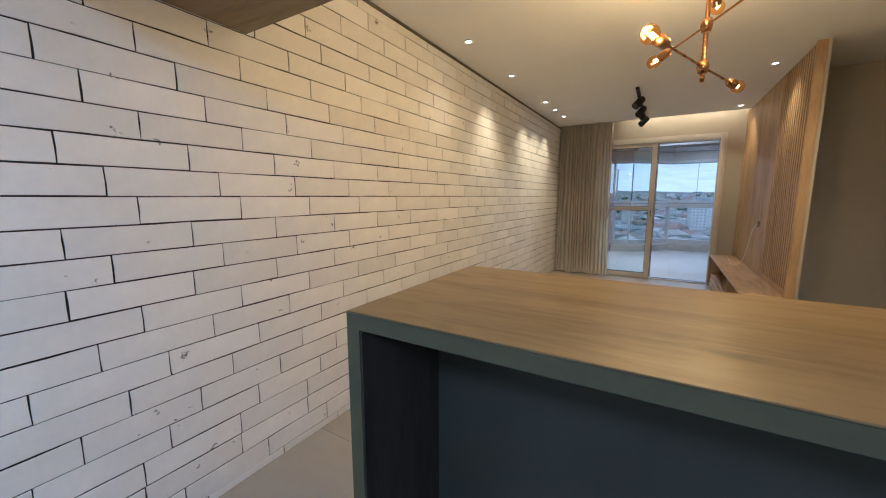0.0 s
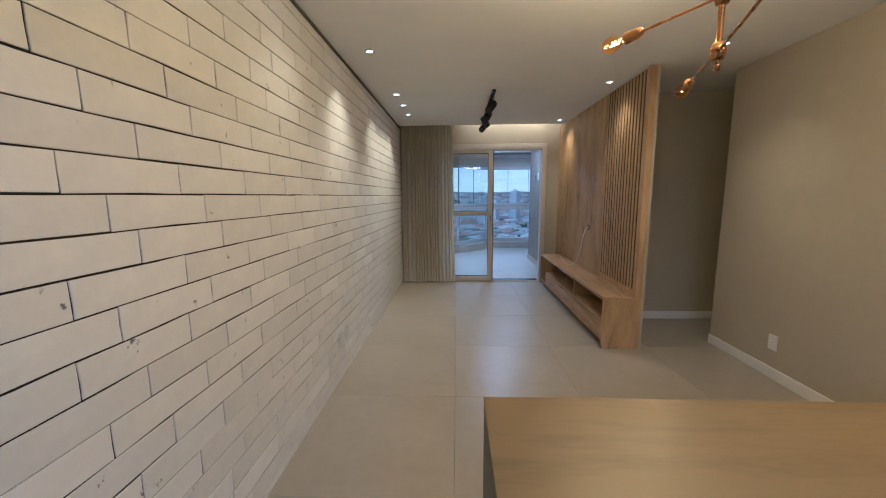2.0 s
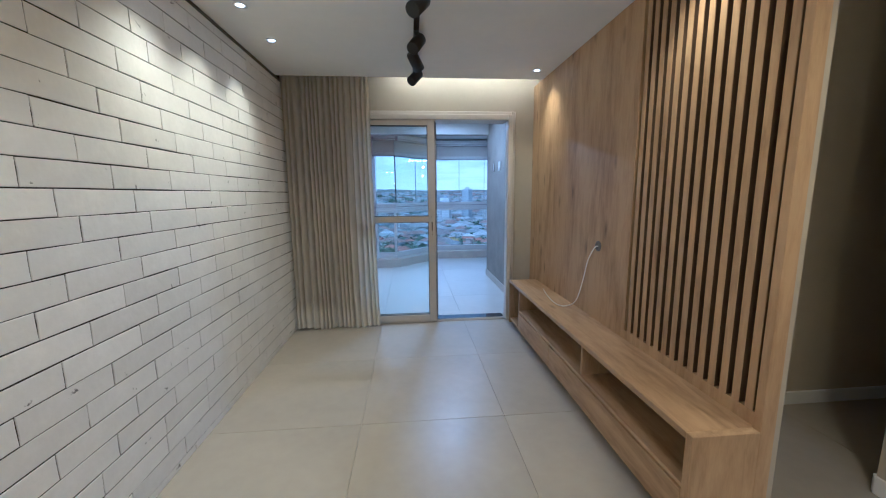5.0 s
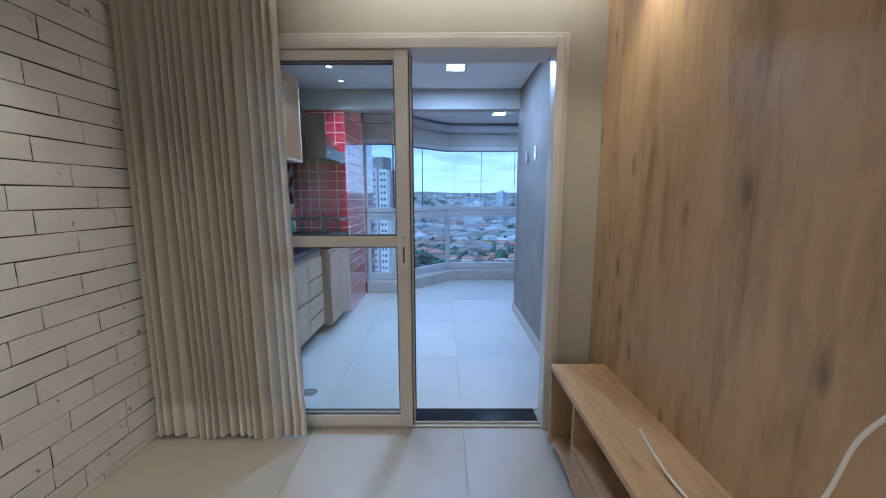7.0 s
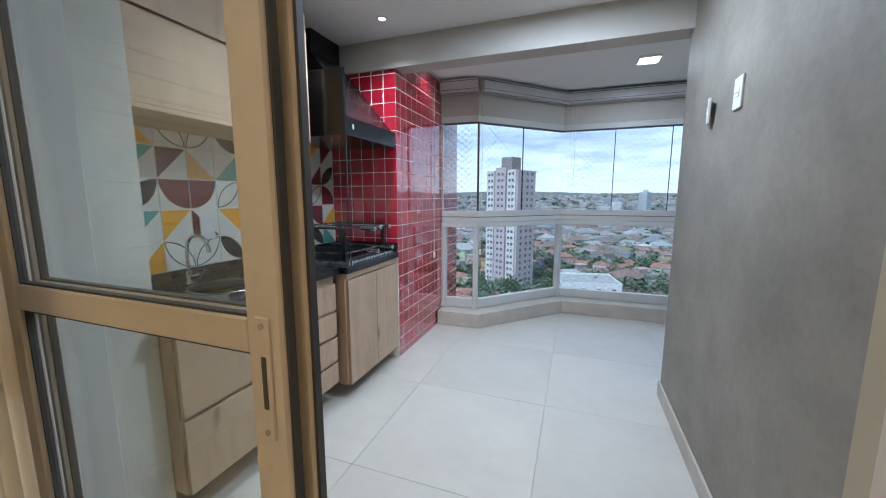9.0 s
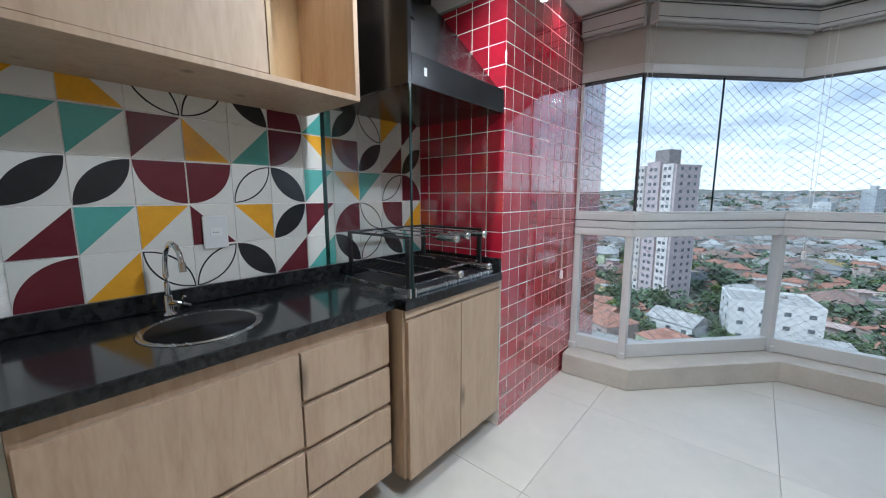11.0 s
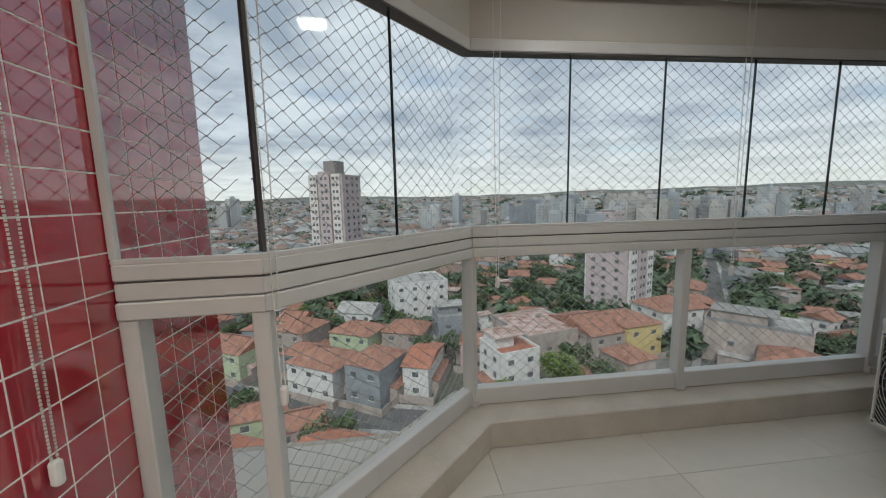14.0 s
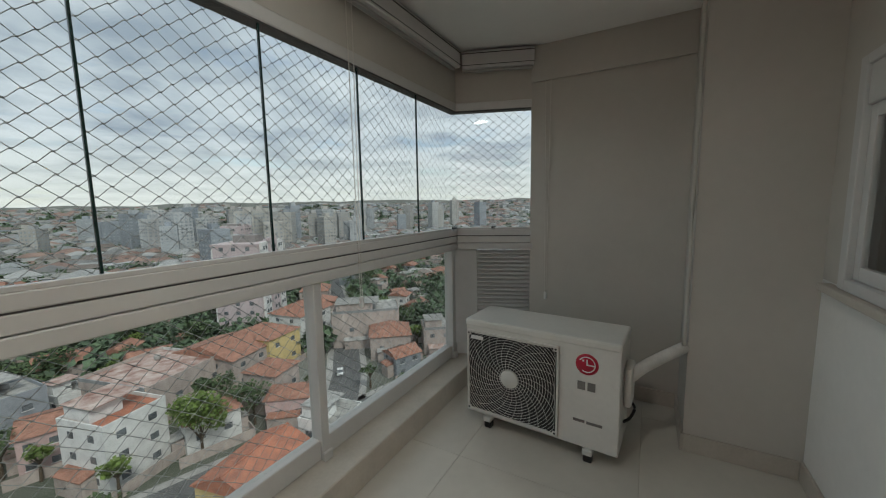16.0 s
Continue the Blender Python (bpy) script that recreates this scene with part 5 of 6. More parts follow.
for r in range(-5, 25):
    z0 = 1.003 + (r - 6) * ROW
    z_lo, z_hi = max(z0, 0.0), min(z0 + ROW, CEIL - 0.012)
    if z_hi - z_lo < 0.02:
        continue
    y = STARTS.get(r, (1.225, 1.09, 1.345)[r % 3] + rb.uniform(-0.02, 0.02)) + 0.011 - 5 * LONG
    while y < 6.94:
        y_lo, y_hi = max(y, -0.9), min(y + LONG, 6.94)
        if y_hi - y_lo > 0.02:
            k = rb.randrange(len(variants))
            sy, sz = (y_hi - y_lo) / LONG, (z_hi - z_lo) / ROW
            dx = XL - rb.uniform(0.0, 0.0016)
            if 0.62 < y_lo < 4.9 and singles < 300:
                ob = new("brick", brick_meshes[k])
                ob.parent = wall_west
                ob.location, ob.scale = (dx, y_lo, z_lo), (1, sy, sz)
                singles += 1
            else:
                vs, fs = variants[k]
                o = len(far_v)
                far_v += [(dx + p[0], y_lo + p[1] * sy, z_lo + p[2] * sz) for p in vs]
                far_f += [tuple(o + q for q in f) for f in fs]
        y += LONG
me = bpy.data.meshes.new("brick_field")
me.from_pydata(far_v, [], far_f)
me.materials.append(M_BRICK)
field = new("brick_field", me)
field.parent = wall_west
tagged(field, "", "", "", "stuff")

# red glazed pillar
RT = 0.1044
pillar = structure("pillar_red", box(XB - 0.008, XP - 0.0016, YP + 0.0016, 10.62, 0, BC2 - 0.001), M_REDGROUT, "pillar clad in glossy red square tiles with pale joints")
zs, ys = grid_lines(0.0575, RT, 0.001, BC2 - 0.003), [YP] + [9.163 + RT * k for k in range(14)] + [10.62]
g = 0.0046
for y0, y1 in zip(ys, ys[1:]):
    for z0, z1 in zip(zs, zs[1:]):
        piece("tile", y1 - y0 - g, z1 - z0 - g, 0.005, M_RED, pillar, Matrix.Translation((XP - rb.uniform(0, 0.0007), y0 + g / 2, z0 + g / 2)) @ pose(0, 0, 0, 90, 0, 90), 0.0009)
xs = [XP - k * RT for k in range(6)] + [XB]
for x1, x0 in zip(xs, xs[1:]):
    for z0, z1 in zip(zs, zs[1:]):
        if z0 > 0.85:
            piece("tile", x1 - x0 - g, z1 - z0 - g, 0.005, M_RED, pillar, Matrix.Translation((x0 + g / 2, YP + rb.uniform(0, 0.0005), z0 + g / 2)) @ pose(0, 0, 0, 90, 0, 0), 0.0009)

# patterned tiles of the kitchenette
PT, PZ0 = 0.1535, 0.953
splash = structure("backsplash", box(XB - 0.0075, XB - 0.005, 7.361, YP, 0.90, 1.74), M_REDGROUT, "patterned glazed tiles behind the worktop")


def quarter(cx, cy, r, a0, n=12):
    return [(cx, cy)] + [(cx + r * math.cos(a0 + k * math.pi / 2 / n), cy + r * math.sin(a0 + k * math.pi / 2 / n)) for k in range(n + 1)]


def motif(kind, s):
    if kind == "tri":
        return [[(s, s), (0.0, 0.0), (s, 0.0)]]
    if kind == "disc":
        return [quarter(0.0, 0.0, s, 0.0)]
    n = 12
    arc1 = [(s - s * math.cos(k * math.pi / 2 / n), s * math.sin(k * math.pi / 2 / n)) for k in range(n + 1)]
    arc2 = [(s * math.sin(k * math.pi / 2 / n), s - s * math.cos(k * math.pi / 2 / n)) for k in range(n + 1)]
    if kind == "leaf":
        return [arc2 + arc1[-2:0:-1]]
    polys = []
    for arc, sgn in ((arc1, 1), (arc2, -1)):
        for p, q in zip(arc, arc[1:]):
            c = Vector((s / 2, s / 2))
            pi_, qi = (Vector(v).lerp(c, 0.0) + sgn * Vector((0.0042, -0.0042)) for v in (p, q))
            polys.append([p, q, tuple(qi), tuple(pi_)])
    return polys


pattern_mesh = {}


def pattern_tile(kind, mat, turns, w, h):
    key = (kind, mat.name, turns, round(w, 3), round(h, 3))
    if key not in pattern_mesh:
        me = tile_mesh("tile", PT - 0.0022, PT - 0.0022, 0.005, M_TILEWHITE, 0.001)
        if kind != "plain":
            bm = bmesh.new()
            bm.from_mesh(me)
            s = PT - 0.0052
            for poly in motif(kind, s):
                pts = []
                for x, y in poly:
                    x, y = min(max(x, 0), s) - s / 2, min(max(y, 0), s) - s / 2
                    for _ in range(turns):
                        x, y = -y, x
                    pts.append(bm.verts.new((x + s / 2 + 0.0015, y + s / 2 + 0.0015, 0.0004)))
                try:
                    f = bm.faces.new(pts)
                    f.normal_update()
                    if f.normal.z < 0:
                        f.normal_flip()
                    f.material_index = 1
                except ValueError:
                    pass
            bm.to_mesh(me)
            bm.free()
            me.materials.append(mat)
        pattern_mesh[key] = me
    return pattern_mesh[key]


T, D, L, O = "tri", "disc", "leaf", "ring"
# rows from the top; a column is (motif, glaze, quarter turns) seen from the room, y runs to the right
ROWS_PAT = [
    [(T, M_YELLOW, 2), (T, M_YELLOW, 3), (O, M_INK, 1), (O, M_INK, 0), (L, M_INK, 1), (D, M_MAROON, 0), (T, M_TEAL, 0), (L, M_INK, 0), (O, M_INK, 1), (T, M_YELLOW, 2), (T, M_MAROON, 2)],
    [(T, M_TEAL, 2), (T, M_TEAL, 2), (T, M_MAROON, 2), (T, M_YELLOW, 3), (T, M_TEAL, 0), (D, M_MAROON, 3), (T, M_YELLOW, 1), (D, M_MAROON, 2), (L, M_INK, 0), (T, M_MAROON, 0), (L, M_INK, 0)],
    [(L, M_INK, 0), (L, M_INK, 0), (D, M_MAROON, 2), (D, M_MAROON, 3), (O, M_INK, 0), (L, M_INK, 1), (T, M_TEAL, 2), (T, M_YELLOW, 1), (T, M_TEAL, 2), (O, M_INK, 0), (D, M_MAROON, 0)],
    [(T, M_MAROON, 0), (T, M_TEAL, 2), (T, M_YELLOW, 2), (T, M_MAROON, 3), (T, M_YELLOW, 1), (L, M_INK, 0), (T, M_MAROON, 2), (D, M_MAROON, 1), (O, M_INK, 1), (D, M_MAROON, 2), (T, M_YELLOW, 0)],
    [(D, M_MAROON, 1), (T, M_YELLOW, 0), (O, M_INK, 1), (O, M_INK, 0), (L, M_INK, 1), (T, M_MAROON, 0), (T, M_TEAL, 0), (L, M_INK, 1), (O, M_INK, 0), (L, M_INK, 1), (T, M_TEAL, 3)],
]
for r, row in enumerate(ROWS_PAT):
    z = PZ0 + (4 - r) * 0.1555
    for c, (kind, mat, turns) in enumerate(row):
        y = YP - (11 - c) * PT
        ob = new("tile", pattern_tile(kind, mat, turns, PT, PT))
        ob.parent = splash
        ob.matrix_world = Matrix.Translation((XB, y + 0.001, z + 0.001)) @ pose(0, 0, 0, 90, 0, 90)

# ---- the town below ----
GZ = -43.0
rc = random.Random(11)
FAR = 1.43  # the town lies this much further out than its first survey


def out(x, y):
    return 0.6 + (x - 0.6) * FAR, 9.0 + (y - 9.0) * FAR




def island_material(name, colors, rough=0.85, var=0.12, scale=0.3, rand=False, noise_amt=0.25):
    """Outdoor surface whose colour is picked from a few paints, piece by piece, with dirt and streaks."""
    mat = bpy.data.materials.new(name)
    mat.use_nodes = True
    n, l = mat.node_tree.nodes, mat.node_tree.links
    b = n["Principled BSDF"]
    b.inputs["Roughness"].default_value = rough
    src = n.new("ShaderNodeObjectInfo").outputs["Random"] if rand else n.new("ShaderNodeNewGeometry").outputs["Random Per Island"]
    ramp = n.new("ShaderNodeValToRGB")
    ramp.color_ramp.interpolation = "CONSTANT"
    e = ramp.color_ramp.elements
    e[0].color = rgb(colors[0])
    e[1].position, e[1].color = 1 / len(colors), rgb(colors[1])
    for k, c in enumerate(colors[2:], 2):
        e.new(k / len(colors)).color = rgb(c)
    l.new(src, ramp.inputs[0])
    geo = n.new("ShaderNodeNewGeometry")
    mp = n.new("ShaderNodeMapping")
    mp.inputs["Scale"].default_value = (1, 1, 0.35)
    l.new(geo.outputs["Position"], mp.inputs[0])
    nz = n.new("ShaderNodeTexNoise")
    nz.inputs["Scale"].default_value, nz.inputs["Detail"].default_value, nz.inputs["Roughness"].default_value = scale, 8, 0.65
    l.new(mp.outputs[0], nz.inputs["Vector"])
    mr = n.new("ShaderNodeMapRange")
    mr.inputs[1].default_value, mr.inputs[2].default_value, mr.inputs[3].default_value, mr.inputs[4].default_value = 0.3, 0.7, 1 - noise_amt * 1.6, 1 + noise_amt * 0.4
    l.new(nz.outputs[0], mr.inputs[0])
    sc = n.new("ShaderNodeVectorMath")
    sc.operation = "SCALE"
    l.new(ramp.outputs[0], sc.inputs[0])
    l.new(mr.outputs[0], sc.inputs["Scale"])
    l.new(sc.outputs[0], b.inputs["Base Color"])
    return mat


PLASTER = [(0.62, 0.61, 0.57), (0.50, 0.50, 0.48), (0.68, 0.67, 0.64), (0.46, 0.43, 0.35), (0.28, 0.29, 0.29), (0.48, 0.46, 0.40), (0.40, 0.44, 0.42), (0.46, 0.39, 0.35), (0.58, 0.58, 0.56)]
CLAY = [(0.34, 0.145, 0.095), (0.26, 0.135, 0.10), (0.36, 0.18, 0.125), (0.17, 0.105, 0.085), (0.24, 0.13, 0.10), (0.30, 0.29, 0.27)]
M_HOUSE = island_material("house_plaster", PLASTER, rand=False, scale=0.5)
M_CLAY = island_material("clay_roof_tile", CLAY, scale=0.8, noise_amt=0.35)
# Distant walls, roofs and glass are greyed, with aerial haze put into the colours.
M_FARWALL = island_material("hazed_distant_plaster", [(0.50, 0.51, 0.51), (0.42, 0.44, 0.45), (0.56, 0.56, 0.55), (0.46, 0.44, 0.41), (0.34, 0.37, 0.40), (0.50, 0.48, 0.44)], scale=0.05)
M_FARROOF = island_material("hazed_distant_roof", [(0.25, 0.165, 0.135), (0.27, 0.28, 0.28), (0.19, 0.16, 0.14), (0.36, 0.36, 0.35), (0.20, 0.20, 0.195), (0.27, 0.185, 0.15), (0.30, 0.29, 0.27)], scale=0.05)
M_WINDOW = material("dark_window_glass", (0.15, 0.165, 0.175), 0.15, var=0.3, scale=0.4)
M_FARWIN = material("hazed_distant_window_glass", (0.33, 0.36, 0.38), 0.3, var=0.3, scale=0.1)
M_ORANGE = material("orange_clay_roof", (0.37, 0.145, 0.085), 0.85, var=0.3, scale=0.7, dark=(0.22, 0.10, 0.07))
M_FIBRE = material("fibre_cement_roof", (0.36, 0.35, 0.33), 0.9, var=0.2, scale=0.6)
M_RUST = material("rusted_sheet_roof", (0.46, 0.38, 0.34), 0.8, var=0.2, scale=0.45, dark=(0.20, 0.085, 0.06))
M_ASPHALT = material("asphalt", (0.115, 0.115, 0.113), 0.9, var=0.15, scale=0.4)
M_PAVE = material("pale_pavement", (0.34, 0.33, 0.31), 0.9, var=0.15, scale=0.5)
M_TOWER = material("beige_tower_render", (0.66, 0.61, 0.58), 0.8, var=0.05, scale=0.2)
M_TOWERPINK = material("mauve_tower_band", (0.50, 0.42, 0.42), 0.8, var=0.06, scale=0.2)
M_TOWERCAP = material("grey_tower_head", (0.24, 0.22, 0.21), 0.8, var=0.06, scale=0.2)
M_BARK = material("bark", (0.10, 0.075, 0.05), 0.95, var=0.3, scale=4)


def leaf_material(name, a, b):
    mat = material(name, a, 0.75, var=0.2, scale=0.5, dark=b, island=0.45)
    return mat


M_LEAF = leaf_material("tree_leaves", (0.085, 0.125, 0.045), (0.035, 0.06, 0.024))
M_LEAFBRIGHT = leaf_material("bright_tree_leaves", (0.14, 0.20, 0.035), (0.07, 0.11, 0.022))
# Paler, bluer leaf copy for far trees; distance haze is in its colour.
M_LEAFFAR = leaf_material("hazed_distant_leaves", (0.10, 0.145, 0.075), (0.05, 0.08, 0.045))


def ground_material():
    mat = material("town_ground", (0.17, 0.165, 0.15), 0.95, var=0.2, scale=0.02, dark=(0.05, 0.065, 0.038))
    return mat


# the ground with far hills, one sheet out to the horizon
bm = bmesh.new()
cx, cy = 0.6, 9.0
rings = [0, 40, 80, 140, 220, 340, 520, 800, 1200, 1700, 2300, 2900, 3500, 4200, 4900]
prev = None
for ri, r in enumerate(rings):
    ring = []
    for k in range(120):
        a = k * math.tau / 120
        x, y = cx + r * math.sin(a), cy + r * math.cos(a)
        h = GZ
        if r > 900:
            f = min(1.0, (r - 900) / 2300)
            h += f * (48 + 62 * (0.5 + 0.5 * noise.noise(Vector((x * 0.0011, y * 0.0011, 2.0)))) + 26 * noise.noise(Vector((x * 0.004, y * 0.004, 7.0))))
            h += f * 26 * max(0, math.sin(a - 0.25))
        ring.append(bm.verts.new((x, y, h)) if r else None)
    if r == 0:
        centre = bm.verts.new((cx, cy, GZ))
    elif prev is None:
        for k in range(120):
            bm.faces.new((centre, ring[(k + 1) % 120], ring[k]))
    else:
        for k in range(120):
            bm.faces.new((prev[k], prev[(k + 1) % 120], ring[(k + 1) % 120], ring[k])).smooth = True
    prev = ring if r else None
bmesh.ops.recalc_face_normals(bm, faces=bm.faces)
structure("ground", bm, ground_material(), "ground of the town with low hills at the horizon")


def strip(name, pts, w, z, mat, label):
    """A street as a ribbon along its middle line."""
    bm = bmesh.new()
    rows = []
    for i, p in enumerate(pts):
        p = Vector(p)
        d = (Vector(pts[min(i + 1, len(pts) - 1)]) - Vector(pts[max(i - 1, 0)])).normalized()
        n = Vector((d.y, -d.x))
        rows.append([bm.verts.new((*(p + n * s * w / 2), z)) for s in (-1, 1)])
    for a, b in zip(rows, rows[1:]):
        bm.faces.new((a[0], a[1], b[1], b[0]))
    bmesh.ops.recalc_face_normals(bm, faces=bm.faces)
    for f in bm.faces:
        if f.normal.z < 0:
            f.normal_flip()
    bmesh.ops.solidify(bm, geom=list(bm.faces), thickness=0.1)
    return structure(name, bm, mat, label)


STREET = [(-60, 86), (-30, 69), (-10, 60.5), (12, 54.5), (30, 49.0), (60, 42), (110, 30)]
STREET2 = [(36, 47.5), (49, 58), (66, 75), (95, 108), (150, 170)]
STREET, STREET2 = [out(*q) for q in STREET], [out(*q) for q in STREET2]
for s in (STREET, STREET2):
    strip("pavement", s, 11.0, GZ + 0.17, M_PAVE, "pale concrete pavement along the street")
    strip("road", s, 7.5, GZ + 0.22, M_ASPHALT, "grey asphalt street")


def house(x, y, rot, w, d, h, roof="hip", label="plastered town house with a clay tile roof", wall=None, top=None, floors=2, wins=3, group="houses below"):
    """A house: walls, roof with eaves, windows with sills on its front, parapet or ridge."""
    th = thing("house", label, "house", group, (x, y, GZ))
    th.rotation_euler = (0, 0, radians(rot))
    part("wall", box(-w / 2, w / 2, -d / 2, d / 2, 0, h), wall or M_HOUSE, th)
    if roof in ("hip", "gable"):
        o, rise = 0.45, min(w, d) * 0.24
        bm = bmesh.new()
        lo = [bm.verts.new(p) for p in ((-w / 2 - o, -d / 2 - o, h), (w / 2 + o, -d / 2 - o, h), (w / 2 + o, d / 2 + o, h), (-w / 2 - o, d / 2 + o, h))]
        inset = (d / 2 if roof == "hip" else 0.0)
        e = max(0.0, w / 2 - inset * 0.9) if roof == "hip" else w / 2 + o
        r1, r2 = bm.verts.new((-e, 0, h + rise)), bm.verts.new((e, 0, h + rise))
        bm.faces.new((lo[0], lo[1], r2, r1))
        bm.faces.new((lo[2], lo[3], r1, r2))
        bm.faces.new((lo[1], lo[2], r2))
        bm.faces.new((lo[3], lo[0], r1))
        bm.faces.new(lo[::-1])
        rf = part("roof", bm, top or M_CLAY, th)
        part("ridge", rod((-e, 0, h + rise), (e, 0, h + rise), 0.16, 6), top or M_CLAY, rf)
    else:
        part("roof", box(-w / 2 + 0.2, w / 2 - 0.2, -d / 2 + 0.2, d / 2 - 0.2, h - 0.05, h + 0.08), top or M_FIBRE, th)
        bm = bmesh.new()
        for x0, x1, y0, y1 in ((-w / 2 - 0.02, w / 2 + 0.02, -d / 2 - 0.02, -d / 2 + 0.2), (-w / 2 - 0.02, w / 2 + 0.02, d / 2 - 0.2, d / 2 + 0.02), (-w / 2 - 0.02, -w / 2 + 0.2, -d / 2 + 0.2, d / 2 - 0.2), (w / 2 - 0.2, w / 2 + 0.02, -d / 2 + 0.2, d / 2 - 0.2)):
            add_box(bm, x0, x1, y0, y1, h + 0.001, h + 0.75)
        part("parapet", bm, wall or M_HOUSE, th)
        part("water_tank", lathe([(0.0, 0.0), (0.7, 0.0), (0.8, 0.9), (0.55, 1.1), (0.0, 1.15)], pose(w * 0.2, d * 0.2, h + 0.08), 12), M_FIBRE, th)
    # a lean-to behind or beside the house, and the walls of its yard
    rh = random.Random(int(abs(x) * 71 + abs(y) * 13))
    if roof == "flat" and wins < 4:
        part("upper_storey", box(-w * 0.42, w * 0.08, -d * 0.1, d * 0.44, h + 0.081, h + 2.7), wall or M_HOUSE, th)
        part("awning", box(-w * 0.46, w * 0.30, -d * 0.2, d * 0.46, h + 2.701, h + 2.85), rh.choice((M_FIBRE, M_CLAY, M_RUST)), th, "sheet awning over the terrace")
    for sgn in (-1, 1):
        aw, ad, ah = rh.uniform(1.4, 2.2), d * rh.uniform(0.35, 0.8), rh.uniform(2.5, 3.4)
        x0 = sgn * (w / 2 + 0.003)
        x1 = x0 + sgn * aw
        yc = rh.uniform(-0.1, 0.1) * d
        an = part("annex", box(min(x0, x1), max(x0, x1), yc - ad / 2, yc + ad / 2, 0, ah), M_HOUSE, th, "low rendered lean-to")
        part("annex_roof", prism([(x0, ah + 0.62), (x0, ah + 0.5), (x1 + sgn * 0.25, ah + 0.01), (x1 + sgn * 0.25, ah + 0.13)], 1, yc - ad / 2 - 0.2, yc + ad / 2 + 0.2), rh.choice((M_CLAY, M_FIBRE, M_CLAY, M_RUST)), an, "sloping lean-to roof")
    bm = box(-w / 2 - 1.6, w / 2 + 1.6, -d / 2 - 2.2, -d / 2 - 2.05, 0, 1.9)
    add_box(bm, w / 2 + 1.61, w / 2 + 1.75, -d / 2 - 2.2, d / 2 + 1.4, 0, 1.9)
    part("yard_wall", bm, M_HOUSE, th, "rendered yard wall")
    for fl in range(floors):
        zc = h * (fl + 0.52) / floors
        for k in range(wins):
            xc = (k + 0.5) / wins * w - w / 2
            wd = part("window", box(xc - 0.7, xc + 0.7, -d / 2 - 0.04, -d / 2 + 0.02, zc - 0.55, zc + 0.6), M_WINDOW, th)
            part("sill", box(xc - 0.85, xc + 0.85, -d / 2 - 0.12, -d / 2 - 0.001, zc - 0.63, zc - 0.551), M_TRIMWHITE, wd)
        for yy in (-d * 0.22, d * 0.22):
            part("window", box(-w / 2 - 0.04, -w / 2 + 0.02, yy - 0.65, yy + 0.65, zc - 0.55, zc + 0.6), M_WINDOW, th)
    return th


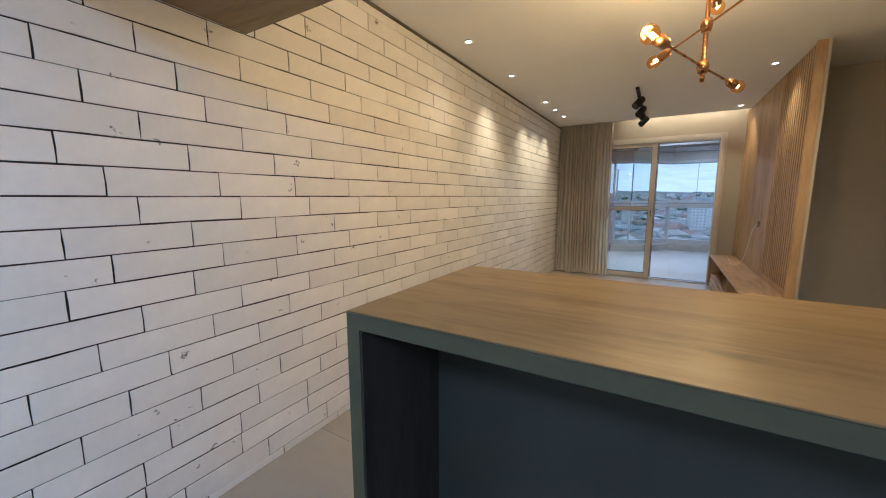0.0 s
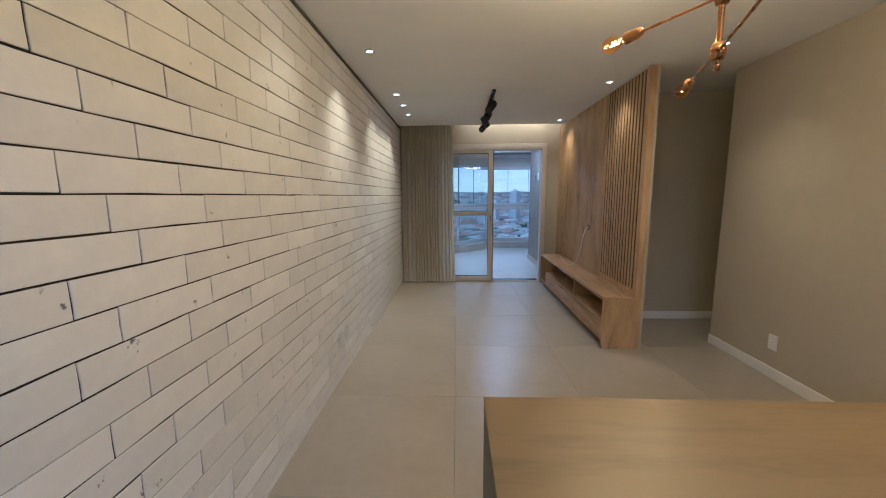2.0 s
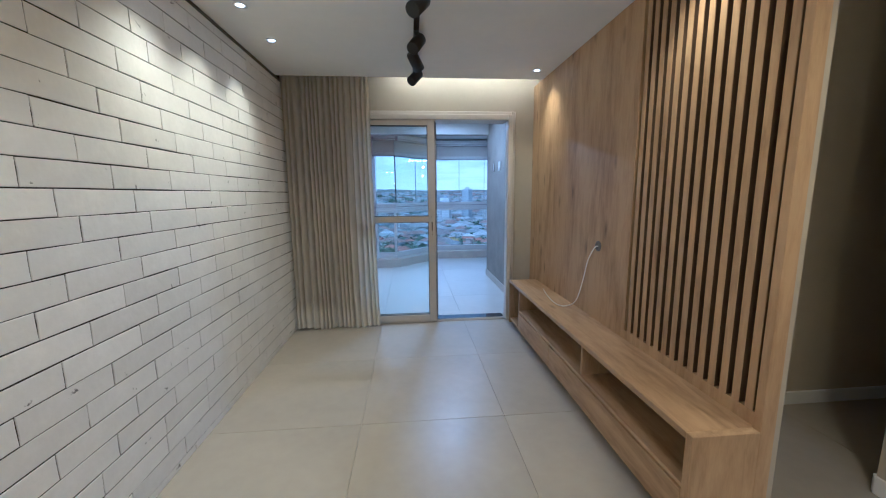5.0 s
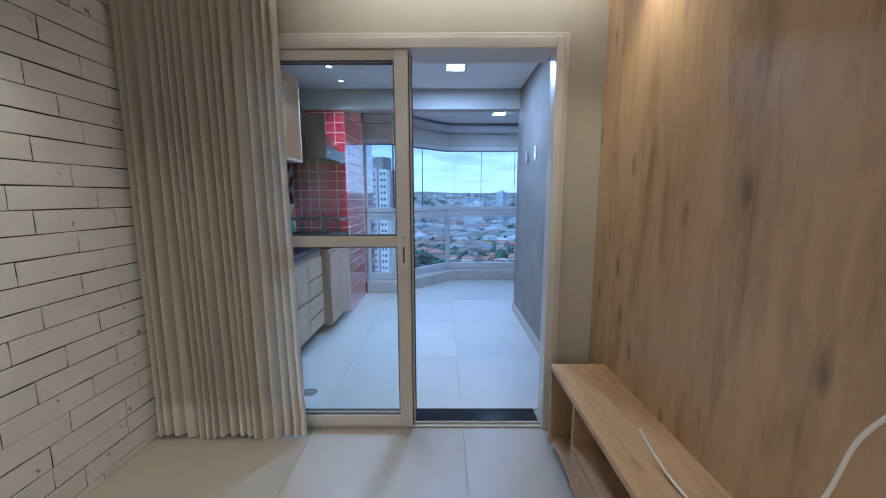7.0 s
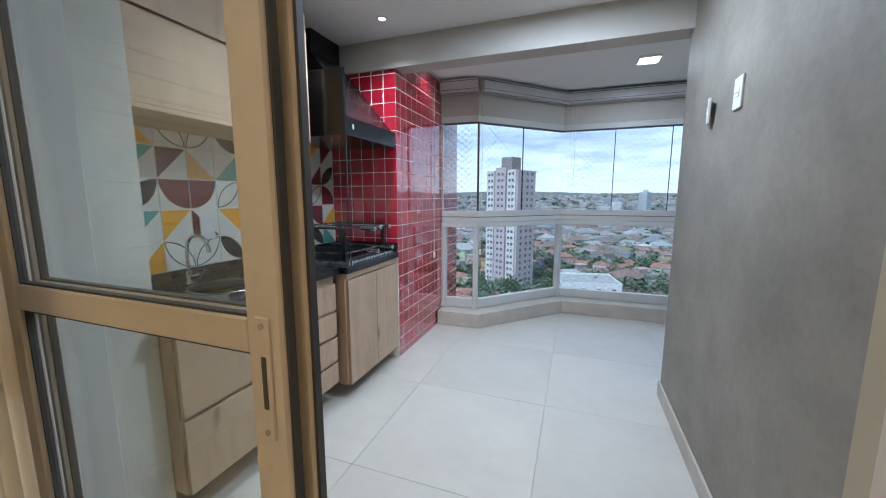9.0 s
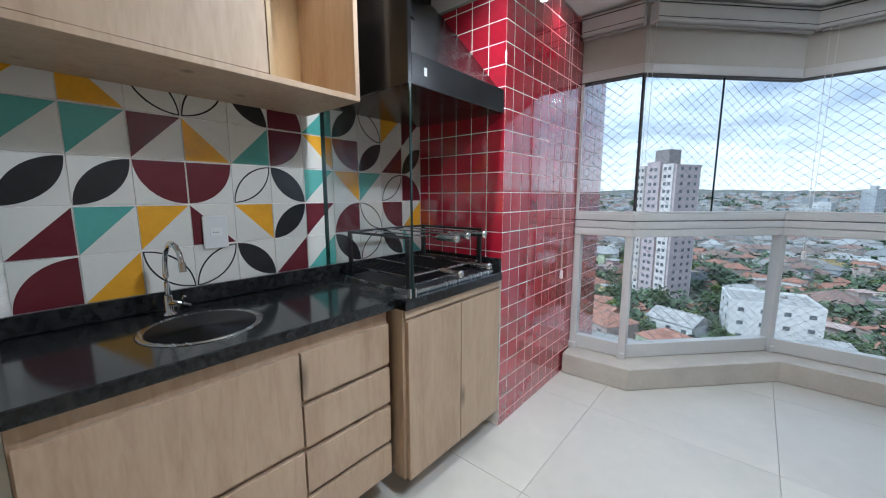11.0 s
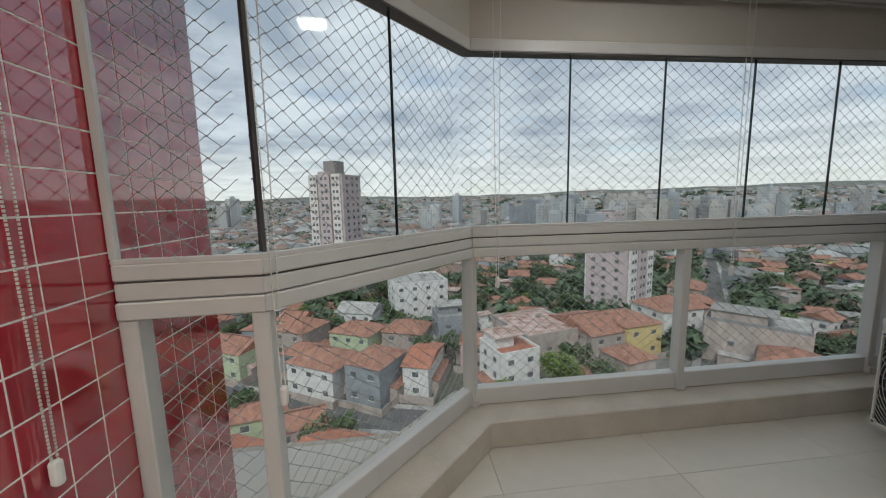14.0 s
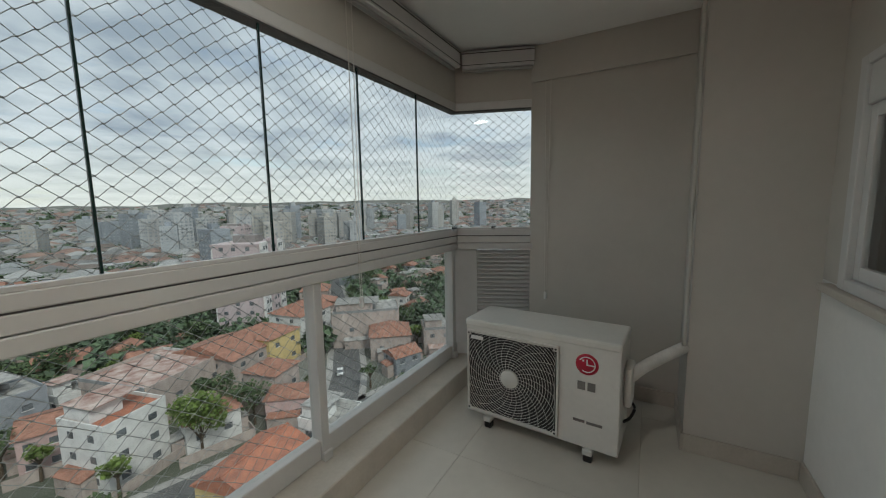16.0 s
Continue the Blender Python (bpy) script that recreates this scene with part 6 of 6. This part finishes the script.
W1 = material("white_house_paint", (0.66, 0.655, 0.635), 0.85, var=0.08, scale=0.7)
W2 = material("grey_house_render", (0.27, 0.29, 0.31), 0.85, var=0.12, scale=0.7)
W3 = material("mint_house_paint", (0.47, 0.53, 0.36), 0.85, var=0.08, scale=0.7)
W4 = material("yellow_house_paint", (0.60, 0.47, 0.22), 0.85, var=0.08, scale=0.7)
W5 = material("pink_house_paint", (0.52, 0.38, 0.36), 0.85, var=0.08, scale=0.7)
near = [
    (-13.0, 69.5, -31, 10.5, 8.5, 6.0, "hip", "white two-storey house with brown hip roof", W1, None, 2, 3),
    (-4.3, 65.6, -31, 7.0, 8.5, 7.4, "hip", "grey rendered house with brown tile roof", W2, None, 2, 2),
    (-31.0, 78.5, -28, 11.0, 8.0, 6.0, "gable", "mint-green house with orange tile roof", W3, None, 2, 3),
    (-17.5, 44.5, -24, 11.0, 12.0, 4.6, "gable", "low house with broad orange clay roof", W1, M_ORANGE, 1, 3),
    (-7.0, 45.0, -24, 9.0, 10.5, 4.8, "gable", "low house with weathered clay roof", W1, M_ORANGE, 1, 3),
    (3.5, 68.0, -20, 4.6, 11.0, 6.0, "gable", "narrow white house with bright orange roof", W1, M_ORANGE, 2, 1),
    (17.0, 64.0, 14, 7.5, 8.0, 8.6, "flat", "white three-storey terrace house with roof deck", W1, M_ORANGE, 3, 2),
    (27.0, 78.5, 14, 14.0, 15.0, 6.5, "flat", "shed with patchy rusted sheet roof", None, M_RUST, 1, 4),
    (37.0, 77.0, 12, 9.0, 15.0, 6.5, "gable", "long house with grey-brown tile roof", None, None, 2, 2),
    (45.0, 76.0, 10, 9.0, 11.0, 7.5, "hip", "ochre house with orange roof and solar tank", W4, None, 2, 2),
    (31.0, 43.0, 10, 6.0, 6.0, 6.4, "flat", "white modern flat-roofed house", W1, None, 2, 2),
    (22.5, 45.0, 12, 9.5, 8.5, 4.4, "gable", "yellow house with broad brown clay roof", W4, M_ORANGE, 1, 3),
    (57.0, 80.0, 8, 11.0, 10.0, 8.5, "hip", "white balconied house with orange roofs", W1, None, 3, 2),
    (4.0, 104.0, 10, 15.0, 13.0, 12.0, "flat", "cream four-storey block of flats", W1, None, 4, 4),
    (64.0, 66.0, 40, 9.0, 16.0, 9.0, "flat", "cream rendered windowless warehouse block", None, None, 1, 1),
    (70.0, 88.0, 40, 10.0, 9.0, 6.0, "hip", "house with orange tile roof by the street", None, None, 2, 2),
    (80.0, 101.0, 40, 10.0, 9.0, 6.5, "hip", "house with orange tile roof by the street", None, None, 2, 2),
    (61.0, 57.0, 40, 9.0, 9.0, 5.5, "hip", "low house with orange tile roof", None, None, 1, 2),
    (-45.0, 95.0, -28, 12.0, 9.0, 6.0, "hip", "house with clay tile roof on the street", None, None, 2, 3),
    (-21.0, 86.0, -30, 9.0, 9.0, 6.5, "hip", "small house with red clay roof", None, None, 2, 2),
    (-9.0, 83.0, -28, 10.0, 8.0, 6.0, "hip", "house with orange clay roof", W3, None, 2, 3),
    (1.0, 82.0, -22, 9.0, 8.0, 6.0, "hip", "house with orange clay roof", None, None, 2, 2),
    (11.0, 84.0, 5, 9.0, 8.0, 8.0, "flat", "plain grey flat-roofed town house", W2, None, 2, 2),
    (-10.0, 97.0, -20, 10.0, 8.0, 6.0, "gable", "white house with dark gable roof", W1, M_FIBRE, 2, 3),
]
for x, y, rot, w, d, h, roof, label, wall, toproof, floors, wins in near:
    house(*out(x, y), rot, w * 1.3, d * 1.3, h * 1.25, roof, label, wall, toproof, floors, wins)
taken = [(*out(x, y), max(w, d) * 0.78) for x, y, rot, w, d, *_ in near] + [(*out(-20.5, 133), 20), (*out(58, 99), 18)]


def clear_of(x, y, r):
    if any((x - a) ** 2 + (y - b) ** 2 < (r + c) ** 2 for a, b, c in taken):
        return False
    for s in (STREET, STREET2):
        for p, q in zip(s, s[1:]):
            p, q, v = Vector(p), Vector(q), Vector((x, y))
            t = max(0, min(1, (v - p).dot(q - p) / (q - p).length_squared))
            if (v - p.lerp(q, t)).length < r + 4.5:
                return False
    return True


labels = ["plastered house with a faded clay roof", "small rendered house with orange tiles", "flat-roofed concrete house with a parapet", "two-storey house with brown roof tiles"]
count = built = 0
while count < 2600:
    a, r = radians(rc.uniform(-42, 80)), 60 + 250 * rc.random() ** 1.25
    x, y = cx + r * math.sin(a), cy + r * math.cos(a)
    w, d = rc.uniform(6, 10.5), rc.uniform(6, 10.5)
    if clear_of(x, y, max(w, d) * 0.50) and built < 235:
        built += 1
        k = rc.randrange(4)
        house(x, y, rc.choice((-28, 12, 40, -20)) + rc.uniform(-5, 5), w, d, rc.uniform(4.5, 8.5), "flat" if k == 2 else rc.choice(("hip", "gable")), labels[k], rc.choice((None, None, W1, W3, W4, W5, W2)), None, rc.choice((1, 2, 2)), 2)
        taken.append((x, y, max(w, d) * 0.5))
    count += 1


def tower(x, y, rot, w, d, h, label, body, band, floors, cols, cap=4.0):
    """A tall block of flats: stepped shafts, a machine room, and rows of windows."""
    th = thing("apartment_tower", label, "tower block", "", (x, y, GZ))
    th.rotation_euler = (0, 0, radians(rot))
    part("wall", box(-w / 2, w / 2, -d / 2 + 1.2, d / 2, 0, h), body, th)
    part("shaft", box(-w * 0.16, w * 0.16, -d / 2, -d / 2 + 1.199, 0, h + 2.0), band, th, "recessed mauve shaft")
    for sx in (-1, 1):
        part("shaft", box(sx * w * 0.34 - w * 0.12, sx * w * 0.34 + w * 0.12, -d / 2 + 0.2, -d / 2 + 1.199, 0, h + 0.8), body, th)
        part("band", box(sx * w * 0.5 - 0.9, sx * w * 0.5 + 0.06, -d / 2 + 1.0, d / 2 - 0.5, 0, h + 0.01) if sx > 0 else box(-w * 0.5 - 0.06, -w * 0.5 + 0.9, -d / 2 + 1.0, d / 2 - 0.5, 0, h + 0.01), band, th)
    part("machine_room", box(-w * 0.17, w * 0.17, -d * 0.2, d * 0.25, h + 0.001, h + cap), M_TOWERCAP, th)
    part("roof", box(-w / 2 - 0.2, w / 2 + 0.2, -d / 2 + 1.0, d / 2 + 0.2, h - 0.3, h + 0.5), band, th)
    fh = h / floors
    for fl in range(floors):
        z = (fl + 0.42) * fh
        for xc, yf, ww in ((-w * 0.38, -d / 2 + 0.2, 1.2), (-w * 0.28, -d / 2 + 0.2, 1.2), (-w * 0.06, -d / 2, 1.3), (w * 0.06, -d / 2, 1.3), (w * 0.28, -d / 2 + 0.2, 1.2), (w * 0.38, -d / 2 + 0.2, 1.2)):
            part("window", box(xc - ww / 2, xc + ww / 2, yf - 0.05, yf + 0.02, z, z + 1.25), M_WINDOW, th)
        for sx in (-1, 1):
            for yc in (-d * 0.22, 0.06 * d, d * 0.3):
                xf = sx * (w / 2 + 0.06)
                part("window", box(min(xf, xf + sx * 0.05), max(xf, xf + sx * 0.05), yc - 0.7, yc + 0.7, z, z + 1.25), M_WINDOW, th)
    return th


tower(*out(-20.5, 133), -28, 18.5, 15, 56.0, "beige and mauve tower block with rows of windows", M_TOWER, M_TOWERPINK, 19, 6, 7.0)
tower(*out(58, 99), 32, 20, 17, 32, "white and mauve block of flats above the roofs", W1, M_TOWERPINK, 10, 6, 3)
tower(*out(-78, 150), -25, 20, 17, 34, "dark striped tower block beyond the trees", W1, W2, 9, 6, 2.5)
tower(*out(118, 205), 35, 22, 17, 31, "dull red block above the roofs", M_TOWERPINK, M_TOWERPINK, 7, 6, 2.0)

# parked cars
def car(x, y, rot, paint, label):
    th = thing("car", label, "car", "parked cars", (x, y, GZ + 0.22))
    th.rotation_euler = (0, 0, radians(rot))
    part("body", prism([(-2.0, 0.28), (2.0, 0.28), (2.05, 0.62), (1.85, 0.82), (1.0, 0.92), (-1.75, 0.95), (-2.05, 0.8)], 1, -0.82, 0.82, 0.05), paint, th)
    part("cabin", prism([(-1.7, 0.93), (1.0, 0.91), (0.35, 1.42), (-1.2, 1.45)], 1, -0.72, 0.72, 0.05), M_WINDOW, th, "dark glazed cabin")
    part("roof", box(-1.15, 0.32, -0.68, 0.68, 1.43, 1.48, 0.02), paint, th)
    for sx in (-1.25, 1.3):
        for sy in (-0.78, 0.78):
            part("wheel", rod((sx, sy - 0.1, 0.31), (sx, sy + 0.1, 0.31), 0.31, 14), M_BLACK, th)


M_CARWHITE = material("white_car_paint", (0.75, 0.75, 0.74), 0.25, var=0.02)
M_CARGREY = material("grey_car_paint", (0.16, 0.17, 0.18), 0.25, var=0.02)
M_CARBLUE = material("blue_car_paint", (0.05, 0.09, 0.20), 0.25, var=0.02)
for x, y, rot, paint, label in ((10.8, 56.3, -15, M_CARWHITE, "small white car driving on the street"), (48.0, 58.8, 45, M_CARWHITE, "white hatchback parked at the kerb"), (-27.0, 70.0, -27, M_CARGREY, "dark grey car parked at the kerb"), (-35.0, 74.6, -27, M_CARWHITE, "white car parked at the kerb"), (-41.0, 77.8, -27, M_CARBLUE, "dark blue car parked at the kerb"), (-50.0, 82.8, -27, M_CARWHITE, "white car parked at the kerb")):
    car(*out(x, y), rot, paint, label)


# ---- trees ----
def land(x, y):
    r = math.hypot(x - cx, y - cy)
    if r <= 900:
        return GZ
    a = math.atan2(x - cx, y - cy)
    f = min(1.0, (r - 900) / 2300)
    return GZ + f * (48 + 62 * (0.5 + 0.5 * noise.noise(Vector((x * 0.0011, y * 0.0011, 2.0)))) + 26 * noise.noise(Vector((x * 0.004, y * 0.004, 7.0)))) + f * 26 * max(0, math.sin(a - 0.25))


def leaves_into(verts, faces, c, r, n, size, rr, squash=0.8):
    for _ in range(n):
        while True:
            v = Vector((rr.uniform(-1, 1), rr.uniform(-1, 1), rr.uniform(-1, 1)))
            if 0.25 < v.length < 1:
                break
        v *= 0.72 + 0.5 * noise.noise(v * 1.7 + c * 0.37)
        p = c + Vector((v.x * r, v.y * r, v.z * r * squash))
        d1 = Vector((rr.uniform(-1, 1), rr.uniform(-1, 1), rr.uniform(-0.6, 0.6))).normalized()
        d2 = d1.cross(Vector((rr.uniform(-1, 1), rr.uniform(-1, 1), 1.2))).normalized()
        s = size * rr.uniform(0.6, 1.3)
        o = len(verts)
        verts += [tuple(p - d1 * s), tuple(p + d2 * s * 0.6), tuple(p + d1 * s), tuple(p - d2 * s * 0.6)]
        faces.append((o, o + 1, o + 2, o + 3))


def tree(x, y, r, h, mat, label, n=900, size=0.42):
    th = thing("tree", label, "tree", "town trees", (x, y, GZ))
    bm = rod((0, 0, 0), (0.1, 0.05, h - r * 0.6), 0.28, 8, 0.16)
    for k in range(6):
        g = k * 1.05 + rc.random()
        add_rod(bm, (0.08, 0.04, h - r * 1.0), (math.cos(g) * r * 0.6, math.sin(g) * r * 0.6, h - r * 0.2 + rc.uniform(0, r * 0.3)), 0.12, 5, 0.04)
    part("trunk", bm, M_BARK, th)
    verts, faces = [], []
    for k in range(9):
        g = k * 0.7 + rc.random()
        c = Vector((math.cos(g) * r * rc.uniform(0.15, 0.6), math.sin(g) * r * rc.uniform(0.15, 0.6), h - r * 0.2 + rc.uniform(-0.25, 0.4) * r))
        leaves_into(verts, faces, c, r * rc.uniform(0.4, 0.62), n // 9, size, rc)
    me = bpy.data.meshes.new("crown")
    me.from_pydata(verts, [], faces)
    me.materials.append(mat)
    cr = new("crown", me)
    cr.parent = th


tree(*out(23.0, 57.5), 6.2, 9.5, M_LEAFBRIGHT, "broad bright-green street tree", 2600, 0.36)
for x, y, r, h in ((28.0, 66.5, 2.2, 6.5), (3.2, 73.5, 3.0, 6.5), (-22, 58, 3.4, 6.5), (-36, 62, 3.0, 6), (14.0, 92, 4.5, 9), (20, 97, 4.0, 8), (-2, 91, 3.2, 7), (-16, 108, 5, 9), (-27, 112, 5.5, 9), (-5, 116, 5, 9), (40, 92, 4.0, 8), (70, 110, 5, 9), (34, 108, 5, 9), (88, 124, 6, 10), (100, 96, 5, 9), (-45, 118, 6, 9), (-58, 112, 6, 9), (24, 118, 5, 9), (48, 124, 5, 9)):
    tree(*out(x, y), r * 1.3, h * 1.15, M_LEAF, "dark green leafy tree among the houses", 700, 0.5)
grown = 0
for _ in range(1600):
    a, r = radians(rc.uniform(-42, 80)), 58 + 190 * rc.random()
    x, y, s = cx + r * math.sin(a), cy + r * math.cos(a), rc.uniform(2.2, 4.6)
    if grown < 190 and clear_of(x, y, s * 0.55 - 1.5):
        tree(x, y, s, s * 0.9 + rc.uniform(2.5, 4.0), rc.choice((M_LEAF, M_LEAF, M_LEAFBRIGHT)), "small dark green garden tree", 330, 0.42)
        taken.append((x, y, s * 0.6))
        grown += 1
verts, faces = [], []
for _ in range(7000):
    a, r = radians(rc.uniform(-50, 85)), 115 * (10 ** rc.uniform(0.0, 1.25))
    x, y = cx + r * math.sin(a), cy + r * math.cos(a)
    c = Vector((x, y, land(x, y) + rc.uniform(2.5, 5.5)))
    s = rc.uniform(3.0, 6.5) * (1 + r / 700)
    if clear_of(c.x, c.y, s * 0.4):
        leaves_into(verts, faces, c, s, 46, 0.26 * s, rc, 0.7)
# thicker planting between the nearer roofs
for _ in range(3200):
    a, r = radians(rc.uniform(-46, 82)), 125 * (10 ** rc.uniform(0.0, 0.8))
    x, y, s = cx + r * math.sin(a), cy + r * math.cos(a), rc.uniform(3.2, 7.0)
    if clear_of(x, y, s * 0.2):
        leaves_into(verts, faces, Vector((x, y, GZ + rc.uniform(4.0, 8.5))), s, 44, 0.22 * s, rc, 0.75)
# a wood on the slope beyond the tower
for _ in range(260):
    a, r = radians(rc.uniform(-48, -20)), rc.uniform(210, 420)
    leaves_into(verts, faces, Vector((cx + r * math.sin(a), cy + r * math.cos(a), GZ + rc.uniform(3, 7))), rc.uniform(4, 7), 60, 1.3, rc, 0.8)
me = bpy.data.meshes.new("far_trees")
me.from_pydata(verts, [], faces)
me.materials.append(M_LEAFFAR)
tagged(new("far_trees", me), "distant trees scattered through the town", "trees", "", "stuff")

# far houses and towers, too many to count
hv, hf, tv, tf, wv, wf = [], [], [], [], [], []


def push_box(v, f, x, y, rot, w, d, z0, z1, top=True):
    c, s = math.cos(rot), math.sin(rot)
    o = len(v)
    for z in (z0, z1):
        for px, py in ((-w / 2, -d / 2), (w / 2, -d / 2), (w / 2, d / 2), (-w / 2, d / 2)):
            v.append((x + px * c - py * s, y + px * s + py * c, z))
    f += [(o, o + 1, o + 5, o + 4), (o + 1, o + 2, o + 6, o + 5), (o + 2, o + 3, o + 7, o + 6), (o + 3, o, o + 4, o + 7), (o + 4, o + 5, o + 6, o + 7)]


def push_roof(v, f, x, y, rot, w, d, z, rise):
    c, s = math.cos(rot), math.sin(rot)
    o = len(v)
    for px, py, pz in ((-w / 2, -d / 2, 0), (w / 2, -d / 2, 0), (w / 2, d / 2, 0), (-w / 2, d / 2, 0), (-w * 0.25, 0, rise), (w * 0.25, 0, rise)):
        v.append((x + px * c - py * s, y + px * s + py * c, z + pz))
    f += [(o, o + 1, o + 5, o + 4), (o + 2, o + 3, o + 4, o + 5), (o + 1, o + 2, o + 5), (o + 3, o, o + 4)]


for _ in range(6500):
    a, r = radians(rc.uniform(-52, 88)), 170 * (10 ** rc.uniform(0.0, 1.12))
    x, y = cx + r * math.sin(a), cy + r * math.cos(a)
    if r < 320 and not clear_of(x, y, 7):
        continue
    k = 1 + r / 1400
    w, d, h, rot = rc.uniform(7, 16) * k, rc.uniform(7, 14) * k, rc.uniform(4, 9) * (1 + r / 3000), rc.uniform(0, 3.1)
    z = land(x, y) - 2
    push_box(hv, hf, x, y, rot, w, d, z, z + 2 + h)
    if rc.random() < 0.85:
        push_roof(tv, tf, x, y, rot, w + 0.8, d + 0.8, z + 2 + h + 0.02, min(w, d) * 0.22)


def far_tower(x, y, w, d, h, rot):
    z = land(x, y) - 2
    push_box(hv, hf, x, y, rot, w, d, z, z + 2 + h)
    push_box(hv, hf, x, y, rot, w * 0.35, d * 0.4, z + 2 + h, z + 5.5 + h)
    c, s = math.cos(rot), math.sin(rot)
    for q, (half, lng) in enumerate(((d / 2, w), (w / 2, d))):
        for sgn in (-1, 1):
            for col in range(4):
                t = (col + 0.5) / 4 * lng - lng / 2
                px, py = (t, sgn * (half + 0.12)) if q == 0 else (sgn * (half + 0.12), t)
                ww, dd = (lng * 0.11, 0.2) if q == 0 else (0.2, lng * 0.11)
                for fl in range(int(h / 3.2)):
                    zz = z + 3 + fl * 3.2
                    push_box(wv, wf, x + px * c - py * s, y + px * s + py * c, rot, ww, dd, zz, zz + 1.4)


clusters = [(28, 420, 9), (36, 380, 10), (43, 430, 7), (20, 520, 8), (8, 560, 6), (-8, 620, 6), (-24, 560, 6), (52, 560, 5), (63, 640, 5), (31, 300, 3), (-36, 420, 4)]
for az_c, r_c, n in clusters:
    for _ in range(n):
        a, r = radians(az_c + rc.uniform(-4.5, 4.5)), r_c * rc.uniform(0.85, 1.25)
        far_tower(cx + r * math.sin(a), cy + r * math.cos(a), rc.uniform(12, 20), rc.uniform(11, 15), rc.uniform(28, 46) * (0.75 + r / 1600), rc.uniform(0, 1.5))
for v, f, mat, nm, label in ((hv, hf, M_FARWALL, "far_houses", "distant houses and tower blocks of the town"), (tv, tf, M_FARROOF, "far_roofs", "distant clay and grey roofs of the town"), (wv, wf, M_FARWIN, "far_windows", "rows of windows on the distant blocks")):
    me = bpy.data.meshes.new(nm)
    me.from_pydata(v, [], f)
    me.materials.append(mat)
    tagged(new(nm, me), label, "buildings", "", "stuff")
